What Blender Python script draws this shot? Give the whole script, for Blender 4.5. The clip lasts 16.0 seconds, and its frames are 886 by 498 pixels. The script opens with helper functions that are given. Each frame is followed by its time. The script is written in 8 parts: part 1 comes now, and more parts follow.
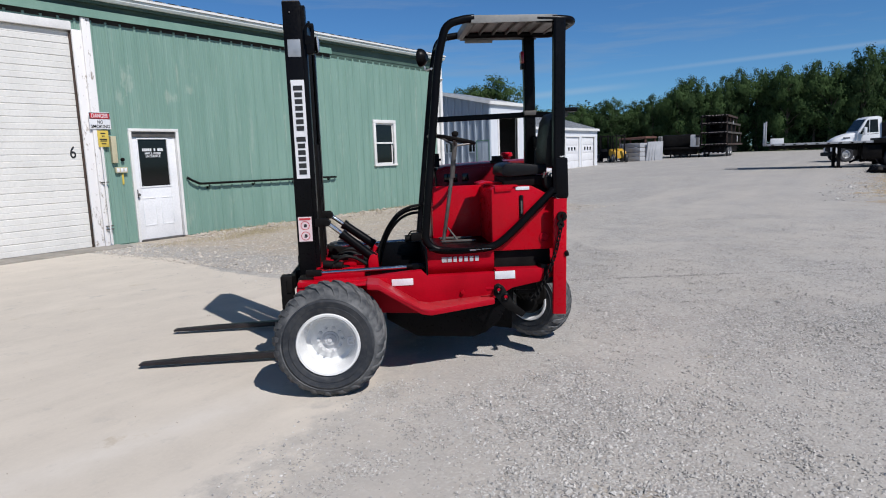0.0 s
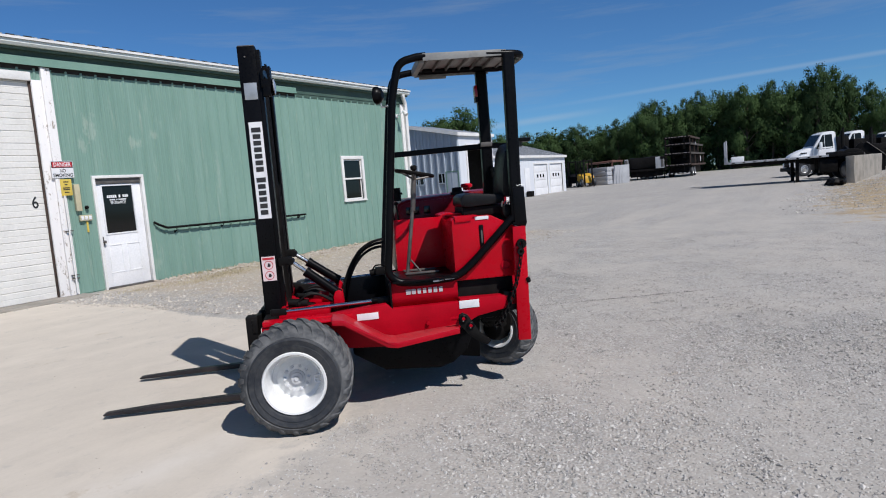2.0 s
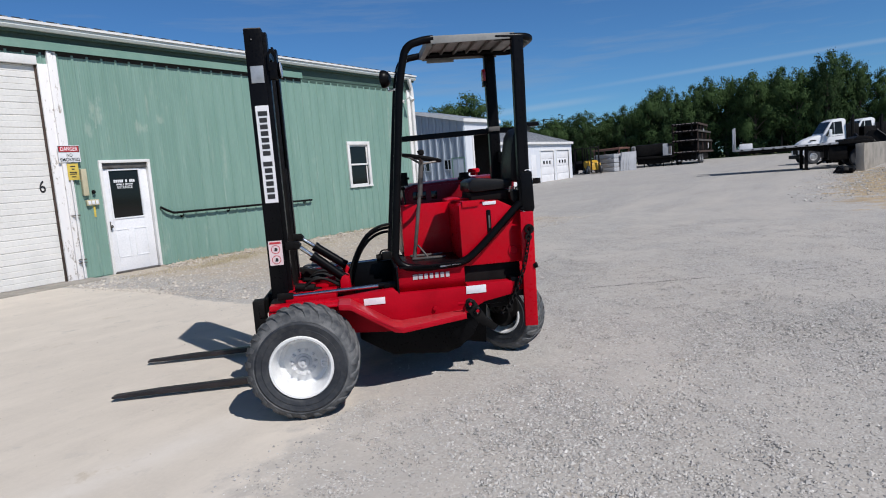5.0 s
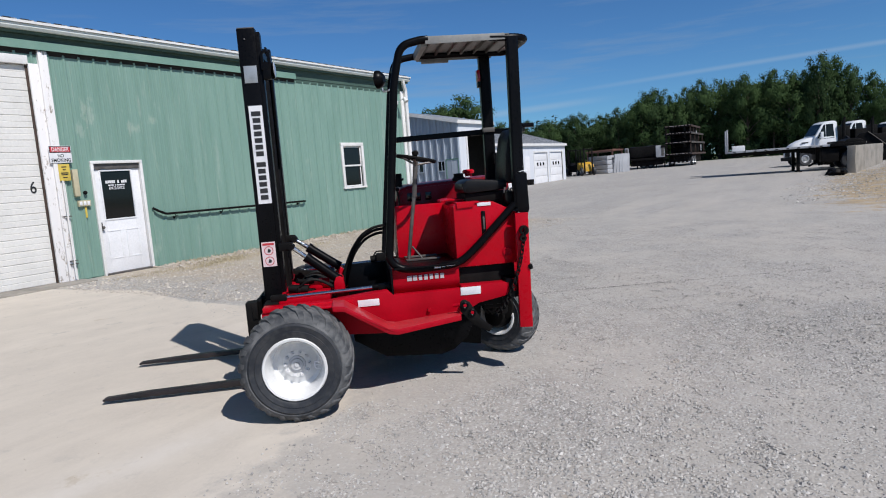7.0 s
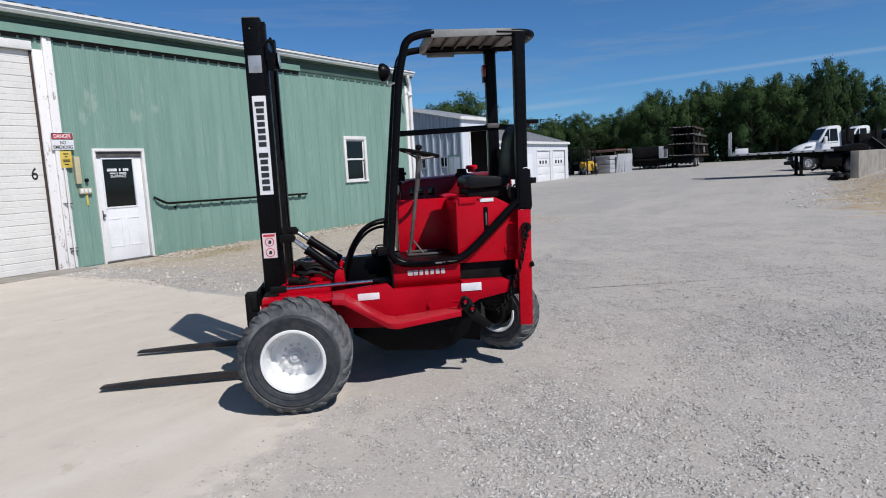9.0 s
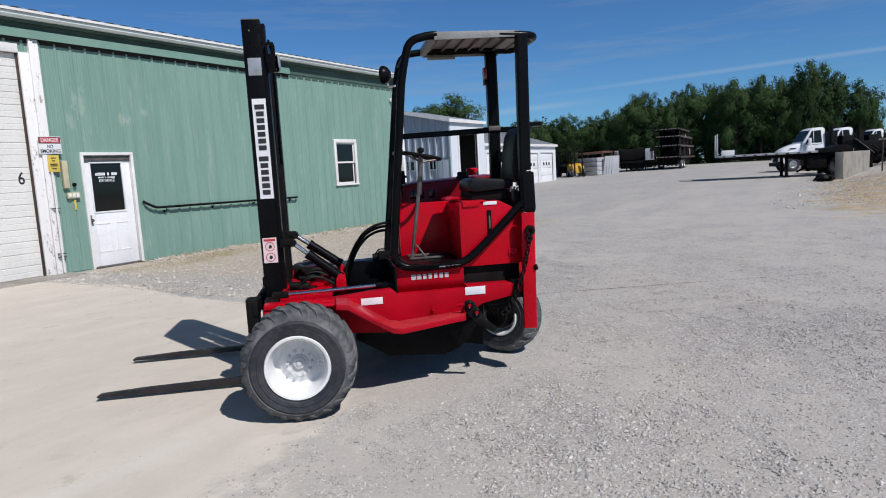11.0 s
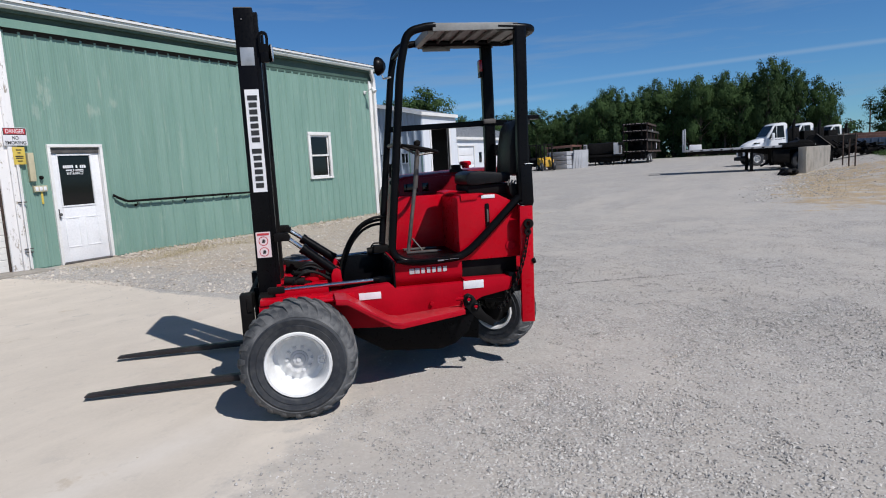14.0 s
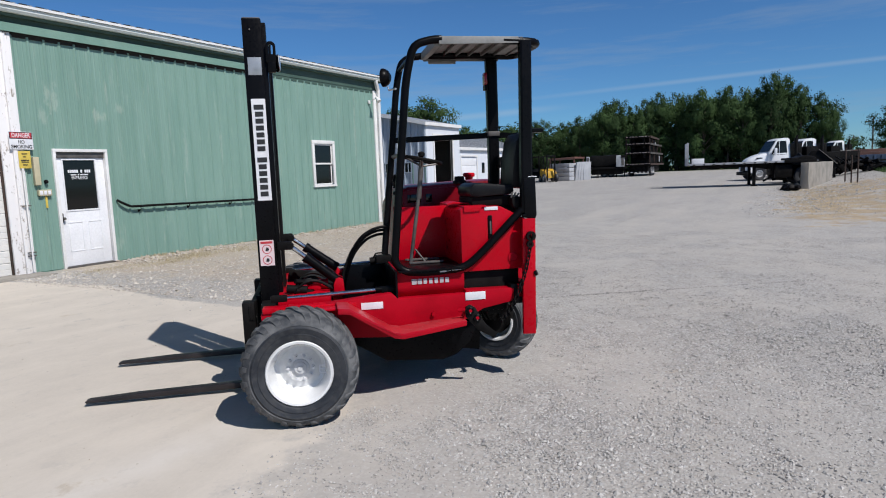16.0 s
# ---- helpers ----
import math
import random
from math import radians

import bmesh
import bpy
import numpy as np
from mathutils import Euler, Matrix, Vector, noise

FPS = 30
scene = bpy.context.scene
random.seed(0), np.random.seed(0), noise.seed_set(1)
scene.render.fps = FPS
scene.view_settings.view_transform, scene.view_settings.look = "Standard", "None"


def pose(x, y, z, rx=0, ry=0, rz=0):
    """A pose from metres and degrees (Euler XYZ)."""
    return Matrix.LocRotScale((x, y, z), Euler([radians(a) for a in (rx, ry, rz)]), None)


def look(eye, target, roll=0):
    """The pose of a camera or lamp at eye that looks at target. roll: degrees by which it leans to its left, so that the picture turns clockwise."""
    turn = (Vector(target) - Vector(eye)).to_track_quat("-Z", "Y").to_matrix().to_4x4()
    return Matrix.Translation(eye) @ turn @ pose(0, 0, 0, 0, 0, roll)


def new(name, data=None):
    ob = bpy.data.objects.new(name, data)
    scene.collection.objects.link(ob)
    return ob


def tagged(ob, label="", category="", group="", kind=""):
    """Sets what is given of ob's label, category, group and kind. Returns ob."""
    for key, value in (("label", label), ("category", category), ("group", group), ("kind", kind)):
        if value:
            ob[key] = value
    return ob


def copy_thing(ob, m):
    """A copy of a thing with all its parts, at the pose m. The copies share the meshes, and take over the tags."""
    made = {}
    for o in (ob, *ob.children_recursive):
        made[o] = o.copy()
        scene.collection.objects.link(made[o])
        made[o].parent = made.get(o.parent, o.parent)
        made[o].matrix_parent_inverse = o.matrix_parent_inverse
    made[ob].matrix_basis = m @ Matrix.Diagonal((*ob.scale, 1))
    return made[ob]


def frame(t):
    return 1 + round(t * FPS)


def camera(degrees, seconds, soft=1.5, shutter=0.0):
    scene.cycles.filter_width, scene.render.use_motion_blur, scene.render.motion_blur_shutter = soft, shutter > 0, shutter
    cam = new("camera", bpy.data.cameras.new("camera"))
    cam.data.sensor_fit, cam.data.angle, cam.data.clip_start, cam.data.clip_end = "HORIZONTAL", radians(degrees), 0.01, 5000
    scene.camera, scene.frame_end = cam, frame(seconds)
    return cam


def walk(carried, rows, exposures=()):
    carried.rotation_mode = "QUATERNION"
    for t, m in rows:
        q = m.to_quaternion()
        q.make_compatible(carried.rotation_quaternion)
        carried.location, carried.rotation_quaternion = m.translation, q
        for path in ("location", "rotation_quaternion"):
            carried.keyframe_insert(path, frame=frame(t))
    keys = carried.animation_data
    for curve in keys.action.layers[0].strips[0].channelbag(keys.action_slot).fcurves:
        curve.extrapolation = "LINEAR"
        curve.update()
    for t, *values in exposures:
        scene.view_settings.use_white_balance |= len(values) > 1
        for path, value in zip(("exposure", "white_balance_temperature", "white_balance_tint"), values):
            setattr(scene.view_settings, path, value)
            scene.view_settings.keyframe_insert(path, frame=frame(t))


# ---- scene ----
cam = camera(69.7, 16.0, 1.05)
PATH = [
    (0, (-6.685, -12.106, 1.482), (-5.074, -10.956, 1.192), -2.0),
    (0.5, (-6.668, -12.139, 1.489), (-5.064, -10.971, 1.24), -3.6),
    (1, (-6.665, -12.173, 1.491), (-5.036, -11.033, 1.276), -4.1),
    (1.5, (-6.667, -12.209, 1.484), (-5.006, -11.119, 1.255), -4.9),
    (2, (-6.678, -12.215, 1.487), (-5.013, -11.126, 1.29), -4.6),
    (2.5, (-6.677, -12.211, 1.483), (-5.033, -11.092, 1.271), -5.1),
    (3, (-6.671, -12.203, 1.476), (-5.018, -11.107, 1.219), -4.2),
    (3.5, (-6.669, -12.192, 1.472), (-5.021, -11.085, 1.222), -3.1),
    (4, (-6.673, -12.202, 1.473), (-5.024, -11.097, 1.227), -4.4),
    (6.5, (-6.667, -12.182, 1.475), (-5.012, -11.083, 1.246), -4.2),
    (7, (-6.659, -12.18, 1.471), (-4.997, -11.093, 1.237), -4.3),
    (7.5, (-6.667, -12.178, 1.471), (-5.008, -11.086, 1.237), -3.7),
    (8, (-6.66, -12.163, 1.463), (-5.025, -11.042, 1.196), -3.3),
    (8.5, (-6.653, -12.166, 1.46), (-4.997, -11.077, 1.192), -2.9),
    (9, (-6.646, -12.162, 1.463), (-4.986, -11.074, 1.217), -3.0),
    (9.5, (-6.647, -12.164, 1.464), (-4.983, -11.077, 1.238), -3.2),
    (10, (-6.647, -12.163, 1.465), (-4.978, -11.084, 1.241), -3.1),
    (12.5, (-6.731, -11.841, 1.486), (-5.011, -10.847, 1.253), -3.0),
    (13, (-6.733, -11.849, 1.489), (-4.998, -10.878, 1.28), -2.7),
    (13.5, (-6.744, -11.858, 1.487), (-5.012, -10.885, 1.263), -3.2),
    (14, (-6.747, -11.855, 1.479), (-5.018, -10.885, 1.214), -3.1),
    (14.5, (-6.754, -11.86, 1.475), (-5.01, -10.918, 1.208), -2.4),
    (15, (-6.764, -11.857, 1.479), (-5.039, -10.879, 1.219), -2.0),
    (15.5, (-6.753, -11.855, 1.485), (-5.025, -10.884, 1.224), -2.7),
    (16, (-6.765, -11.856, 1.492), (-5.035, -10.882, 1.257), -2.2),
]
walk(cam, [(t, look(eye, target, roll)) for t, eye, target, roll in PATH])

# ---- world, sun, exposure ----
SUN_TRAVEL = Vector((0.262 * math.cos(radians(49)), 0.965 * math.cos(radians(49)), -math.sin(radians(49))))
world = bpy.data.worlds.new("sky")
scene.world = world
world.use_nodes = True
wn, wl = world.node_tree.nodes, world.node_tree.links
wn.clear()
w_out = wn.new("ShaderNodeOutputWorld")
w_bg = wn.new("ShaderNodeBackground")
w_sky = wn.new("ShaderNodeTexSky")
w_sky.sky_type = "NISHITA"
w_sky.sun_disc = False
w_sky.sun_elevation = radians(49)
w_sky.sun_rotation = radians(195)
w_sky.altitude = 800
w_sky.air_density, w_sky.dust_density, w_sky.ozone_density = 1.0, 0.0, 2.0
w_bg.inputs["Strength"].default_value = 0.064
# thin cirrus streaks, drawn out along one direction
w_tc = wn.new("ShaderNodeTexCoord")
w_map = wn.new("ShaderNodeMapping")
w_map.inputs["Rotation"].default_value = (radians(6), radians(-7), radians(28))
w_map.inputs["Scale"].default_value = (1.2, 1.6, 17.0)
w_noise = wn.new("ShaderNodeTexNoise")
w_noise.inputs["Scale"].default_value = 1.7
w_noise.inputs["Detail"].default_value = 7.0
w_noise.inputs["Roughness"].default_value = 0.62
w_ramp = wn.new("ShaderNodeMapRange")
w_ramp.inputs["From Min"].default_value, w_ramp.inputs["From Max"].default_value = 0.50, 0.86
w_ramp.inputs["To Min"].default_value, w_ramp.inputs["To Max"].default_value = 0.0, 0.55
w_mix = wn.new("ShaderNodeMix")
w_mix.data_type = "RGBA"
w_mix.inputs[7].default_value = (4.6, 5.6, 6.8, 1)
wl.new(w_tc.outputs["Generated"], w_map.inputs["Vector"])
wl.new(w_map.outputs["Vector"], w_noise.inputs["Vector"])
wl.new(w_noise.outputs["Fac"], w_ramp.inputs["Value"])
wl.new(w_ramp.outputs["Result"], w_mix.inputs[0])
w_tint = wn.new("ShaderNodeMix")
w_tint.data_type, w_tint.blend_type = "RGBA", "MULTIPLY"
w_tint.inputs[0].default_value = 1.0
# sky tint: blue near the horizon, dimmed overhead, out of view, to darken shadows
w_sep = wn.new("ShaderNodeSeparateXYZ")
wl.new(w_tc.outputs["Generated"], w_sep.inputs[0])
w_dim = wn.new("ShaderNodeMapRange")
w_dim.inputs["From Min"].default_value, w_dim.inputs["From Max"].default_value = 0.38, 1.0
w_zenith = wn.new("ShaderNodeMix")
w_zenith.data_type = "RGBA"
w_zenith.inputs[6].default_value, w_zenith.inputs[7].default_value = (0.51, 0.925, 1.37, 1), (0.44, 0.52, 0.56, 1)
wl.new(w_sep.outputs["Z"], w_dim.inputs["Value"])
wl.new(w_dim.outputs["Result"], w_zenith.inputs[0])
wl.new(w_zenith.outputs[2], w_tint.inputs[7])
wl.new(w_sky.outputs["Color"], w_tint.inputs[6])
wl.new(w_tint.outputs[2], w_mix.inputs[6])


def w_math(op, a, b=0.0, c=0.0):
    t = wn.new("ShaderNodeMath")
    t.operation = op
    for v, s in zip((a, b, c), t.inputs):
        if isinstance(v, float):
            s.default_value = v
        else:
            wl.new(v, s)
    return t.outputs[0]


def w_smooth(value, lo, hi, to):
    t = wn.new("ShaderNodeMapRange")
    t.interpolation_type = "SMOOTHSTEP"
    for k, v in zip(("From Min", "From Max", "To Min", "To Max"), (lo, hi, 0.0, to)):
        t.inputs[k].default_value = v
    wl.new(value, t.inputs["Value"])
    return t.outputs["Result"]


# two old contrails: thin streaks along great circles
w_trail = None
for normal, half, a, b, amount in (((0.1218, -0.0169, -0.9924), 0.0050, 0.50, 0.10, 0.22), ((0.1025, -0.0148, -0.9946), 0.0075, 0.28, 0.40, 0.26)):
    w_dot = wn.new("ShaderNodeVectorMath")
    w_dot.operation = "DOT_PRODUCT"
    w_dot.inputs[1].default_value = normal
    wl.new(w_tc.outputs["Generated"], w_dot.inputs[0])
    w_line = w_math("MULTIPLY", w_smooth(w_math("ABSOLUTE", w_dot.outputs["Value"]), half, 0.0, amount), w_smooth(w_sep.outputs["Y"], a, b, 1.0))
    w_line = w_math("MULTIPLY", w_line, w_smooth(w_sep.outputs["X"], 0.2, 0.6, 1.0))
    w_trail = w_line if w_trail is None else w_math("MAXIMUM", w_trail, w_line)
w_mix2 = wn.new("ShaderNodeMix")
w_mix2.data_type = "RGBA"
w_mix2.inputs[7].default_value = (7.0, 8.2, 9.4, 1)
wl.new(w_trail, w_mix2.inputs[0])
wl.new(w_mix.outputs[2], w_mix2.inputs[6])
wl.new(w_mix2.outputs[2], w_bg.inputs["Color"])
wl.new(w_bg.outputs["Background"], w_out.inputs["Surface"])

sun_data = bpy.data.lights.new("sun", "SUN")
sun_data.energy, sun_data.angle, sun_data.color = 4.6, radians(0.53), (1.0, 0.97, 0.955)
sun = new("sun", sun_data)
sun.matrix_world = look((-10, -40, 50), Vector((-10, -40, 50)) + SUN_TRAVEL)
scene.view_settings.exposure = 0.0

# ---- materials ----


class Shade:
    """A principled material with a small chain of helper nodes."""

    def __init__(self, name, rough=0.6, metal=0.0, coat=0.0):
        self.m = bpy.data.materials.new(name)
        self.m.use_nodes = True
        self.n, self.l = self.m.node_tree.nodes, self.m.node_tree.links
        self.b = self.n["Principled BSDF"]
        self.b.inputs["Roughness"].default_value = rough
        self.b.inputs["Metallic"].default_value = metal
        self.b.inputs["Coat Weight"].default_value = coat
        self.b.inputs["Coat Roughness"].default_value = 0.08
        tc = self.n.new("ShaderNodeTexCoord")
        self.co = tc.outputs["Object"]

    def noise(self, scale, detail=4.0, rough=0.55, stretch=None):
        co = self.co
        if stretch:
            mp = self.n.new("ShaderNodeMapping")
            mp.inputs["Scale"].default_value = stretch
            self.l.new(co, mp.inputs["Vector"])
            co = mp.outputs["Vector"]
        t = self.n.new("ShaderNodeTexNoise")
        t.inputs["Scale"].default_value, t.inputs["Detail"].default_value = scale, detail
        t.inputs["Roughness"].default_value = rough
        self.l.new(co, t.inputs["Vector"])
        return t.outputs["Fac"]

    def cells(self, scale, feature="F1", out="Distance"):
        t = self.n.new("ShaderNodeTexVoronoi")
        t.feature = feature
        t.inputs["Scale"].default_value = scale
        self.l.new(self.co, t.inputs["Vector"])
        return t.outputs[out]

    def attr(self, name):
        t = self.n.new("ShaderNodeAttribute")
        t.attribute_name = name
        return t.outputs["Fac"]

    def chance(self):
        return self.n.new("ShaderNodeObjectInfo").outputs["Random"]

    def island(self):
        return self.n.new("ShaderNodeNewGeometry").outputs["Random Per Island"]

    def span(self, value, lo, hi, to_lo=0.0, to_hi=1.0):
        t = self.n.new("ShaderNodeMapRange")
        for k, v in zip(("From Min", "From Max", "To Min", "To Max"), (lo, hi, to_lo, to_hi)):
            t.inputs[k].default_value = v
        self.l.new(value, t.inputs["Value"])
        return t.outputs["Result"]

    def put(self, value, socket):
        if isinstance(value, (int, float, tuple)):
            socket.default_value = value
        else:
            self.l.new(value, socket)

    def mix(self, fac, a, b, how="MIX"):
        t = self.n.new("ShaderNodeMix")
        t.data_type, t.blend_type = "RGBA", how
        self.put(fac, t.inputs[0]), self.put(a, t.inputs[6]), self.put(b, t.inputs[7])
        return t.outputs[2]

    def math(self, op, a, b):
        t = self.n.new("ShaderNodeMath")
        t.operation = op
        self.put(a, t.inputs[0]), self.put(b, t.inputs[1])
        return t.outputs[0]

    def colour(self, c):
        self.put(c, self.b.inputs["Base Color"])
        return self

    def roughness(self, r):
        self.put(r, self.b.inputs["Roughness"])
        return self

    def bump(self, height, strength=0.3, distance=0.01):
        t = self.n.new("ShaderNodeBump")
        t.inputs["Strength"].default_value, t.inputs["Distance"].default_value = strength, distance
        self.l.new(height, t.inputs["Height"])
        self.l.new(t.outputs["Normal"], self.b.inputs["Normal"])
        return self


def painted(name, c1, c2, rough, scale=3.0, metal=0.0, coat=0.0, grain=0.0, stretch=None, lo=0.42, hi=0.66, spec=0.5):
    """A surface of two tones, mottled at two scales, with uneven gloss and a fine grain."""
    s = Shade(name, rough, metal, coat)
    s.b.inputs["Specular IOR Level"].default_value = spec
    broad = s.noise(scale, 4, 0.55, stretch)
    fine = s.noise(scale * 14, 3, 0.6)
    c = s.mix(s.span(broad, lo, hi), c1, c2)
    c = s.mix(s.span(fine, 0.35, 0.75, 0.0, 0.22), c, tuple(v * 0.55 for v in c2[:3]) + (1,))
    s.colour(c)
    s.roughness(s.span(fine, 0.3, 0.7, max(rough - 0.08, 0.02), min(rough + 0.12, 1)))
    if grain:
        s.bump(fine, grain, 0.004)
    return s.m


RED = painted("red_paint", (0.48, 0.0012, 0.0115, 1), (0.40, 0.0012, 0.0095, 1), 0.30, 2.2, coat=0.06, grain=0.03, spec=0.16)


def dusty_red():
    """Worn, darkened red paint, paler with dust on level faces, with white specks for glints."""
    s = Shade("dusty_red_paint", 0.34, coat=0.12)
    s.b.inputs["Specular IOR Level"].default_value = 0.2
    # base red darkened for shade, like the side rail
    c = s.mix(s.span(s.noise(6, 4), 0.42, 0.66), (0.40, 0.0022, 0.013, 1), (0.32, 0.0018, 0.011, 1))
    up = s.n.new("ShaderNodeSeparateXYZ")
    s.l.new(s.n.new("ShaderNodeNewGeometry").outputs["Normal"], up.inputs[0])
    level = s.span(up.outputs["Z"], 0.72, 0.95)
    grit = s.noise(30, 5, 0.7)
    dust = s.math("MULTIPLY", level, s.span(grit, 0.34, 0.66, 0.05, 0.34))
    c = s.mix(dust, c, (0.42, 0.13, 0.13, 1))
    # white specks on level faces are highlights put into the colour
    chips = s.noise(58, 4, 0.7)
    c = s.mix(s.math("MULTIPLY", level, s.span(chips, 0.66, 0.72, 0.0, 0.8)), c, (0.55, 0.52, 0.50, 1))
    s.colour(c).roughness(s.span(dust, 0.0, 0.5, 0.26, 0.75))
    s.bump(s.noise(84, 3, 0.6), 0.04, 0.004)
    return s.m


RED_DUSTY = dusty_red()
# worn red with shade put into the colour, for the dimmer side rail
RED_WORN_SHADED = painted("worn_shaded_red_paint", (0.40, 0.0022, 0.013, 1), (0.33, 0.0016, 0.010, 1), 0.40, 6.0, coat=0.0, grain=0.04, spec=0.10)
BLACK = painted("black_paint", (0.0025, 0.0025, 0.003, 1), (0.004, 0.004, 0.005, 1), 0.32, 4.0, grain=0.015, spec=0.10)
BLACK_DULL = painted("dull_black_steel", (0.004, 0.0036, 0.0036, 1), (0.010, 0.009, 0.0085, 1), 0.6, 7.0, grain=0.1, spec=0.12)
FORK_STEEL = painted("dark_fork_steel", (0.007, 0.005, 0.005, 1), (0.018, 0.0125, 0.0125, 1), 0.5, 6.0, grain=0.15)
RUBBER_HOSE = painted("hose_rubber", (0.005, 0.005, 0.005, 1), (0.010, 0.010, 0.010, 1), 0.5, 8.0, spec=0.12)
VINYL = painted("black_vinyl", (0.006, 0.006, 0.007, 1), (0.011, 0.011, 0.012, 1), 0.40, 9.0, grain=0.15, spec=0.16)
CHROME = painted("chrome_rod", (0.62, 0.64, 0.66, 1), (0.5, 0.51, 0.53, 1), 0.14, 6.0, metal=1.0)
GREY_METAL = painted("worn_grey_tube", (0.13, 0.12, 0.11, 1), (0.07, 0.063, 0.058, 1), 0.48, 9.0, metal=0.3, grain=0.1)
ALUMINIUM = painted("bright_aluminium", (0.66, 0.67, 0.68, 1), (0.55, 0.56, 0.57, 1), 0.3, 2.0, metal=0.6)
# the same red, darkened for the shade and dim reflection on the hood
RED_HOOD_SHADED = painted("shaded_red_paint", (0.20, 0.0018, 0.008, 1), (0.15, 0.0014, 0.006, 1), 0.32, 2.2, coat=0.05, grain=0.03, spec=0.2)
CANOPY_GREY = painted("canopy_grey_sheet", (0.235, 0.235, 0.225, 1), (0.17, 0.17, 0.163, 1), 0.55, 6.0, grain=0.05)
WHITE_RIM = painted("white_rim_paint", (0.78, 0.78, 0.77, 1), (0.62, 0.62, 0.61, 1), 0.20, 5.0, coat=0.6)
RIM_GREY = painted("dusty_hub_steel", (0.60, 0.60, 0.61, 1), (0.48, 0.48, 0.485, 1), 0.5, 9.0)
WHITE_STICKER = painted("white_sticker", (0.74, 0.74, 0.75, 1), (0.66, 0.66, 0.68, 1), 0.42, 12.0)
GREY_PLATE = painted("grey_data_plate", (0.36, 0.38, 0.40, 1), (0.28, 0.30, 0.31, 1), 0.35, 14.0, metal=0.4)
PINK_STICKER = painted("red_white_sticker", (0.72, 0.60, 0.60, 1), (0.66, 0.54, 0.55, 1), 0.45, 12.0)
STICKER_RED = painted("sticker_red_ink", (0.50, 0.03, 0.04, 1), (0.42, 0.03, 0.04, 1), 0.5, 12.0)
STICKER_BLACK = painted("sticker_black_ink", (0.012, 0.012, 0.014, 1), (0.02, 0.02, 0.02, 1), 0.5, 12.0)
SILVER_INK = painted("silver_letter_vinyl", (0.46, 0.44, 0.45, 1), (0.38, 0.36, 0.37, 1), 0.45, 12.0)
RED_LENS = painted("red_beacon_lens", (0.22, 0.004, 0.007, 1), (0.18, 0.004, 0.006, 1), 0.2, 6.0, coat=0.4)
PALE_LENS = painted("pale_lamp_lens", (0.42, 0.44, 0.45, 1), (0.30, 0.31, 0.32, 1), 0.12, 20.0, coat=0.6)
TRUCK_GLASS = painted("dark_truck_glass", (0.012, 0.016, 0.017, 1), (0.02, 0.026, 0.027, 1), 0.12, 2.0, spec=0.14)
LAMP_GLASS = painted("lamp_glass", (0.10, 0.10, 0.10, 1), (0.07, 0.07, 0.07, 1), 0.08, 6.0, coat=0.8)


def tyre_material():
    s = Shade("dusty_tyre_rubber", 0.6)
    c = s.mix(s.span(s.noise(5, 5), 0.38, 0.68), (0.010, 0.013, 0.019, 1), (0.032, 0.035, 0.041, 1))
    c = s.mix(s.span(s.noise(26, 4), 0.45, 0.75, 0, 0.4), c, (0.08, 0.077, 0.073, 1))
    s.colour(c).bump(s.noise(90, 3), 0.25, 0.003)
    return s.m


TYRE = tyre_material()
TREAD = painted("dusty_tread_rubber", (0.034, 0.038, 0.044, 1), (0.160, 0.160, 0.160, 1), 0.78, 9.0, grain=0.35, lo=0.36, hi=0.70, spec=0.4)


def siding_material(name, c1, c2, streak, rough=0.5, patches=()):
    """Painted ribbed sheet: faded in drawn-out vertical streaks, with a slight change from sheet to sheet."""
    s = Shade(name, rough)
    fade = s.noise(1.6, 5, 0.6, (2.2, 2.2, 0.28))
    c = s.mix(s.span(fade, 0.4, 0.7), c1, c2)
    st = s.noise(2.1, 6, 0.65, (5.0, 5.0, 0.5))
    c = s.mix(s.span(st, 0.57, 0.76, 0.0, 0.42), c, streak)
    scuff = s.noise(0.9, 6, 0.7, (1.6, 1.6, 0.9))
    c = s.mix(s.span(scuff, 0.62, 0.76, 0.0, 0.35), c, streak)
    c = s.mix(s.span(s.chance(), 0, 1, 0.0, 0.10), c, tuple(v * 0.6 for v in c1[:3]) + (1,))
    # places where the top coat has worn through: (x, z, half width, half height, amount)
    ragged = s.noise(6.0, 6, 0.75, (1.6, 1.0, 0.7))
    for px, pz, rx, rz, amount in patches:
        mp = s.n.new("ShaderNodeMapping")
        mp.inputs["Location"].default_value = (-px / rx, 0, -pz / rz)
        mp.inputs["Scale"].default_value = (1 / rx, 0, 1 / rz)
        s.l.new(s.co, mp.inputs["Vector"])
        far = s.n.new("ShaderNodeVectorMath")
        far.operation = "LENGTH"
        s.l.new(mp.outputs["Vector"], far.inputs[0])
        edge = s.math("ADD", far.outputs["Value"], s.span(ragged, 0.3, 0.7, 0.9, -0.9))
        c = s.mix(s.span(edge, 1.05, 0.35, 0.0, amount), c, streak)
    s.colour(c).bump(s.noise(0.9, 2, 0.5, (1, 1, 0.5)), 0.06, 0.05)
    return s.m


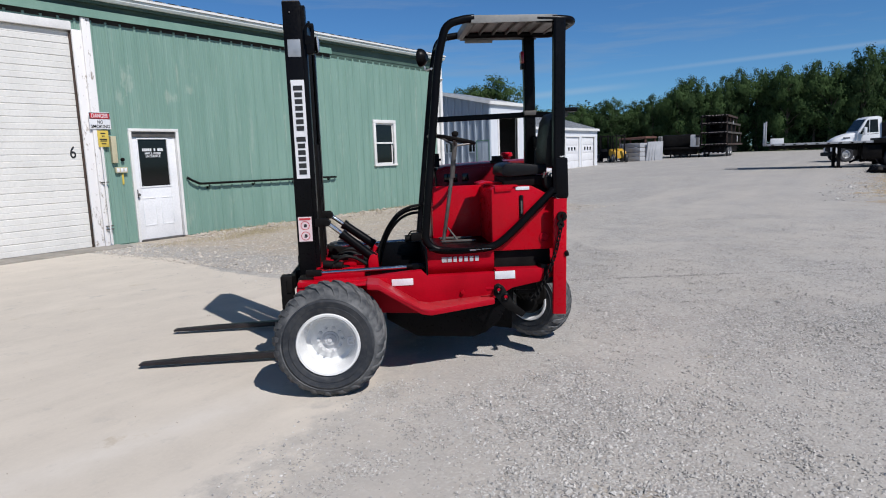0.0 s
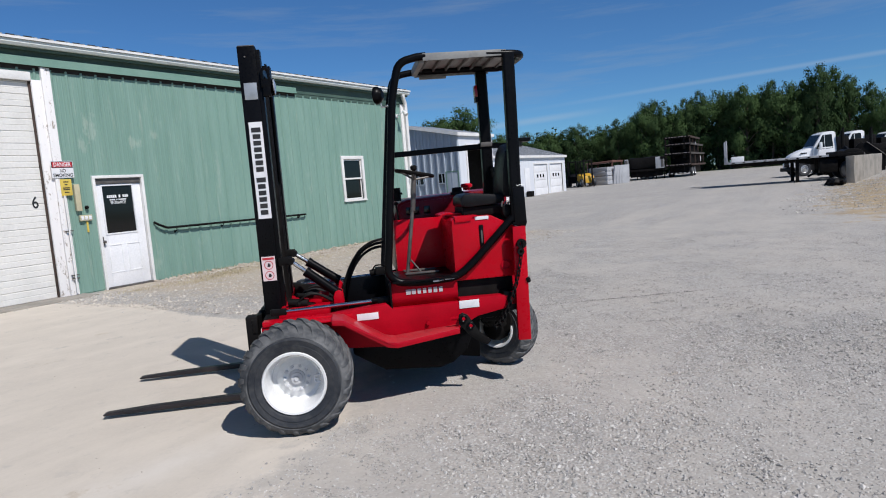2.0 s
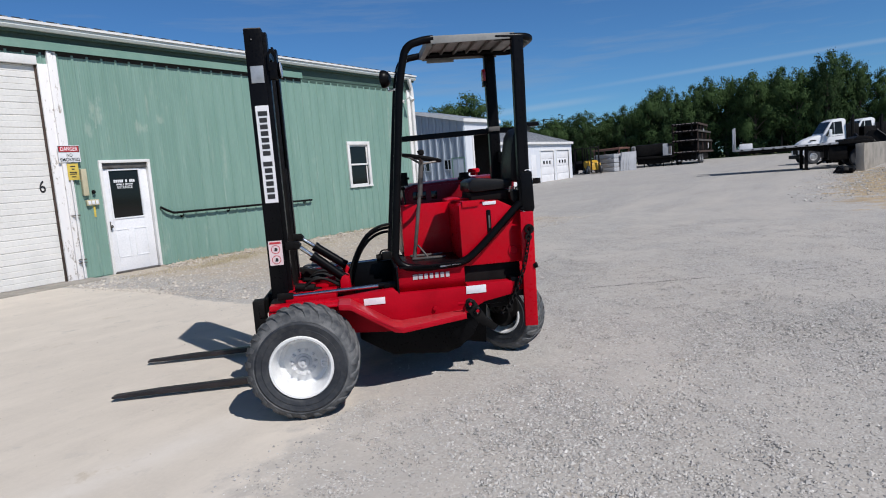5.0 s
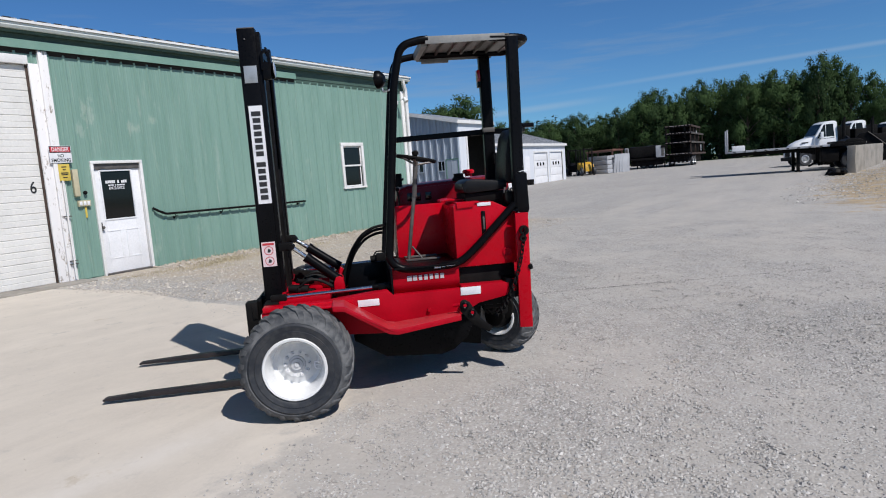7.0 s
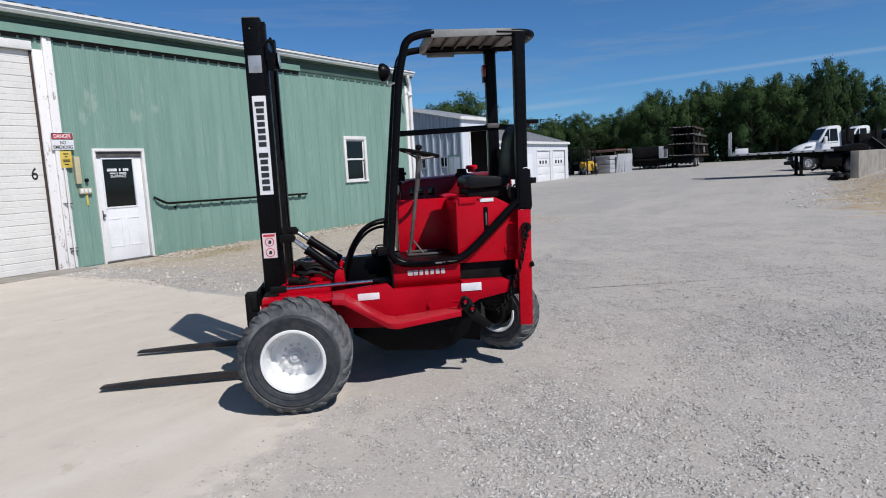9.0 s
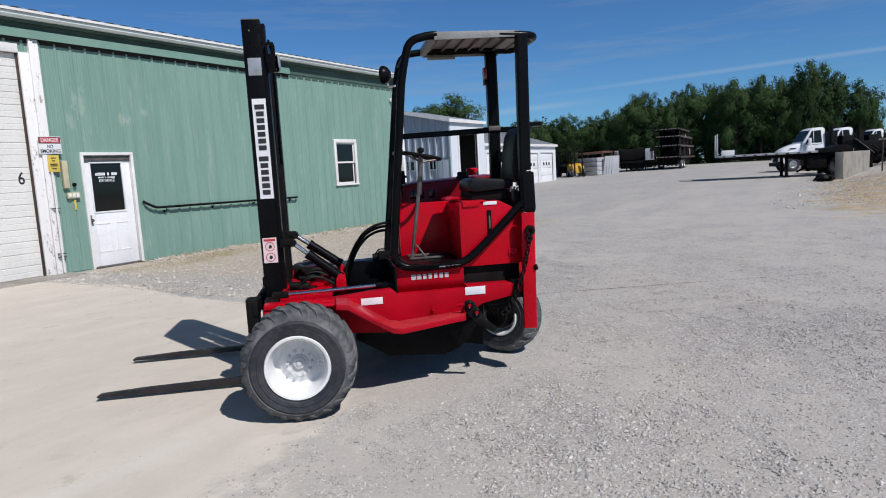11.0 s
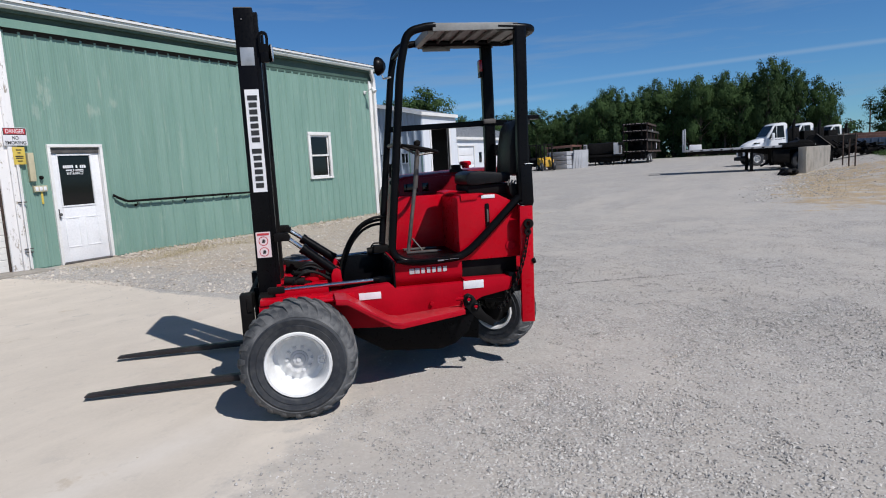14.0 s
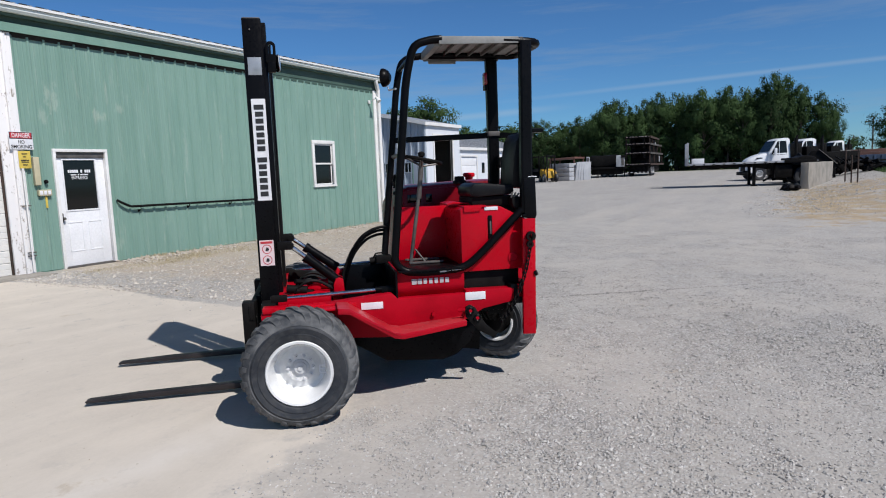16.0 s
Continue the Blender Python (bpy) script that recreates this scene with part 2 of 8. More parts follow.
WORN = ((0.06, 3.15, 0.13, 0.26, 0.34), (-0.10, 2.80, 0.09, 0.16, 0.28), (0.95, 2.83, 0.20, 0.12, 0.32), (1.38, 3.02, 0.09, 0.10, 0.30), (2.9, 2.2, 0.05, 0.55, 0.22), (3.9, 2.3, 0.05, 0.45, 0.2), (9.1, 2.7, 0.06, 0.9, 0.25))
GREEN = siding_material("green_painted_siding", (0.165, 0.278, 0.228, 1), (0.200, 0.318, 0.265, 1), (0.42, 0.46, 0.40, 1), patches=WORN)
GREEN_TRIM = painted("green_trim", (0.14, 0.25, 0.20, 1), (0.17, 0.28, 0.225, 1), 0.5, 2.0)
BLUEGREY = siding_material("blue_grey_siding", (0.33, 0.38, 0.44, 1), (0.38, 0.43, 0.49, 1), (0.46, 0.50, 0.54, 1))
WHITE_WALL = siding_material("white_siding", (0.62, 0.64, 0.68, 1), (0.68, 0.70, 0.73, 1), (0.55, 0.56, 0.57, 1))
# trim green darkened: the eave's shade is put into the colour
SOFFIT_SHADE_GREEN = painted("shaded_green_trim", (0.045, 0.085, 0.066, 1), (0.06, 0.105, 0.082, 1), 0.6, 2.0)
WHITE_TRIM = painted("white_painted_trim", (0.74, 0.73, 0.71, 1), (0.66, 0.65, 0.63, 1), 0.5, 2.5, grain=0.05)
WHITE_DOOR = painted("white_steel_door", (0.76, 0.76, 0.77, 1), (0.70, 0.70, 0.71, 1), 0.42, 2.0)
ROLL_DOOR = painted("cream_roll_door", (0.68, 0.665, 0.63, 1), (0.63, 0.618, 0.585, 1), 0.5, 2.0)
ROOF_METAL = painted("grey_roof_sheet", (0.36, 0.37, 0.38, 1), (0.29, 0.30, 0.31, 1), 0.45, 1.5, metal=0.3)
# near-black that stands for shade in gaps, rooms and the open bay
SHADE_BLACK = painted("shade_black", (0.02, 0.018, 0.016, 1), (0.03, 0.028, 0.025, 1), 0.9, 1.0)
SIGN_YELLOW = painted("yellow_sign", (0.62, 0.46, 0.08, 1), (0.52, 0.38, 0.07, 1), 0.5, 8.0)
CREAM_BOX = painted("cream_box", (0.50, 0.45, 0.30, 1), (0.42, 0.38, 0.26, 1), 0.55, 8.0)


def worn_jamb():
    s = Shade("peeling_white_paint", 0.6)
    chips = s.noise(7, 6, 0.7, (2.0, 2.0, 0.7))
    c = s.mix(s.span(chips, 0.57, 0.64), (0.74, 0.72, 0.71, 1), (0.30, 0.26, 0.22, 1))
    s.colour(c).bump(chips, 0.2, 0.004)
    return s.m


JAMB = worn_jamb()


def glass_pane():
    s = Shade("dark_window_glass", 0.06)
    s.colour((0.007, 0.008, 0.009, 1))
    s.b.inputs["Specular IOR Level"].default_value = 0.35
    return s.m


GLASS = glass_pane()


def ground_material():
    """Crushed grey stone, tan dust and concrete, straw and grass, by the sheet's own masks."""
    s = Shade("gravel_ground", 0.92)
    broad = s.noise(0.35, 4)
    mid = s.noise(2.3, 5, 0.62)
    fine = s.noise(38, 4, 0.7)
    chips = s.cells(64, "F1", "Color")
    grey = s.mix(s.span(broad, 0.35, 0.68), (0.313, 0.294, 0.270, 1), (0.374, 0.352, 0.324, 1))
    grey = s.mix(s.span(mid, 0.42, 0.70, 0, 0.5), grey, (0.426, 0.398, 0.362, 1))
    lanes = s.noise(0.8, 5, 0.6, (0.30, 1.3, 1.0))
    grey = s.mix(s.span(lanes, 0.49, 0.66, 0.0, 0.55), grey, (0.461, 0.420, 0.369, 1))
    grey = s.mix(s.span(lanes, 0.50, 0.34, 0.0, 0.28), grey, (0.313, 0.312, 0.308, 1))
    coarse = s.n.new("ShaderNodeSeparateColor")
    s.l.new(s.cells(30, "F1", "Color"), coarse.inputs[0])
    grey = s.mix(s.span(coarse.outputs[0], 0.45, 1.0, 0.0, 0.30), grey, (0.217, 0.217, 0.216, 1))
    grey = s.mix(s.span(coarse.outputs[1], 0.65, 1.0, 0.0, 0.30), grey, (0.574, 0.566, 0.549, 1))
    lumps = s.noise(6.5, 6, 0.75)
    grey = s.mix(s.span(lumps, 0.50, 0.36, 0.0, 0.24), grey, (0.252, 0.248, 0.243, 1))
    grey = s.mix(s.span(lumps, 0.52, 0.66, 0.0, 0.40), grey, (0.539, 0.518, 0.486, 1))
    val = s.n.new("ShaderNodeSeparateColor")
    s.l.new(chips, val.inputs[0])
    grey = s.mix(s.span(val.outputs[0], 0.0, 1.0, 0.0, 0.45), grey, (0.178, 0.173, 0.167, 1))
    grey = s.mix(s.span(val.outputs[1], 0.72, 1.0, 0.0, 0.5), grey, (0.574, 0.575, 0.567, 1))
    fines = s.mix(s.span(fine, 0.35, 0.7), (0.409, 0.385, 0.353, 1), (0.452, 0.423, 0.383, 1))
    rough_patch = s.span(s.attr("coarse"), 0.12, 0.62)
    grey = s.mix(s.math("MULTIPLY", s.math("SUBTRACT", 1.0, rough_patch), 0.30), grey, fines)
    powder = s.attr("fines")
    grey = s.mix(s.math("MULTIPLY", powder, 0.74), grey, s.mix(s.span(mid, 0.4, 0.62), (0.452, 0.414, 0.368, 1), (0.408, 0.378, 0.342, 1)))
    dust = s.mix(s.span(mid, 0.35, 0.7), (0.53, 0.477, 0.41, 1), (0.475, 0.428, 0.37, 1))
    dust = s.mix(s.span(s.noise(9, 5, 0.65), 0.52, 0.72, 0, 0.35), dust, (0.44, 0.40, 0.35, 1))
    dust = s.mix(s.span(fine, 0.4, 0.7, 0, 0.3), dust, (0.59, 0.53, 0.46, 1))
    streak = s.noise(1.1, 6, 0.62, (0.45, 2.0, 1.0))
    dust = s.mix(s.span(streak, 0.50, 0.66, 0.0, 0.36), dust, (0.62, 0.56, 0.485, 1))
    dust = s.mix(s.span(streak, 0.46, 0.32, 0.0, 0.16), dust, (0.45, 0.41, 0.36, 1))
    ragged = s.noise(3.2, 6, 0.7)
    dust = s.mix(s.math("MULTIPLY", s.attr("pale"), s.span(ragged, 0.30, 0.60, 0.15, 0.85)), dust, (0.60, 0.555, 0.50, 1))
    edge = s.math("ADD", s.attr("dust"), s.span(s.noise(4.0, 6, 0.7), 0.3, 0.7, -0.5, 0.5))
    c = s.mix(s.span(edge, 0.30, 0.80), grey, dust)
    straw = s.mix(s.span(mid, 0.35, 0.65), (0.42, 0.315, 0.18, 1), (0.29, 0.235, 0.17, 1))
    c = s.mix(s.span(s.math("ADD", s.attr("straw"), s.span(s.noise(1.3, 6, 0.7), 0.3, 0.7, -0.6, 0.6)), 0.45, 0.85), c, straw)
    soil = s.mix(s.span(s.noise(14, 5, 0.7), 0.38, 0.64), (0.43, 0.36, 0.28, 1), (0.33, 0.285, 0.23, 1))
    c = s.mix(s.span(s.math("ADD", s.attr("soil"), s.span(mid, 0.3, 0.7, -0.3, 0.3)), 0.25, 0.75, 0.0, 0.9), c, soil)
    lawn = s.mix(s.span(mid, 0.35, 0.65), (0.07, 0.12, 0.028, 1), (0.16, 0.17, 0.06, 1))
    c = s.mix(s.span(s.math("ADD", s.attr("grass"), s.span(mid, 0.3, 0.7, -0.3, 0.3)), 0.45, 0.7), c, lawn)
    s.colour(c)
    stone = s.cells(64, "F1", "Distance")
    h = s.math("ADD", s.math("MULTIPLY", stone, -0.9), s.math("MULTIPLY", fine, 0.6))
    h = s.math("MULTIPLY", h, s.span(edge, 0.3, 0.8, 1.0, 0.12))
    h = s.math("MULTIPLY", h, s.span(rough_patch, 0.0, 1.0, 0.62, 1.10))
    h = s.math("MULTIPLY", h, s.span(powder, 0.0, 1.0, 0.85, 0.16))
    s.bump(h, 0.70, 0.014)
    return s.m


GROUND = ground_material()


def stone_material():
    s = Shade("crushed_limestone", 0.9)
    c = s.mix(s.island(), (0.245, 0.238, 0.228, 1), (0.56, 0.535, 0.505, 1))
    c = s.mix(s.span(s.noise(50, 3), 0.4, 0.7, 0, 0.35), c, (0.30, 0.28, 0.25, 1))
    s.colour(c)
    return s.m


STONE = stone_material()


def mixed_stone():
    s = Shade("mixed_gravel", 0.9)
    c = s.mix(s.island(), (0.32, 0.29, 0.255, 1), (0.57, 0.52, 0.46, 1))
    s.colour(s.mix(s.span(s.noise(40, 3), 0.4, 0.7, 0, 0.3), c, (0.42, 0.36, 0.28, 1)))
    return s.m


STONE_MIXED = mixed_stone()
STONE_TAN = painted("tan_rubble", (0.38, 0.325, 0.265, 1), (0.50, 0.455, 0.40, 1), 0.9, 5.0, grain=0.1)


def leaf_material(name, a, b):
    s = Shade(name, 0.62)
    s.colour(s.mix(s.island(), a, b))
    s.b.inputs["Specular IOR Level"].default_value = 0.08
    s.b.inputs["Roughness"].default_value = 0.8
    return s.m


LEAF = leaf_material("broad_leaves", (0.034, 0.060, 0.021, 1), (0.055, 0.096, 0.034, 1))
LEAF_DARK = leaf_material("deep_green_leaves", (0.029, 0.052, 0.020, 1), (0.045, 0.078, 0.030, 1))
# leaf green with the shade at the wood's foot put into it
LEAF_SHADED = leaf_material("shaded_shrub_leaves", (0.019, 0.038, 0.015, 1), (0.032, 0.060, 0.023, 1))
STRAW = leaf_material("dry_grass", (0.32, 0.27, 0.17, 1), (0.50, 0.44, 0.31, 1))
PALE_FASCIA = painted("pale_green_fascia", (0.70, 0.74, 0.71, 1), (0.62, 0.66, 0.63, 1), 0.5, 2.0)
DULL_REFLECTOR = painted("dusty_reflector", (0.42, 0.36, 0.34, 1), (0.30, 0.22, 0.21, 1), 0.5, 3.0)
CRACK = painted("dark_grit", (0.20, 0.19, 0.18, 1), (0.27, 0.26, 0.25, 1), 0.9, 20.0)
BARK = painted("bark", (0.075, 0.06, 0.045, 1), (0.12, 0.10, 0.08, 1), 0.9, 4.0, grain=0.4)
CONCRETE = painted("weathered_concrete", (0.30, 0.275, 0.24, 1), (0.20, 0.185, 0.16, 1), 0.9, 1.6, grain=0.2)
RUST = painted("rusty_steel", (0.055, 0.032, 0.024, 1), (0.03, 0.02, 0.016, 1), 0.8, 6.0, grain=0.2)
TRUCK_WHITE = painted("white_truck_paint", (0.80, 0.81, 0.82, 1), (0.74, 0.75, 0.76, 1), 0.3, 1.0, coat=0.3)
YELLOW = painted("yellow_machine_paint", (0.58, 0.33, 0.02, 1), (0.46, 0.26, 0.02, 1), 0.45, 2.0)
PALE_PANEL = painted("pale_grey_panel", (0.39, 0.40, 0.42, 1), (0.30, 0.31, 0.33, 1), 0.7, 1.2)
BLUE_TARP = painted("faded_blue_panel", (0.032, 0.055, 0.105, 1), (0.024, 0.043, 0.085, 1), 0.6, 1.0)
RUST_ROOF = painted("brown_red_roof", (0.16, 0.075, 0.055, 1), (0.11, 0.055, 0.045, 1), 0.7, 1.0)

# ---- mesh helpers ----


def box(bm, x0, x1, y0, y1, z0, z1, bev=0.0, m=None):
    """A box with rounded edges."""
    vs = bmesh.ops.create_cube(bm, size=1.0)["verts"]
    bmesh.ops.scale(bm, vec=(x1 - x0, y1 - y0, z1 - z0), verts=vs)
    bmesh.ops.translate(bm, vec=((x0 + x1) / 2, (y0 + y1) / 2, (z0 + z1) / 2), verts=vs)
    if bev:
        es = list({e for v in vs for e in v.link_edges})
        r = bmesh.ops.bevel(bm, geom=es, offset=bev, segments=2, profile=0.6, affect="EDGES")
        vs = list({v for f in r["faces"] for v in f.verts} | {v for v in vs if v.is_valid})
    if m is not None:
        bmesh.ops.transform(bm, matrix=m, verts=vs)
    return bm


def prism(bm, pts, axis, a, b, bev=0.0):
    """A polygon pts in the plane square to axis, drawn out from a to b. x: (y, z); y: (x, z); z: (x, y)."""
    def at(p, d):
        return {"x": (d, p[0], p[1]), "y": (p[0], d, p[1]), "z": (p[0], p[1], d)}[axis]
    lo = [bm.verts.new(at(p, a)) for p in pts]
    hi = [bm.verts.new(at(p, b)) for p in pts]
    n = len(pts)
    fs = [bm.faces.new(lo), bm.faces.new(hi)]
    fs += [bm.faces.new((lo[i], lo[(i + 1) % n], hi[(i + 1) % n], hi[i])) for i in range(n)]
    bmesh.ops.recalc_face_normals(bm, faces=fs)
    if bev:
        es = list({e for f in fs for e in f.edges})
        bmesh.ops.bevel(bm, geom=es, offset=bev, segments=2, profile=0.6, affect="EDGES")
    return bm


def bent(pts, radius, steps=5):
    """A polyline with its corners rounded off."""
    pts = [Vector(p) for p in pts]
    out = [pts[0]]
    for a, b, c in zip(pts, pts[1:], pts[2:]):
        r = min(radius, (a - b).length * 0.49, (c - b).length * 0.49)
        p, q = b + (a - b).normalized() * r, b + (c - b).normalized() * r
        for i in range(steps + 1):
            t = i / steps
            out.append(p * (1 - t) ** 2 + b * 2 * t * (1 - t) + q * t ** 2)
    return out + [pts[-1]]


def tube(bm, pts, r, seg=10, section=None):
    """A bar along pts: round, or of a given section [(a, b), ...]; r may be a number or one for each point."""
    pts = [Vector(p) for p in pts]
    n = len(pts)
    rs = r if isinstance(r, (list, tuple)) else [r] * n
    sec = section or [(math.cos(2 * math.pi * i / seg), math.sin(2 * math.pi * i / seg)) for i in range(seg)]
    first = (pts[1] - pts[0]).normalized()
    side = first.cross(Vector((0, 0, 1)) if abs(first.z) < 0.9 else Vector((0, 1, 0))).normalized()
    rings = []
    for i, p in enumerate(pts):
        d = (pts[min(i + 1, n - 1)] - pts[max(i - 1, 0)]).normalized()
        side = (side - d * side.dot(d)).normalized()
        up = d.cross(side)
        rings.append([bm.verts.new(p + side * a * rs[i] + up * b * rs[i]) for a, b in sec])
    k = len(sec)
    fs = []
    for a, b in zip(rings, rings[1:]):
        fs += [bm.faces.new((a[i], a[(i + 1) % k], b[(i + 1) % k], b[i])) for i in range(k)]
    fs += [bm.faces.new(rings[0]), bm.faces.new(rings[-1])]
    bmesh.ops.recalc_face_normals(bm, faces=fs)
    return bm


def rod(bm, p, q, r, seg=14, r2=None):
    return tube(bm, [p, q], [r, r if r2 is None else r2], seg)


def lathe(bm, prof, seg=40, m=None, closed=False):
    """A turned shape about the local z axis from (radius, height) pairs."""
    rings = []
    for r, h in prof:
        if r < 1e-6:
            rings.append([bm.verts.new((0, 0, h))])
        else:
            rings.append([bm.verts.new((r * math.cos(2 * math.pi * i / seg), r * math.sin(2 * math.pi * i / seg), h)) for i in range(seg)])
    fs = []
    pairs = list(zip(rings, rings[1:])) + ([(rings[-1], rings[0])] if closed else [])
    for a, b in pairs:
        for i in range(seg):
            j = (i + 1) % seg
            if len(a) == 1 and len(b) == 1:
                continue
            if len(a) == 1:
                fs.append(bm.faces.new((a[0], b[i], b[j])))
            elif len(b) == 1:
                fs.append(bm.faces.new((a[i], a[j], b[0])))
            else:
                fs.append(bm.faces.new((a[i], a[j], b[j], b[i])))
    bmesh.ops.recalc_face_normals(bm, faces=fs)
    if m is not None:
        bmesh.ops.transform(bm, matrix=m, verts=[v for ring in rings for v in ring])
    return bm


def ring_section(hw, hh, c=0.25):
    """A box section with chamfered corners, for tube(), in units of its radius."""
    return [(hw, hh * (1 - c)), (hw * (1 - c), hh), (-hw * (1 - c), hh), (-hw, hh * (1 - c)),
            (-hw, -hh * (1 - c)), (-hw * (1 - c), -hh), (hw * (1 - c), -hh), (hw, -hh * (1 - c))]


def mesh_of(name, bm, material, sharp=35):
    me = bpy.data.meshes.new(name)
    bm.to_mesh(me)
    bm.free()
    me.materials.append(material)
    for p in me.polygons:
        p.use_smooth = True
    me.set_sharp_from_angle(angle=radians(sharp))
    return me


def part(name, bm, material, parent=None, label="", sharp=35):
    """Links a bmesh as one mesh object under a thing or a part."""
    ob = new(name, mesh_of(name, bm, material, sharp))
    ob.parent = parent
    if label:
        tagged(ob, label)
    return ob


def again(ob, parent, loc=(0, 0, 0), name=None):
    """Another object on the same mesh."""
    o = new(name or ob.name.split(".")[0], ob.data)
    o.parent = parent
    o.location = loc
    return o


def empty(name, m, label, category, group="", kind=""):
    ob = new(name)
    ob.empty_display_size = 0.2
    ob.matrix_world = m
    return tagged(ob, label, category, group, kind)


def lettering(text, size, m, material, parent, name="lettering", width=None, depth=0.001):
    cu = bpy.data.curves.new(name, "FONT")
    cu.body, cu.size, cu.extrude = text, size, depth
    cu.offset = 0.008 * size
    cu.align_x, cu.align_y = "CENTER", "CENTER"
    tmp = bpy.data.objects.new(name, cu)
    scene.collection.objects.link(tmp)
    bpy.context.view_layer.update()
    me = bpy.data.meshes.new_from_object(tmp.evaluated_get(bpy.context.evaluated_depsgraph_get()))
    bpy.data.objects.remove(tmp)
    if width:
        xs = [v.co.x for v in me.vertices]
        k = width / (max(xs) - min(xs))
        for v in me.vertices:
            v.co.x *= k
    me.materials.clear()
    me.materials.append(material)
    ob = new(name, me)
    ob.parent = parent
    ob.matrix_local = m
    return ob


def B():
    return bmesh.new()


def rise(x):
    """Height of the yard: level by the shed, then a slow climb."""
    return 0.010 * min(max(x - 12.0, 0.0), 70.0)

# ---- ground ----


def smooth(a, b, v):
    t = np.clip((v - a) / (b - a), 0, 1)
    return t * t * (3 - 2 * t)


def ground_height(X, Y):
    z = 0.010 * np.clip(X - 12.0, 0, 70)
    bank = smooth(11.6, 17.0, -Y) * smooth(15.0, 26.0, X) * (1 - smooth(60, 90, X))
    return z + 0.55 * bank


def steps(lo, hi, fine_lo, fine_hi, fine, grow=1.22):
    mid = list(np.arange(fine_lo, fine_hi + 1e-6, fine))
    up, d = [fine_hi], fine
    while up[-1] < hi:
        d = min(d * grow, 60)
        up.append(up[-1] + d)
    dn, d = [fine_lo], fine
    while dn[-1] > lo:
        d = min(d * grow, 60)
        dn.append(dn[-1] - d)
    return np.array(dn[:0:-1] + mid + up[1:])


def dust_edge(Y):
    """The x of the apron's edge at each y."""
    return np.interp(Y, [-14.0, -11.2, -10.1, -9.5, -9.2, -8.2, -7.2, -6.2, -4.6, -2.7, -0.2, 1.0], [-7.9, -6.6, -5.6, -4.4, -3.2, -2.2, -1.7, -1.43, -1.38, -0.95, -1.3, -1.3])


def patchy(X, Y, seed=3):
    """Where coarse stone lies on the yard and where fines have come up: 0 to 1, in patches of a hand to a metre."""
    g_ = np.random.default_rng(seed)
    total, amount = 0.0, 0.0
    for cell, share in ((0.95, 0.8), (0.42, 1.0), (0.17, 0.8)):
        table = g_.random((64, 64))
        u, v = (X * 0.88 + Y * 0.47) / (cell * 1.35), (Y * 0.88 - X * 0.47) / cell
        i, j = np.floor(u).astype(int), np.floor(v).astype(int)
        a, b = u - i, v - j
        a, b = a * a * (3 - 2 * a), b * b * (3 - 2 * b)
        p, q, r, t = table[i % 64, j % 64], table[(i + 1) % 64, j % 64], table[i % 64, (j + 1) % 64], table[(i + 1) % 64, (j + 1) % 64]
        total = total + share * ((p * (1 - a) + q * a) * (1 - b) + (r * (1 - a) + t * a) * b)
        amount += share
    return np.clip((total / amount - 0.30) / 0.40, 0, 1)


def lane(X):
    """The y of a pale wheel track across the apron, at each x."""
    return np.interp(X, [-7.5, -5.4, -4.9, -4.5, -4.2, -3.8, -3.2], LANE)


LANE = [-8.70, -8.76, -8.80, -8.84, -8.84, -8.90, -9.00]


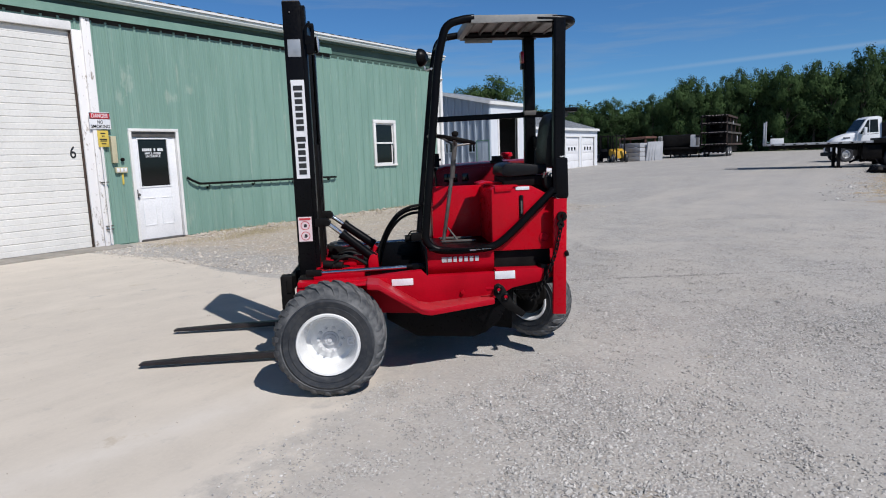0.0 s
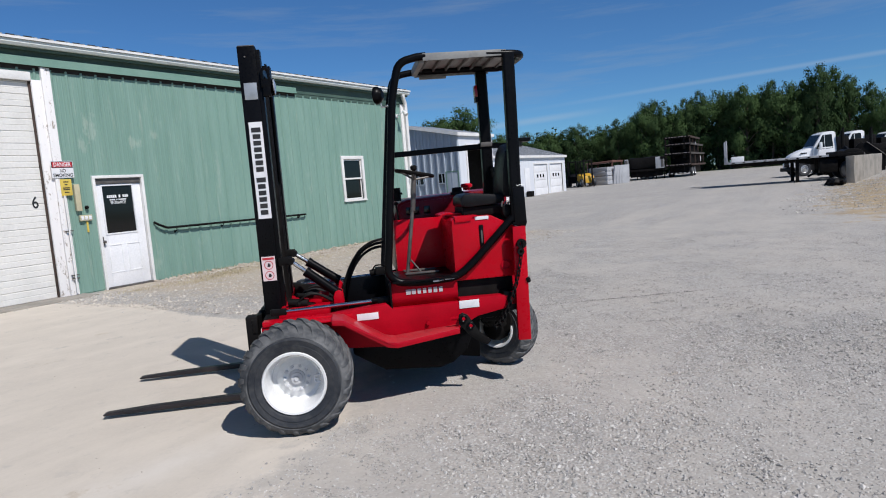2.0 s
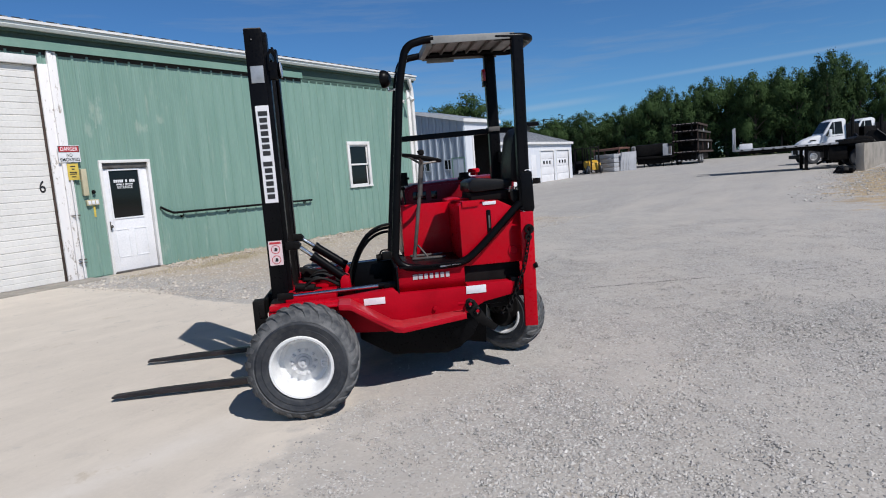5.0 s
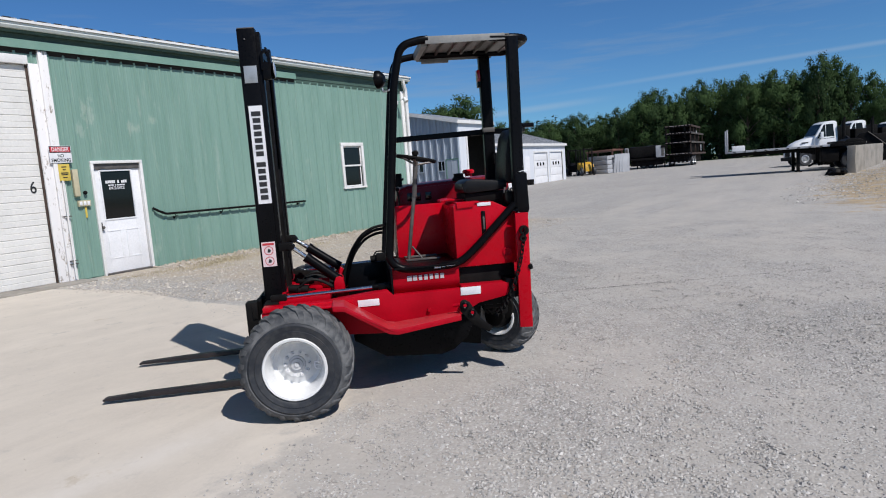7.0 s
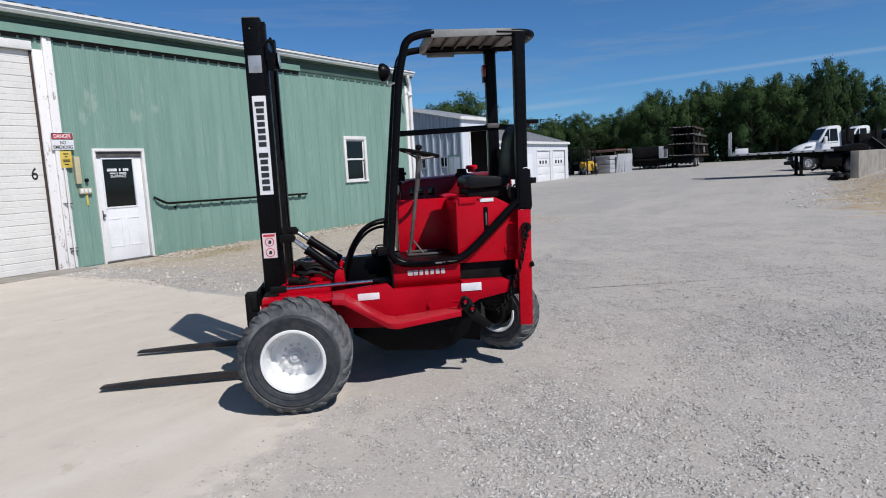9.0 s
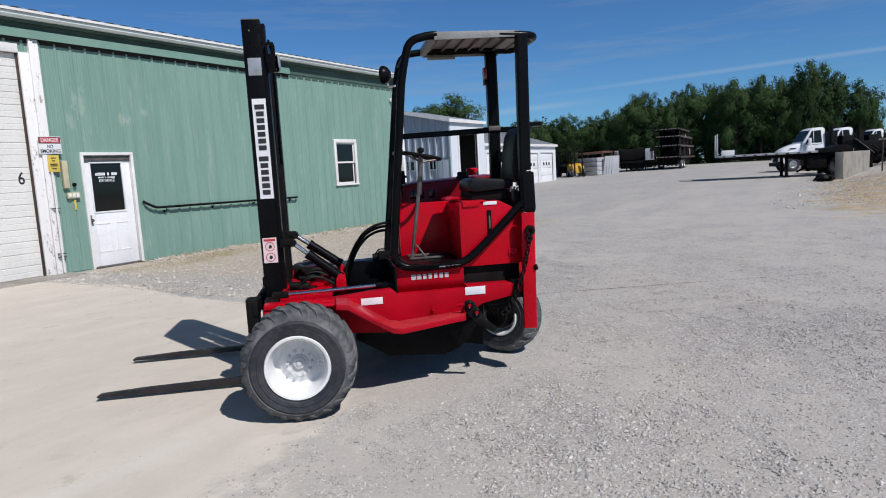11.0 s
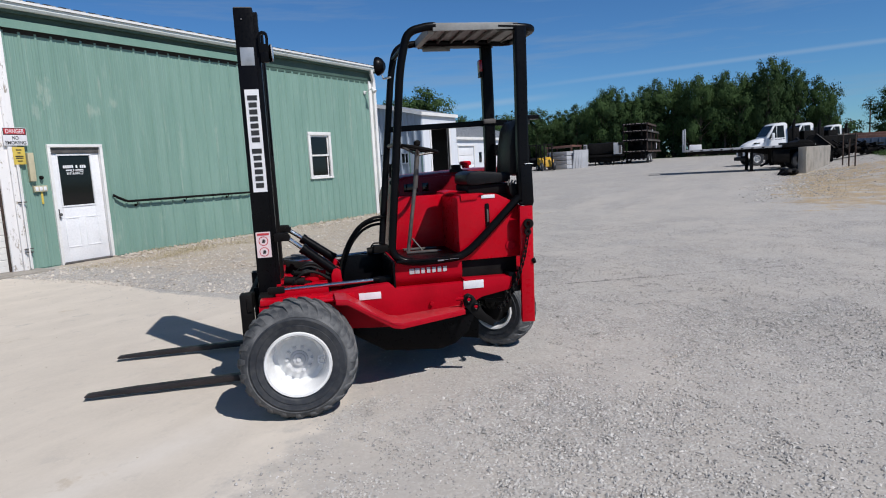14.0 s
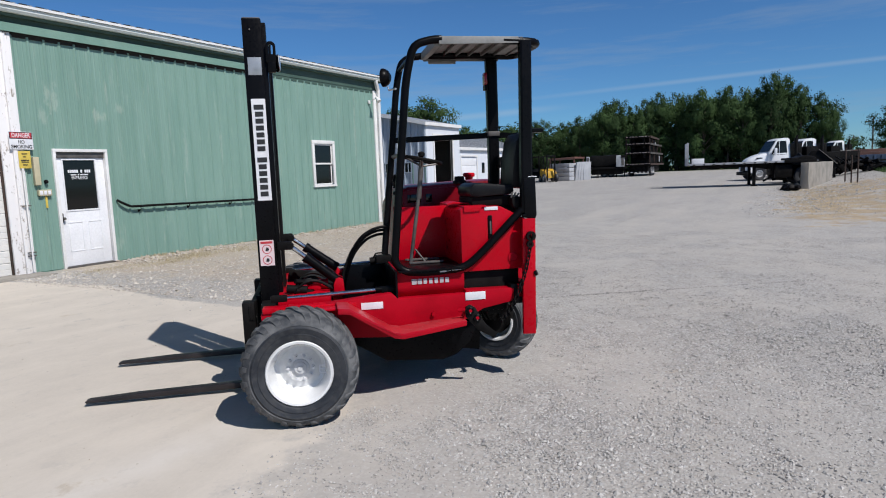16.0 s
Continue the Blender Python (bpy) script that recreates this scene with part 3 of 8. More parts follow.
def make_ground():
    xs = steps(-500, 900, -8.0, 9.0, 0.08)
    ys = steps(-700, 700, -13.5, 0.4, 0.08)
    X, Y = np.meshgrid(xs, ys)
    Z = ground_height(X, Y)
    rng = np.random.default_rng(4)
    near = smooth(30, 14, np.hypot(X, Y + 6))
    dust = smooth(0.10, -0.10, X - dust_edge(Y))
    soft = smooth(-6.4, -8.0, Y)
    dust = dust * (1 - soft) + smooth(1.5, -1.5, X - dust_edge(Y)) * soft
    Z = Z + near * rng.normal(0, 0.0022, X.shape) * (1 - 0.7 * dust)
    fines = 1 - smooth(0.8, 3.2, X - dust_edge(Y)) * (0.4 + 0.6 * patchy(X * 0.7, Y * 0.7, 8))
    fines = fines * smooth(-5.6, -6.6, Y)
    pale = np.maximum(0.9 * np.exp(-((Y - lane(X)) / 0.16) ** 2), 0.55 * np.exp(-((Y - lane(X) + 0.85) / 0.22) ** 2)) * smooth(-2.6, -4.2, X)
    track = np.exp(-((X * 0.83 - (Y + 9.0) * 0.56 - 1.2) / 0.5) ** 2)
    Z = Z - 0.010 * near * track
    wall_strip = (0.70 * smooth(-6.4, -4.0, Y) + 0.30 * smooth(-2.4, -0.6, Y)) * smooth(-0.9, 0.6, X) * smooth(11.6, 9.6, X)
    verge = smooth(9.6, 12.4, -Y - 0.10 * np.clip(17 - X, 0, 4)) * smooth(7.0, 13.0, X) * smooth(34, 27, X)
    litter = np.exp(-((X - 2.2) / 1.5) ** 2 - ((Y + 1.0) / 0.55) ** 2) + 0.6 * np.exp(-((X - 6.5) / 1.6) ** 2 - ((Y + 0.9) / 0.5) ** 2)
    straw = np.clip(0.82 * verge + 0.95 * litter, 0, 1)
    grass = smooth(72, 77, X) * smooth(-40, -30, Y) + smooth(14.2, 17, -Y) * smooth(20, 28, X) * smooth(70, 60, X) * 0.95
    grass = np.clip(grass + smooth(60, 90, np.abs(Y)), 0, 1)
    n, k = X.shape
    idx = np.arange(n * k).reshape(n, k)
    quads = np.stack([idx[:-1, :-1], idx[:-1, 1:], idx[1:, 1:], idx[1:, :-1]], -1).reshape(-1, 4)
    me = bpy.data.meshes.new("ground")
    me.from_pydata(np.stack([X, Y, Z], -1).reshape(-1, 3).tolist(), [], quads.tolist())
    for name, field in (("dust", dust), ("coarse", 0.6 + (patchy(X, Y) - 0.6) * near), ("fines", fines), ("pale", pale), ("straw", straw), ("soil", wall_strip), ("grass", grass)):
        me.attributes.new(name, "FLOAT", "POINT").data.foreach_set("value", field.astype(np.float32).ravel())
    me.materials.append(GROUND)
    for p in me.polygons:
        p.use_smooth = True
    tagged(new("ground", me), "grey crushed-stone yard with a dusty tan concrete apron", "ground", kind="structure")


make_ground()

# ---- the green shed ----
EAVE, WALL_TOP, X0, X1 = 4.655, 4.18, -8.925, 10.31
D0, D1, DT = -0.03, 1.02, 2.21          # entrance door, outside of its casing
G0, G1, GT = -5.2, -0.87, 3.91        # roll door opening
W0, W1, WB, WT = 7.06, 8.04, 1.25, 2.555  # window, outside of its casing


def make_shed_wall():
    wall = B()
    t = 0.16
    for a, b, lo, hi in ((X0, G0, 0, WALL_TOP), (G0, G1, GT, WALL_TOP), (G1, D0, 0, WALL_TOP), (D0, D1, DT, WALL_TOP),
                         (D1, W0, 0, WALL_TOP), (W0, W1, 0, WB), (W0, W1, WT, WALL_TOP), (W1, X1, 0, WALL_TOP)):
        box(wall, a, b, 0.004, t, lo, hi)
    ob = part("wall_south", wall, GREEN_TRIM)
    tagged(ob, "green ribbed metal wall of a work shed, faded in streaks", "wall", kind="structure")
    return ob


def siding_piece(x0, x1, z0, z1, name, parent, material, pitch=0.2757, depth=0.023, first=0.035):
    xs = [x0, x1]
    k = math.floor((x0 - first) / pitch)
    while first + k * pitch < x1 + pitch:
        c = first + k * pitch
        xs += [c - 0.034, c - 0.014, c + 0.014, c + 0.034, c + pitch / 3 - 0.012, c + pitch / 3, c + pitch / 3 + 0.012, c + 2 * pitch / 3 - 0.012, c + 2 * pitch / 3, c + 2 * pitch / 3 + 0.012]
        k += 1
    xs = sorted(x for x in set(xs) if x0 <= x <= x1)

    def out(x):
        f = (x - first) / pitch
        d = abs(f - round(f)) * pitch
        low = min(abs(f - math.floor(f) - 1 / 3), abs(f - math.floor(f) - 2 / 3)) * pitch
        return -depth * max(0.0, min(1.0, (0.034 - d) / 0.020)) - 0.005 * max(0.0, 1 - low / 0.012) - 0.004
    bm = B()
    lo = [bm.verts.new((x, out(x), z0)) for x in xs]
    hi = [bm.verts.new((x, out(x), z1)) for x in xs]
    lob = [bm.verts.new((x, out(x) + 0.004, z0)) for x in xs]
    hib = [bm.verts.new((x, out(x) + 0.004, z1)) for x in xs]
    for i in range(len(xs) - 1):
        bm.faces.new((lo[i], lo[i + 1], hi[i + 1], hi[i]))
        bm.faces.new((lob[i + 1], lob[i], hib[i], hib[i + 1]))
        bm.faces.new((lob[i], lob[i + 1], lo[i + 1], lo[i]))
        bm.faces.new((hi[i], hi[i + 1], hib[i + 1], hib[i]))
    return part(name, bm, material, parent, sharp=20)


shed_wall = make_shed_wall()
x = 0.173 - 11 * 0.8271
while x < X1 - 0.02:
    a, b = x, min(x + 0.8271, X1)
    cuts = sorted({a, b, *[c for c in (G0 - 0.02, G1 + 0.02, D0, D1, W0, W1) if a < c < b]})
    for p, q in zip(cuts, cuts[1:]):
        m_ = (p + q) / 2
        spans = [(0.02, WALL_TOP - 0.05)]
        if G0 - 0.02 <= m_ <= G1 + 0.02:
            spans = [(GT + 0.1, WALL_TOP - 0.05)]
        elif D0 <= m_ <= D1:
            spans = [(DT, WALL_TOP - 0.05)]
        elif W0 <= m_ <= W1:
            spans = [(0.02, WB), (WT, WALL_TOP - 0.05)]
        for lo, hi in spans:
            siding_piece(p, q, lo, hi, "siding_panel", shed_wall, GREEN)
    x = b

bm = B()
box(bm, X1 - 0.16, X1, 0.16, 17.0, 0, WALL_TOP)
tagged(part("wall_east", bm, GREEN_TRIM), "green metal end wall of the work shed", "wall", kind="structure")
bm = B()
box(bm, X0, X0 + 0.16, 0.16, 17.0, 0, WALL_TOP)
box(bm, X0 + 0.16, X1 - 0.16, 16.84, 17.0, 0, WALL_TOP)
tagged(part("wall_back", bm, GREEN_TRIM), "green metal back walls of the work shed", "wall", kind="structure")
bm = B()
prism(bm, [(-0.17, EAVE - 0.06), (8.5, EAVE + 1.9), (17.3, EAVE - 0.06), (17.3, EAVE - 0.10), (8.5, EAVE + 1.84), (-0.17, EAVE - 0.10)], "x", X0 - 0.2, X1 + 0.12)
k = 0.035 - 0.2757 * 33
while k < X1 + 0.1:
    prism(bm, [(-0.255, EAVE - 0.085), (8.5, EAVE + 1.9), (8.5, EAVE + 1.94), (-0.255, EAVE - 0.030)], "x", k - 0.02, k + 0.02)
    k += 0.2757
tagged(part("shed_roof", bm, ROOF_METAL), "ribbed grey metal roof with a low pitch", "roof", kind="structure")
bm = B()
prism(bm, [(-0.14, EAVE - 0.24), (0.0, EAVE - 0.24), (0.0, EAVE - 0.20), (-0.10, EAVE - 0.20), (-0.10, EAVE - 0.12), (-0.14, EAVE - 0.12)], "x", X0, X1 + 0.1)
box(bm, X0, X1, -0.03, 0.0, WALL_TOP, EAVE - 0.24)
tagged(part("soffit", bm, SOFFIT_SHADE_GREEN), "green soffit and fascia board under the eave, darkened for shade", "trim", kind="structure")
bm = B()
prism(bm, [(-0.145, EAVE - 0.19), (-0.21, EAVE - 0.19), (-0.24, EAVE - 0.15), (-0.24, EAVE - 0.095), (-0.23, EAVE - 0.095), (-0.23, EAVE - 0.14), (-0.20, EAVE - 0.175), (-0.145, EAVE - 0.175)], "x", X0 - 0.2, X1 + 0.1)
tagged(part("gutter", bm, PALE_FASCIA), "pale metal gutter along the eave", "gutter", kind="structure")
bm = B()
prism(bm, [(-0.275, EAVE - 0.095), (-0.265, EAVE - 0.095), (-0.265, EAVE - 0.062), (-0.12, EAVE - 0.046), (-0.12, EAVE - 0.040), (-0.275, EAVE - 0.052)], "x", X0 - 0.2, X1 + 0.1)
tagged(part("drip_edge", bm, WHITE_TRIM), "white drip edge of the roof", "trim", kind="structure")
# dark boxes stand in for the shaded gaps along the roof edge
bm = B()
k = 0.035 - 0.2757 * 33 + 0.07
while k < X1 - 0.1:
    box(bm, k, k + 0.135, -0.262, -0.252, EAVE - 0.052, EAVE - 0.028)
    k += 0.2757
tagged(part("rib_gap_boxes", bm, SHADE_BLACK), "dark boxes for the shaded gaps between the roof ribs at the eave", "trim", kind="structure")
# sliding-door track hood above the roll door
bm = B()
prism(bm, [(-0.03, 4.33), (-0.095, 4.31), (-0.105, 4.165), (-0.09, 4.165), (-0.082, 4.29), (-0.03, 4.31)], "x", X0, 5.52)
tagged(part("track_hood", bm, GREEN_TRIM), "green folded sheet hood over a door track", "trim", kind="structure")
# two dark strips added for the shade that falls above the siding
bm = B()
box(bm, X0, 5.52, -0.017, 0.003, WALL_TOP - 0.085, WALL_TOP - 0.001)
tagged(part("closure_strip", bm, SHADE_BLACK), "dark strip for the shade above the siding", "trim", kind="structure")
bm = B()
box(bm, 5.52, X1, -0.017, 0.003, WALL_TOP - 0.085, WALL_TOP - 0.001)
tagged(part("shade_strip_east", bm, SOFFIT_SHADE_GREEN), "dark green strip for the shade above the siding", "trim", kind="structure")
# corner board
bm = B()
box(bm, X1 - 0.20, X1 + 0.03, -0.05, 0.0, 0.0, WALL_TOP, 0.006)
tagged(part("corner_trim", bm, WHITE_TRIM), "white corner board", "trim", kind="structure")


def make_downspout():
    bm = B()
    sec = ring_section(1.0, 0.72)
    tube(bm, bent([(10.10, -0.19, 4.48), (10.10, -0.18, 4.40), (10.30, -0.10, 4.20), (10.30, -0.10, 0.25), (10.30, -0.22, 0.12)], 0.06), 0.058, section=sec)
    ds = part("downspout", bm, WHITE_TRIM)
    tagged(ds, "white downspout running down beside the corner board", "downspout", kind="structure")
    for z in (0.9, 2.2, 3.5):
        s_ = B()
        box(s_, 10.25, 10.36, -0.14, -0.04, z, z + 0.03, 0.003)
        part("strap", s_, WHITE_TRIM, ds)


make_downspout()


def make_entrance_door():
    d = empty("door_1", pose(D0, 0, 0), "white steel entrance door with a dark half window", "door", kind="structure")
    w = D1 - D0
    bm = B()
    box(bm, 0.0, 0.055, -0.045, 0.13, 0.0, DT - 0.055, 0.004)
    box(bm, w - 0.055, w, -0.045, 0.13, 0.0, DT - 0.055, 0.004)
    box(bm, 0.0, w, -0.045, 0.13, DT - 0.055, DT, 0.004)
    part("casing", bm, WHITE_TRIM, d, "white wooden door casing")
    bm = B()
    box(bm, 0.055, w - 0.055, 0.0, 0.13, DT - 0.16, DT - 0.055)
    part("head_board", bm, GREY_METAL, d, "grey shaded board over the door")
    bm = B()
    box(bm, 0.04, w - 0.04, -0.05, 0.12, 0.0, 0.03, 0.004)
    part("threshold", bm, GREY_METAL, d)
    a, b, c, e = 0.06, w - 0.06, 0.035, DT - 0.165
    g0, g1, h0, h1 = 0.20, 0.81, 1.085, 2.005
    leaf = B()
    box(leaf, a, g0, 0.03, 0.075, c, e, 0.003)
    box(leaf, g1, b, 0.03, 0.075, c, e, 0.003)
    box(leaf, g0, g1, 0.03, 0.075, c, h0, 0.003)
    box(leaf, g0, g1, 0.03, 0.075, h1, e, 0.003)
    leaf = part("leaf", leaf, WHITE_DOOR, d)
    bm = B()
    for p, q, r, s_ in ((g0 - 0.03, g1 + 0.03, h0 - 0.03, h0), (g0 - 0.03, g1 + 0.03, h1, h1 + 0.03), (g0 - 0.03, g0, h0, h1), (g1, g1 + 0.03, h0, h1)):
        box(bm, p, q, 0.018, 0.032, r, s_, 0.004)
    part("glazing_bead", bm, WHITE_DOOR, leaf)
    bm = B()
    box(bm, g0, g1, 0.045, 0.055, h0, h1)
    part("pane", bm, GLASS, leaf, "dark tinted glass with white lettering")
    for p, q in ((0.19, 0.47), (0.57, 0.85)):
        for r, s_ in ((0.30, 0.86),):
            bm = B()
            for aa, bb, cc, dd in ((p, q, r, r + 0.022), (p, q, s_ - 0.022, s_), (p, p + 0.022, r + 0.022, s_ - 0.022), (q - 0.022, q, r + 0.022, s_ - 0.022)):
                box(bm, aa, bb, 0.022, 0.033, cc, dd, 0.005)
            part("panel_moulding", bm, WHITE_DOOR, leaf)
    bm = B()
    lathe(bm, [(0.0, 0.0), (0.03, 0.0), (0.03, 0.008), (0.012, 0.012), (0.012, 0.04), (0.028, 0.05), (0.03, 0.065), (0.02, 0.078), (0, 0.08)], 18, pose(0.10, 0.03, 0.93, 90))
    box(bm, 0.085, 0.115, 0.02, 0.032, 0.86, 1.03, 0.005)
    part("handle", bm, GREY_METAL, leaf, "worn grey door knob and plate")
    # lettering on the pane
    for z, ww, hh in ((1.80, 0.44, 0.055), (1.735, 0.34, 0.025)):
        bm = B()
        n = 11 if hh > 0.03 else 15
        for i in range(n):
            if i in (5, 7):
                continue
            cx = (g0 + g1) / 2 - ww / 2 + ww * (i + 0.5) / n
            box(bm, cx - ww / n * 0.40, cx + ww / n * 0.40, 0.041, 0.044, z - hh / 2, z + hh / 2)
        part("lettering_bars", bm, WHITE_STICKER, leaf)
    lettering("ENTRANCE", 0.08, pose((g0 + g1) / 2, 0.043, 1.675, 90), WHITE_STICKER, leaf, width=0.31)


make_entrance_door()


def make_window():
    w = empty("window_1", pose(W0, 0, 0), "white double-hung window with two dark panes", "window", kind="structure")
    wd = W1 - W0
    bm = B()
    c = 0.095
    box(bm, 0, wd, -0.05, 0.0, WT - c, WT, 0.006)
    box(bm, 0, c, -0.05, 0.0, WB + 0.05, WT - c, 0.006)
    box(bm, wd - c, wd, -0.05, 0.0, WB + 0.05, WT - c, 0.006)
    part("casing", bm, WHITE_TRIM, w)
    bm = B()
    box(bm, -0.008, wd + 0.008, -0.065, 0.0, WB, WB + 0.05, 0.006)
    part("window_sill", bm, WHITE_TRIM, w)
    mid = (WB + WT) / 2
    for k, (lo, hi, y) in enumerate(((WB + 0.05, mid + 0.02, 0.03), (mid - 0.02, WT - c, 0.0))):
        bm = B()
        box(bm, c, wd - c, y, y + 0.03, lo, lo + 0.045, 0.004)
        box(bm, c, wd - c, y, y + 0.03, hi - 0.045, hi, 0.004)
        box(bm, c, c + 0.04, y, y + 0.03, lo + 0.045, hi - 0.045, 0.004)
        box(bm, wd - c - 0.04, wd - c, y, y + 0.03, lo + 0.045, hi - 0.045, 0.004)
        sash = part("sash", bm, WHITE_TRIM, w)
        bm = B()
        box(bm, c + 0.04, wd - c - 0.04, y + 0.012, y + 0.018, lo + 0.045, hi - 0.045)
        part("pane", bm, GLASS, sash)
    # sheet added behind the panes in place of an unlit room
    bm = B()
    box(bm, 0.0, wd, 0.2, 0.22, WB, WT)
    part("dark_backing", bm, SHADE_BLACK, w, "near-black sheet for the dark room behind the glass")


make_window()


def make_roll_door():
    d = empty("door_2", pose(0, 0, 0), "cream sectional roll door with horizontal ribs", "garage door", kind="structure")
    z = 0.02
    while z < GT - 0.02:
        hi = min(z + 0.215, GT)
        bm = B()
        prism(bm, [(0.06, z), (0.046, z + 0.012), (0.046, z + 0.10), (0.051, z + 0.107), (0.046, z + 0.114), (0.046, hi - 0.012), (0.06, hi), (0.10, hi), (0.10, z)], "x", G0, G1)
        part("slat", bm, ROLL_DOOR, d)
        z = hi
    bm = B()
    box(bm, G0, G1, 0.035, 0.11, 0.0, 0.022, 0.004)
    part("bottom_seal", bm, BLACK_DULL, d)
    lettering("6", 0.30, pose(-1.05, 0.042, 1.76, 90) @ Matrix.Diagonal((0.78, 1, 1, 1)), STICKER_BLACK, d, "bay_number")
    j = B()
    box(j, G1, G1 + 0.165, -0.035, 0.17, 0.0, GT + 0.02, 0.006)
    tagged(part("door_jamb", j, JAMB), "white door jamb with peeling paint", "trim", kind="structure")
    j = B()
    box(j, G1 + 0.165, G1 + 0.235, -0.075, 0.0, 0.0, WALL_TOP - 0.02, 0.006)
    box(j, G1 + 0.235, G1 + 0.330, -0.05, 0.0, 0.0, WALL_TOP - 0.02, 0.006)
    tagged(part("corner_post", j, JAMB), "white boards beside the roll door, paint flaking", "trim", kind="structure")
    j = B()
    box(j, G0 - 0.1, G1, -0.04, 0.17, GT, GT + 0.15, 0.006)
    tagged(part("door_header", j, WHITE_TRIM), "white header board over the roll door", "trim", kind="structure")
    bm = B()
    box(bm, G1 - 0.030, G1 - 0.002, 0.012, 0.045, 0.0, GT, 0.004)
    part("side_seal", bm, RUST, d, "dark brown rubber side seal")
    bm = B()
    box(bm, G0 - 0.2, G1 + 0.42, -0.55, 0.17, -0.1, 0.025, 0.012)
    tagged(part("door_sill", bm, CONCRETE), "worn concrete sill before the roll door", "sill", kind="structure")


make_roll_door()


def sign(name, label, x0, x1, z0, z1, y, material, category="sign"):
    s_ = empty(name, pose(x0, y, z0), label, category)
    bm = B()
    box(bm, 0, x1 - x0, 0.0, 0.006, 0, z1 - z0, 0.002)
    return s_, part("board", bm, material, s_)


s1, _ = sign("danger_sign", "red and white danger no smoking sign", -0.765, -0.375, 2.185, 2.49, -0.09, WHITE_STICKER)
bm = B()
box(bm, 0.008, 0.382, -0.002, 0.0, 0.18, 0.297)
part("black_band", bm, STICKER_BLACK, s1)
bm = B()
box(bm, 0.022, 0.368, -0.0045, -0.002, 0.192, 0.285, 0.001)
part("red_field", bm, STICKER_RED, s1)
lettering("DANGER", 0.105, pose(0.195, -0.006, 0.238, 90), WHITE_STICKER, s1, width=0.30)
lettering("NO", 0.085, pose(0.195, -0.003, 0.125, 90), STICKER_BLACK, s1, width=0.10)
lettering("SMOKING", 0.085, pose(0.195, -0.003, 0.045, 90), STICKER_BLACK, s1, width=0.34)
s2, _ = sign("yellow_sign", "small yellow notice with dark writing", -0.64, -0.44, 1.86, 2.16, -0.084, SIGN_YELLOW)
for z, w_ in ((0.24, 0.09), (0.19, 0.05), (0.13, 0.13), (0.10, 0.12), (0.05, 0.08)):
    bm = B()
    box(bm, 0.1 - w_ / 2, 0.1 + w_ / 2, -0.003, 0.0, z, z + 0.018)
    part("writing_bar", bm, STICKER_BLACK, s2)
s3 = empty("switch_box", pose(-0.40, -0.06, 1.56), "narrow cream metal box fixed to the wall", "box")
bm = B()
box(bm, 0, 0.10, -0.02, 0.05, 0, 0.50, 0.008)
part("case", bm, CREAM_BOX, s3)
s4 = empty("keypad", pose(-0.36, -0.05, 1.37), "small pale keypad panel on the wall", "panel")
bm = B()
box(bm, 0, 0.23, -0.02, 0.04, 0, 0.11, 0.006)
part("case", bm, CREAM_BOX, s4)
for i in range(3):
    bm = B()
    box(bm, 0.02 + 0.07 * i, 0.07 + 0.07 * i, -0.026, -0.019, 0.02, 0.09, 0.003)
    part("key", bm, WHITE_STICKER, s4)
bm = B()
box(bm, -0.24, -0.205, -0.04, -0.02, 1.15, 1.36, 0.004)
tagged(part("yellow_tag", bm, SIGN_YELLOW), "yellow strip hanging under the keypad", "tag")
bm = B()
lathe(bm, [(0, 0), (0.035, 0), (0.035, 0.03), (0.022, 0.05), (0, 0.055)], 16, pose(-0.20, -0.03, 1.62, 90))
tagged(part("door_bell", bm, BLACK_DULL), "small black round bell on the wall", "bell")


def make_wall_rail():
    r = empty("hand_rail", pose(0, 0, 0), "dark steel hand rail fixed to the shed wall", "rail")
    bm = B()
    tube(bm, bent([(1.12, -0.05, 1.22), (1.20, -0.085, 1.16), (1.38, -0.095, 1.075), (5.40, -0.095, 1.035), (5.46, -0.05, 1.035)], 0.05), 0.025, 12)
    part("rail", bm, BLACK_DULL, r)
    for x_ in (1.60, 2.80, 4.00, 5.20):
        b_ = B()
        tube(b_, bent([(x_, -0.095, 1.045), (x_, -0.092, 0.995), (x_, -0.02, 0.985)], 0.03), 0.009, 8)
        box(b_, x_ - 0.022, x_ + 0.022, -0.03, -0.018, 0.955, 1.01, 0.003)
        part("bracket", b_, BLACK_DULL, r)


make_wall_rail()


def make_wall_lamp():
    l = empty("wall_lamp", pose(9.88, -0.02, 3.80), "small white floodlight on the shed wall", "lamp")
    bm = B()
    box(bm, -0.05, 0.05, -0.04, 0.0, -0.05, 0.05, 0.008)
    tube(bm, bent([(0, -0.03, 0), (0, -0.16, 0.05), (0.02, -0.30, 0.10)], 0.05), 0.014, 8)
    part("arm", bm, WHITE_TRIM, l)
    bm = B()
    lathe(bm, [(0, 0), (0.035, 0.0), (0.05, 0.06), (0.085, 0.16), (0.085, 0.17), (0, 0.165)], 20, pose(0.02, -0.28, 0.13, 145, 0, 0))
    part("head", bm, WHITE_TRIM, l)


make_wall_lamp()
cd = empty("conduit", pose(-0.60, -0.10, 0.0), "white conduit with clamps running up the corner boards", "conduit")
bm = B()
tube(bm, [(0, 0, 0.05), (0, 0, 1.86)], 0.016, 10)
part("pipe", bm, WHITE_TRIM, cd)
for z_ in (0.32, 0.38, 1.2):
    bm = B()
    box(bm, -0.07, 0.07, -0.008, 0.022, z_, z_ + 0.02, 0.003)
    part("clamp", bm, GREY_METAL, cd)

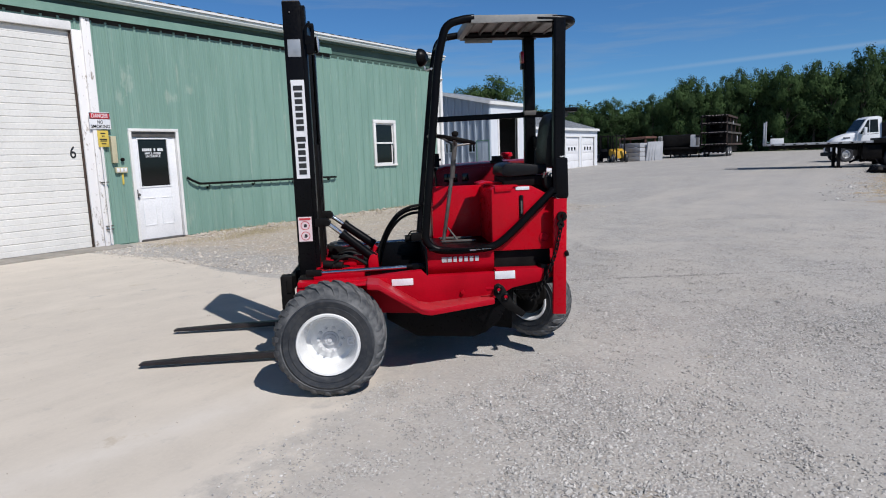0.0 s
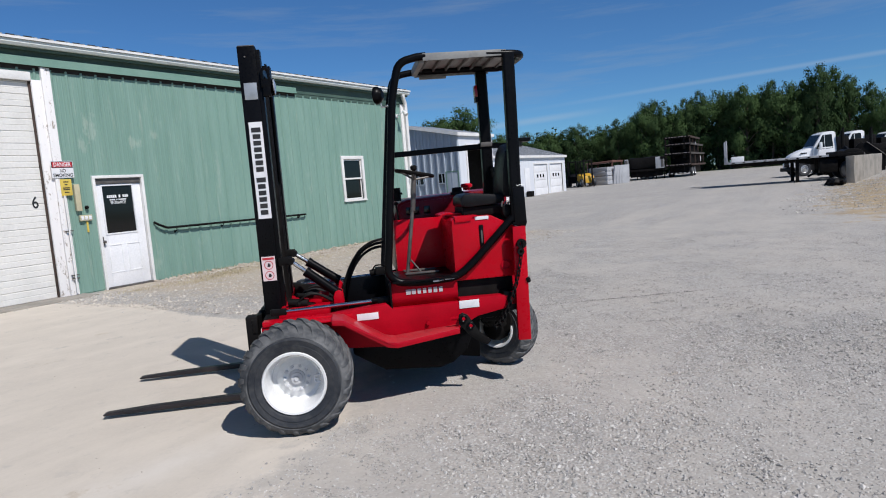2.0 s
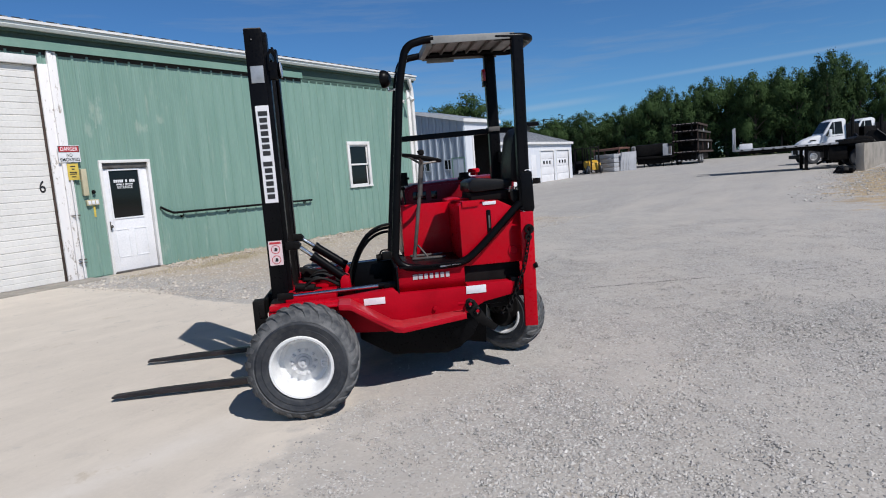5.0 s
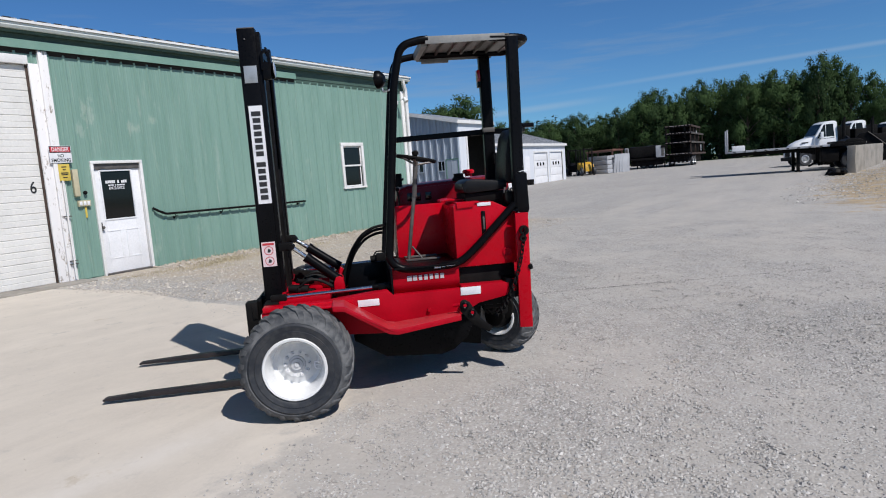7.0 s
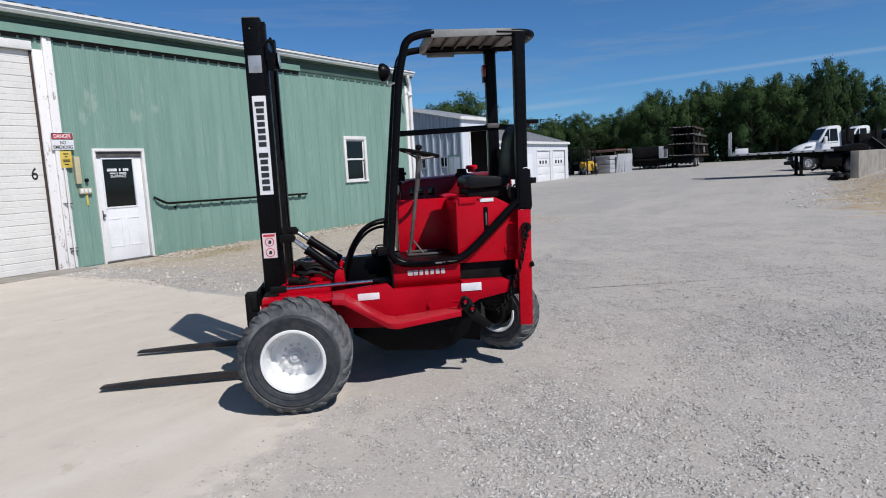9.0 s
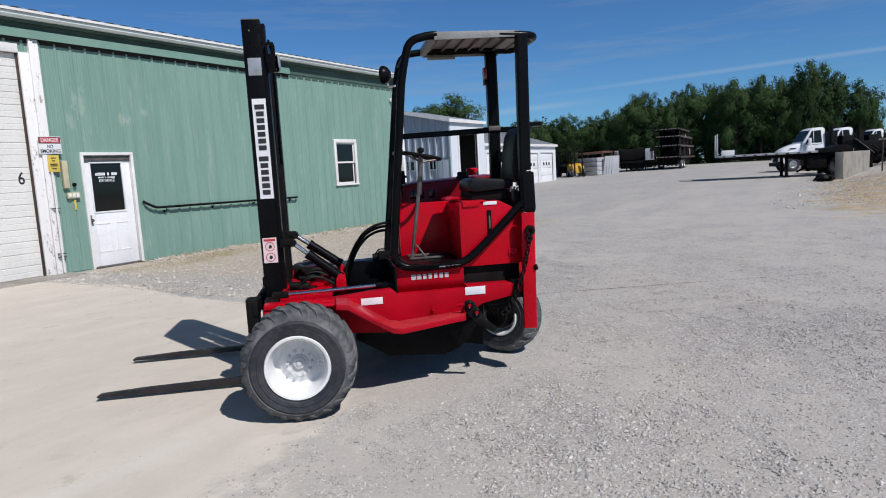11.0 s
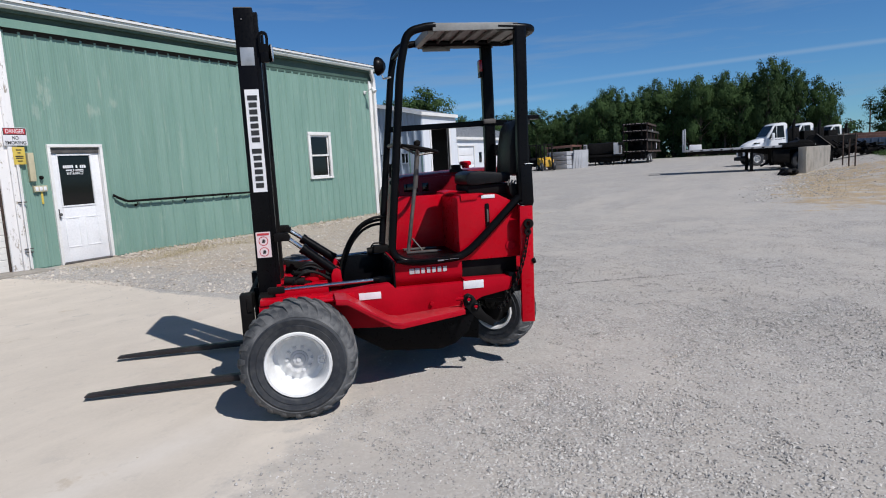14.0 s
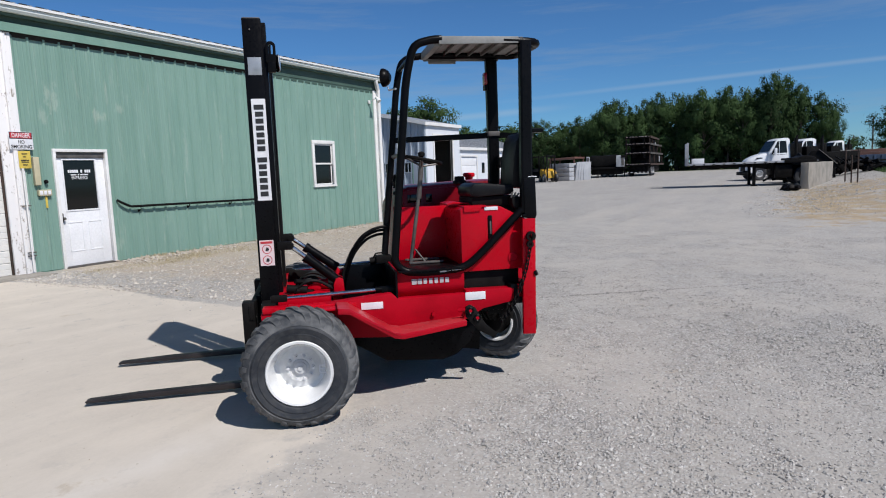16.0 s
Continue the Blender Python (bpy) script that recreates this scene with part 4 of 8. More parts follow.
# ---- the truck-mounted forklift ----
# local axes: x to its rear, y across it from the near side, z up
LIFT = pose(-3.954, -9.205, 0, 0, 0, -49)
fl = empty("forklift", LIFT, "red truck-mounted three-wheel forklift with a black mast and open cab", "forklift")
MID = 1.17                                  # its centre line


def wheel_parts(parent, cx, y0, y1, cz, R, rr, turn=0.0, name="wheel"):
    """A lugged tyre on a dished white rim; its outer face looks to -y. y0: outer side, y1: inner side."""
    w = new(name)
    w.parent = parent
    w.empty_display_size = 0.1
    W = y1 - y0
    w.matrix_local = pose(cx, (y0 + y1) / 2, cz, 0, 0, turn)
    lay = pose(0, 0, 0, 90)                 # lathe axis onto -y
    h = W / 2
    prof = [(rr, h - 0.02), (rr + 0.012, h - 0.004), (rr + 0.028, h + 0.002), (rr + 0.05, h + 0.006), (rr + 0.052, h + 0.002), (rr + 0.085, h + 0.008),
            (rr + 0.088, h + 0.003), (R - 0.068, h - 0.002), (R - 0.051, h - 0.011), (R - 0.031, h - 0.033), (R - 0.019, h * 0.55), (R - 0.016, 0)]
    prof = prof + [(r_, -z_) for r_, z_ in prof[-2::-1]]
    bm = B()
    lathe(bm, prof, 64, lay)
    part("tyre", bm, TYRE, w, "dusty black lugged tyre")
    bm = B()
    band = [(R - 0.078, h - 0.002), (R - 0.066, h + 0.001), (R - 0.048, h - 0.009), (R - 0.028, h - 0.031), (R - 0.015, h * 0.55), (R - 0.0125, 0)]
    lathe(bm, band + [(r_, -z_) for r_, z_ in band[-2::-1]], 64, lay)
    part("tread", bm, TREAD, w, "dusty grey worn tread")
    n = 23
    for side in (1, -1):
        bm = B()
        pts = []
        for s_, (rad, yy, adv, ww) in enumerate(((R - 0.060, h - 0.004, -0.026, 0.016), (R - 0.042, h - 0.009, -0.014, 0.021), (R - 0.020, h - 0.028, 0.006, 0.025), (R - 0.005, h - 0.066, 0.05, 0.027), (R - 0.002, h * 0.40, 0.13, 0.027), (R - 0.002, -0.02, 0.24, 0.023))):
            a = adv * side
            base = R - 0.035 if s_ > 2 else rad - 0.022
            ring = []
            for da, rad_ in ((-ww, base), (-ww * 0.8, rad), (ww * 0.8, rad), (ww, base)):
                t_ = a + da / R
                ring.append(bm.verts.new((rad_ * math.cos(t_), -yy * side, rad_ * math.sin(t_))))
            pts.append(ring)
        fs = []
        for p_, q_ in zip(pts, pts[1:]):
            fs += [bm.faces.new((p_[k], p_[(k + 1) % 4], q_[(k + 1) % 4], q_[k])) for k in range(4)]
        fs += [bm.faces.new(pts[0]), bm.faces.new(pts[-1])]
        bmesh.ops.recalc_face_normals(bm, faces=fs)
        lug_mesh = mesh_of("lug", bm, TREAD)
        for i in range(n):
            o = new("lug", lug_mesh)
            o.parent = w
            o.matrix_local = pose(0, 0, 0, 0, 360 * (i + (0.5 if side < 0 else 0)) / n)
    # rim: rolled lip, deep dish, flat disc
    bm = B()
    d = 0.150 if rr > 0.19 else 0.09        # depth of the dish
    lathe(bm, [(rr + 0.004, h - 0.03), (rr + 0.010, h - 0.004), (rr + 0.004, h + 0.006), (rr - 0.008, h + 0.004), (rr - 0.014, h - 0.008), (rr - 0.02, h - 0.03),
               (rr - 0.028, h - 0.055), (rr - 0.04, h - d + 0.012), (rr - 0.062, h - d), (rr * 0.52, h - d + 0.008), (rr * 0.46, h - d + 0.016), (rr * 0.2, h - d + 0.016), (0, h - d + 0.016)], 56, lay)
    rim = part("rim", bm, WHITE_RIM, w, "white painted dished steel rim")
    bm = B()
    lathe(bm, [(0.056, h - d + 0.012), (0.052, h - d + 0.022), (0.040, h - d + 0.025), (0.036, h - d + 0.034), (0.018, h - d + 0.037), (0.014, h - d + 0.044), (0, h - d + 0.045)], 24, lay)
    part("hub", bm, RIM_GREY, rim, "grey hub cap")
    bm = B()
    lathe(bm, [(0.0, 0.0), (0.0135, 0.0), (0.0135, 0.014), (0.007, 0.016), (0.007, 0.026), (0, 0.027)], 6)
    first = None
    for i in range(10):
        a = 2 * math.pi * i / 10
        at = pose(0.075 * math.cos(a), -(h - d + 0.014), 0.075 * math.sin(a), 90)
        if first is None:
            first = part("wheel_nut", bm, RIM_GREY, rim)
            first.matrix_local = at
        else:
            o = new("wheel_nut", first.data)
            o.parent = rim
            o.matrix_local = at
    bm = B()
    if rr > 0.19:
        vy = -(h - 0.075)
        tube(bm, bent([(rr * 0.80, vy, 0.024), (rr * 0.62, vy, 0.022), (rr * 0.62, vy, -0.022), (rr * 0.80, vy, -0.024)], 0.012), 0.006, 8)
        tube(bm, [(rr * 0.64, vy, 0.0), (rr * 0.78, vy, 0.0)], 0.005, 8)
    else:
        tube(bm, [(rr - 0.05, -(h - 0.05), 0.0), (rr - 0.03, -(h - 0.028), 0.0)], 0.005, 8)
    part("valve", bm, WHITE_STICKER, rim, "white valve guard in the rim")
    bm = B()
    lathe(bm, [(0, -h), (rr - 0.03, -h + 0.01), (rr - 0.03, h - d - 0.02), (0, h - d - 0.02)], 32, lay)
    part("drum", bm, BLACK_DULL, w)
    return w


wheel_parts(fl, 0.040, -0.100, 0.265, 0.347, 0.359, 0.1905, -2)
wheel_parts(fl, 0.040, 2.035, 2.390, 0.350, 0.362, 0.193, 178)
rear = wheel_parts(fl, 1.605, 0.900, 1.130, 0.310, 0.312, 0.152, -40)
bm = B()
lathe(bm, [(0.118, 0.05), (0.118, 0.115), (0.104, 0.128), (0.062, 0.132), (0.058, 0.175), (0.040, 0.182), (0, 0.182)], 28, pose(0.055, 0, 0.085, 90))
part("drive_motor", bm, BLACK_DULL, rear)
bm = B()
for k in range(3):
    tube(bm, bent([(-0.03 + 0.035 * k, -0.17, 0.03), (-0.05 + 0.04 * k, -0.24, 0.10), (-0.04 + 0.03 * k, -0.20, 0.26), (0.0, -0.06, 0.36)], 0.05), 0.012, 8)
part("motor_hose", bm, RUBBER_HOSE, rear)
bm = B()
lathe(bm, [(0.104, 0.02), (0.104, 0.10), (0.098, 0.118), (0.090, 0.132), (0.08, 0.15), (0.05, 0.16), (0.0, 0.16)], 32, pose(0.0, 0, 0.0, 90))
part("wheel_motor", bm, BLACK_DULL, rear, "black wheel motor in the rim")

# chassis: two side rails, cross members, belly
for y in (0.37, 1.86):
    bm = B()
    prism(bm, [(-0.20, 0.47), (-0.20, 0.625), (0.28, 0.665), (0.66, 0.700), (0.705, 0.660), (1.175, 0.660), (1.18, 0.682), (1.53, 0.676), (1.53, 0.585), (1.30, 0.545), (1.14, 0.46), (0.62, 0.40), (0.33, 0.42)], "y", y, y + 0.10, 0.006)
    part("side_rail", bm, RED_WORN_SHADED, fl, "red steel side rail")
bm = B()
box(bm, -0.14, 0.02, 0.48, 1.86, 0.36, 0.52, 0.01)
part("front_crossmember", bm, RED, fl)
bm = B()
rod(bm, (0.04, 0.33, 0.345), (0.04, 2.01, 0.345), 0.075, 18)
part("axle", bm, BLACK_DULL, fl)
bm = B()
box(bm, 0.62, 1.20, 0.48, 1.86, 0.40, 0.66, 0.02)
part("belly_box", bm, BLACK_DULL, fl)
# black mass added to darken the underside and shape its ground shadow
bm = B()
prism(bm, [(0.40, 0.34), (0.62, 0.20), (1.02, 0.17), (1.12, 0.20), (1.22, 0.28), (1.30, 0.44), (0.40, 0.44)], "y", 0.475, 1.90, 0.02)
part("shadow_filler", bm, BLACK, fl)
bm = B()
box(bm, 0.385, 0.72, 1.02, 1.05, 0.50, 0.822, 0.006)
box(bm, 0.385, 0.70, 0.48, 1.02, 0.50, 0.54, 0.006)
part("inner_panel", bm, BLACK, fl)

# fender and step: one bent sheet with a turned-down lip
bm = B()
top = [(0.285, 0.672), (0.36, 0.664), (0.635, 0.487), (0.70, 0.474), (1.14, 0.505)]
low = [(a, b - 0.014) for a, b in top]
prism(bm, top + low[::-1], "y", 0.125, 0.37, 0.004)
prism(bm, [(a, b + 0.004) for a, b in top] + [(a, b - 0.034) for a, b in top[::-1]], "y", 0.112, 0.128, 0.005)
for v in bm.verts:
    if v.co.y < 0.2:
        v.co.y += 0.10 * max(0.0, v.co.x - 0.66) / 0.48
part("fender_step", bm, RED_DUSTY, fl, "red bent-sheet fender and step, dusty and worn, glints painted as specks")
bm = B()
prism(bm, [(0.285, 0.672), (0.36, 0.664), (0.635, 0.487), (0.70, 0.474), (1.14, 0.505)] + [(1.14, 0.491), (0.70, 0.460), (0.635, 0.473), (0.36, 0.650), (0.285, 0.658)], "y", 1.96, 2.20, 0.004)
part("fender_step", bm, RED_WORN_SHADED, fl)
bm = B()
box(bm, -0.19, 0.42, 0.36, 0.47, 0.625, 0.66, 0.006)
box(bm, -0.10, 0.30, 0.24, 0.37, 0.640, 0.652, 0.003)
part("fender_plate", bm, RED, fl)
bm = B()
lathe(bm, [(0, 0), (0.014, 0), (0.014, 0.02), (0, 0.022)], 10, pose(0.94, 0.37, 0.535, 90))
part("stud", bm, RED_WORN_SHADED, fl)

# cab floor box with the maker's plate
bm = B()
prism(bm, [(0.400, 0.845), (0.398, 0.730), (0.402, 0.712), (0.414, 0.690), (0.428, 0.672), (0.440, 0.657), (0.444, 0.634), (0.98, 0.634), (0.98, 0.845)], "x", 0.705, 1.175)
cab_floor = part("cab_floor", bm, RED_WORN_SHADED, fl)
bm = B()
for i, w_ in enumerate((0.040, 0.036, 0.030, 0.030, 0.030, 0.032, 0.032)):
    cx = 0.822 + i * 0.0385
    prism(bm, [(0.3950, 0.745), (0.3955, 0.781), (0.3995, 0.781), (0.3985, 0.745)], "x", cx - w_ / 2 + 0.003, cx + w_ / 2 - 0.003)
part("maker_mark", bm, SILVER_INK, cab_floor, "row of silver blocks in place of the maker's mark")
bm = B()
box(bm, 0.715, 1.18, 0.345, 0.94, 0.836, 0.850, 0.003)
part("floor_mat", bm, BLACK, cab_floor)
# black sheet added over the red front face to make it dark
bm = B()
box(bm, 0.690, 0.7045, 0.372, 0.98, 0.60, 0.845, 0.003)
part("front_shade", bm, BLACK, cab_floor, "black sheet for the shade at the front of the cab floor")
# back panel and engine hood
bm = B()
box(bm, 0.795, 1.30, 0.95, 0.975, 0.80, 1.248, 0.006)
part("back_panel", bm, RED, fl)
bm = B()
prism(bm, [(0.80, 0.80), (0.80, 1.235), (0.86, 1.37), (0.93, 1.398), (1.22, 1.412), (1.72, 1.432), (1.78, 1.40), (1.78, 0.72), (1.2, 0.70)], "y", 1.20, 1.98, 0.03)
hood = part("engine_hood", bm, RED_HOOD_SHADED, fl, "glossy engine hood, its red darkened for shade")
# sheet over the hood's near side, in the same shaded red
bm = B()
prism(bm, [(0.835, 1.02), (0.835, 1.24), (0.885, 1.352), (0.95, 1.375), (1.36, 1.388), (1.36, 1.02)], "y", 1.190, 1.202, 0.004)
part("side_sheet", bm, RED_HOOD_SHADED, hood)
for a, b in ((0.92, 1.03), (1.07, 1.12)):
    bm = B()
    box(bm, a, b, 1.183, 1.191, 1.27, 1.335, 0.003)
    part("hood_plate", bm, GLASS, hood)
bm = B()
lathe(bm, [(0, 0), (0.055, 0), (0.055, 0.02), (0.042, 0.03), (0.04, 0.06), (0.0, 0.062)], 24, pose(1.36, 1.22, 1.405))
base = part("beacon_base", bm, BLACK_DULL, hood)
bm = B()
lathe(bm, [(0.0, 0.0), (0.030, 0.0), (0.032, 0.022), (0.048, 0.024), (0.050, 0.045), (0.040, 0.056), (0, 0.058)], 24, pose(1.455, 1.28, 1.435))
part("filler_cap", bm, RED, hood, "bright red filler cap")
bm = B()
rod(bm, (0.86, 1.3, 1.39), (0.86, 1.3, 1.50), 0.038, 16)
box(bm, 0.81, 0.91, 1.27, 1.33, 1.44, 1.46, 0.005)
part("air_intake", bm, BLACK_DULL, hood)

# hydraulic tank beside the seat
bm = B()
prism(bm, [(1.172, 0.80), (1.172, 1.235), (1.19, 1.252), (1.46, 1.252), (1.655, 1.150), (1.655, 0.80)], "y", 0.435, 0.97, 0.010)
tank = part("tank", bm, RED, fl)
bm = B()
prism(bm, [(1.195, 1.258), (1.330, 1.258), (1.312, 1.222), (1.197, 1.218)], "y", 0.424, 0.440, 0.004)
box(bm, 1.195, 1.36, 0.424, 0.62, 1.250, 1.262, 0.004)
part("tank_lid", bm, RED, tank)
bm = B()
prism(bm, [(1.115, 1.276), (1.17, 1.288), (1.30, 1.275), (1.30, 1.262), (1.17, 1.274), (1.115, 1.264)], "y", 0.60, 0.86, 0.004)
part("seat_shelf", bm, RED, tank)
bm = B()
box(bm, 1.368, 1.398, 0.424, 0.440, 1.02, 1.19, 0.010)
gauge = part("sight_gauge", bm, BLACK, tank)
bm = B()
box(bm, 1.377, 1.389, 0.419, 0.427, 1.06, 1.15, 0.003)
part("glass_tube", bm, GREY_METAL, gauge)
bm = B()
box(bm, 1.345, 1.442, 0.430, 0.437, 1.226, 1.25, 0.001)
part("white_label", bm, WHITE_STICKER, tank)
bm = B()
lathe(bm, [(0.030, 0.0), (0.036, 0.004), (0.036, 0.012), (0.028, 0.014), (0.024, 0.008), (0.0, 0.008)], 22, pose(1.545, 0.437, 0.885, 90))
part("drain_cap", bm, RED_WORN_SHADED, tank)
# black backing added to keep the gap under the tank dark
bm = B()
box(bm, 1.18, 1.60, 0.48, 1.0, 0.63, 0.80, 0.008)
part("gap_backing", bm, BLACK_DULL, fl)

# rear: counterweight, wheel fork, the upright red bracket with its chain
bm = B()
prism(bm, [(1.56, 0.62), (1.56, 1.14), (1.80, 1.10), (1.86, 0.98), (1.86, 0.66), (1.80, 0.60)], "y", 0.98, 1.84, 0.025)
part("counterweight", bm, RED, fl)
bm = B()
prism(bm, [(1.590, 1.160), (1.684, 1.160), (1.672, 0.34), (1.580, 0.345)], "y", 0.335, 0.365, 0.004)
prism(bm, [(1.662, 1.160), (1.684, 1.160), (1.672, 0.34), (1.652, 0.345)], "y", 0.365, 0.45, 0.004)
box(bm, 1.55, 1.655, 0.37, 0.46, 0.60, 0.70, 0.006)
bracket = part("mounting_bracket", bm, RED, fl, "red upright mounting bracket")
bm = B()
lathe(bm, [(0.010, -0.010), (0.020, -0.010), (0.020, 0.010), (0.010, 0.010)], 18, pose(1.680, 0.338, 0.775, 70, 0, 60), closed=True)
part("shackle", bm, BLACK_DULL, bracket)
bm = B()
box(bm, 1.50, 1.60, 0.80, 1.30, 0.66, 0.74, 0.01)
rod(bm, (1.62, 1.065, 0.62), (1.62, 1.065, 0.76), 0.07, 18)
prism(bm, [(1.54, 0.64), (1.62, 0.64), (1.60, 0.36), (1.56, 0.34), (1.53, 0.38)], "y", 0.78, 0.82, 0.006)
prism(bm, [(1.56, 0.64), (1.72, 0.64), (1.70, 0.32), (1.60, 0.28), (1.55, 0.34)], "y", 1.32, 1.36, 0.006)
part("wheel_fork", bm, BLACK_DULL, fl)
# unseen beam added to close a gap in the shadow on the ground
bm = B()
box(bm, 1.50, 1.655, 0.37, 1.02, 0.56, 0.70, 0.01)
box(bm, 1.31, 1.50, 0.48, 0.96, 0.50, 0.628, 0.012)
part("rear_shadow_beam", bm, BLACK, fl)
bm = B()
tube(bm, [(1.42, 0.62, 0.62), (1.50, 0.70, 0.50), (1.48, 0.78, 0.40)], 0.03, 10)
tube(bm, [(1.34, 0.60, 0.60), (1.38, 0.62, 0.52), (1.52, 0.70, 0.46)], 0.022, 10)
box(bm, 1.36, 1.52, 0.52, 0.70, 0.46, 0.60, 0.02)
part("steering_ram", bm, BLACK_DULL, fl)
# black plate added in place of the shade across the rear tyre
bm = B()
prism(bm, [(1.22, 0.56), (1.40, 0.56), (1.385, 0.34), (1.372, 0.13), (1.20, 0.16)], "y", 0.79, 0.81, 0.006)
part("tyre_shade_plate", bm, BLACK, fl)


def link_mesh():
    bm = B()
    loop = [(0.010, 0, -0.014), (0.010, 0, 0.014), (0, 0, 0.023), (-0.010, 0, 0.014), (-0.010, 0, -0.014), (0, 0, -0.023), (0.010, 0, -0.014)]
    tube(bm, bent(loop, 0.008, 2), 0.0048, 5)
    return bm


chain = new("chain")
chain.parent = fl
tagged(chain, "black steel chain hanging on the bracket")
CHAIN = bent([(1.642, 0.30, 1.04), (1.62, 0.31, 0.90), (1.585, 0.31, 0.76), (1.53, 0.32, 0.62), (1.47, 0.34, 0.50), (1.40, 0.36, 0.44)], 0.1)
link = None
dist = 0
for a, b in zip(CHAIN, CHAIN[1:]):
    seglen = (b - a).length
    n = max(1, round(seglen / 0.032))
    for i in range(n):
        p = a.lerp(b, i / n)
        ang = math.degrees(math.atan2((b - a).x, (b - a).z))
        if link is None:
            link = part("link", link_mesh(), BLACK_DULL, chain)
            o = link
        else:
            o = new("link", link.data)
            o.parent = chain
        dist += 1
        o.matrix_local = pose(p.x, p.y, p.z, 0, ang, 90 * (dist % 2) + 20)
bm = B()
lathe(bm, [(0.018, -0.012), (0.034, -0.012), (0.034, 0.012), (0.018, 0.012)], 20, pose(1.639, 0.31, 1.04, 90), closed=True)
lathe(bm, [(0.012, -0.012), (0.024, -0.012), (0.024, 0.012), (0.012, 0.012)], 20, pose(1.628, 0.30, 0.985, 90), closed=True)
part("hook_ring", bm, BLACK_DULL, chain)
bm = B()
prism(bm, [(1.155, 0.545), (1.165, 0.575), (1.19, 0.585), (1.225, 0.565), (1.30, 0.44), (1.38, 0.37), (1.35, 0.34), (1.25, 0.40), (1.16, 0.50)], "y", 0.335, 0.352, 0.004)
for v in bm.verts:
    v.co += Vector((-0.013, -0.07, 0.016))
lug = part("pivot_lug", bm, BLACK_DULL, fl)
for u, z in ((1.19, 0.545), (1.238, 0.492)):
    bm = B()
    lathe(bm, [(0.012, 0.0), (0.026, 0.0), (0.026, 0.014), (0.018, 0.018), (0.012, 0.014)], 20, pose(u - 0.013, 0.266, z + 0.016, 90), closed=True)
    part("collar", bm, BLACK, lug)
    bm = B()
    lathe(bm, [(0, 0), (0.014, 0), (0.014, 0.012), (0, 0.016)], 16, pose(u - 0.013, 0.266, z + 0.016, 90))
    rod(bm, (u - 0.013, 0.280, z + 0.016), (u - 0.013, 0.400, z + 0.016), 0.012, 10)
    part("pin", bm, RED_WORN_SHADED, lug)
bm = B()
rod(bm, (1.10, 0.30, 0.560), (1.16, 0.275, 0.566), 0.012, 10)
part("lug_pin", bm, RED_WORN_SHADED, fl)

# reflectors on the rail
for a, b, lo, hi in ((0.450, 0.598, 0.603, 0.650), (1.172, 1.316, 0.612, 0.668)):
    bm = B()
    box(bm, a, b, 0.3655, 0.3685, lo, hi, 0.001)
    part("reflector", bm, WHITE_STICKER, fl, "white reflector strip")

# ---- cab cage ----
bm = B()
tube(bm, bent([(1.640, 0.40, 1.20), (1.655, 0.40, 2.365)], 0.02), 0.040, section=ring_section(1.0, 0.8, 0.3))
part("rear_post", bm, BLACK, fl)
bm = B()
tube(bm, bent([(1.56, 0.95, 1.02), (1.575, 0.95, 1.55), (1.572, 0.95, 2.34)], 0.1), 0.042, section=ring_section(1.0, 0.8, 0.3))
part("rear_post", bm, BLACK, fl)
# near hoop: canopy rail, front leg, bottom loop, diagonal
bm = B()
tube(bm, bent([(1.075, 0.40, 2.378), (1.02, 0.40, 2.376), (0.885, 0.40, 2.345), (0.825, 0.40, 2.12), (0.700, 0.40, 0.96)], 0.17, 8), 0.027, 12)
part("front_leg", bm, BLACK, fl)
bm = B()
tube(bm, bent([(0.708, 0.40, 1.04), (0.694, 0.40, 0.90), (0.76, 0.395, 0.838), (0.90, 0.395, 0.822), (1.18, 0.395, 0.836), (1.30, 0.395, 0.930), (1.60, 0.40, 1.215), (1.645, 0.40, 1.25)], 0.10, 6), 0.027, 12)
part("door_loop", bm, BLACK, fl)
bm = B()
for a, b, lo, hi in ((1.00, 1.045, 0.822, 0.832), (1.05, 1.075, 0.827, 0.831), (1.085, 1.135, 0.829, 0.834), (1.138, 1.15, 0.830, 0.840)):
    box(bm, a, b, 0.366, 0.369, lo, hi)
part("scuffed_edge", bm, WHITE_STICKER, fl, "bare scuffed metal on the loop")
bm = B()
tube(bm, bent([(1.50, 0.95, 2.372), (1.04, 0.95, 2.372), (0.885, 0.95, 2.345), (0.838, 0.95, 2.15), (0.690, 0.95, 0.90)], 0.17, 8), 0.025, 12)
part("front_leg", bm, BLACK, fl)
bm = B()
tube(bm, bent([(1.50, 0.40, 2.372), (1.77, 0.40, 2.365), (1.77, 0.95, 2.365), (1.50, 0.95, 2.372)], 0.12, 8), 0.026, 12)
part("canopy_hoop", bm, BLACK, fl)
for z, u in ((2.26, 0.862), (1.63, 0.788)):
    bm = B()
    tube(bm, [(u, 0.40, z), (u, 0.95, z)], 0.016, 8)
    part("cross_bar", bm, BLACK if z > 2 else GREY_METAL, fl)
bm = B()
tube(bm, [(0.80, 0.95, 1.752), (1.57, 0.95, 1.772)], 0.018, 8, ring_section(0.9, 1.15))
part("side_bar", bm, BLACK, fl)
bm = B()
tube(bm, bent([(1.60, 0.93, 1.772), (1.73, 0.84, 1.758), (1.74, 0.52, 1.746), (1.68, 0.42, 1.742)], 0.05), 0.018, 8, ring_section(0.9, 1.15))
part("back_bar", bm, BLACK, fl)
bm = B()
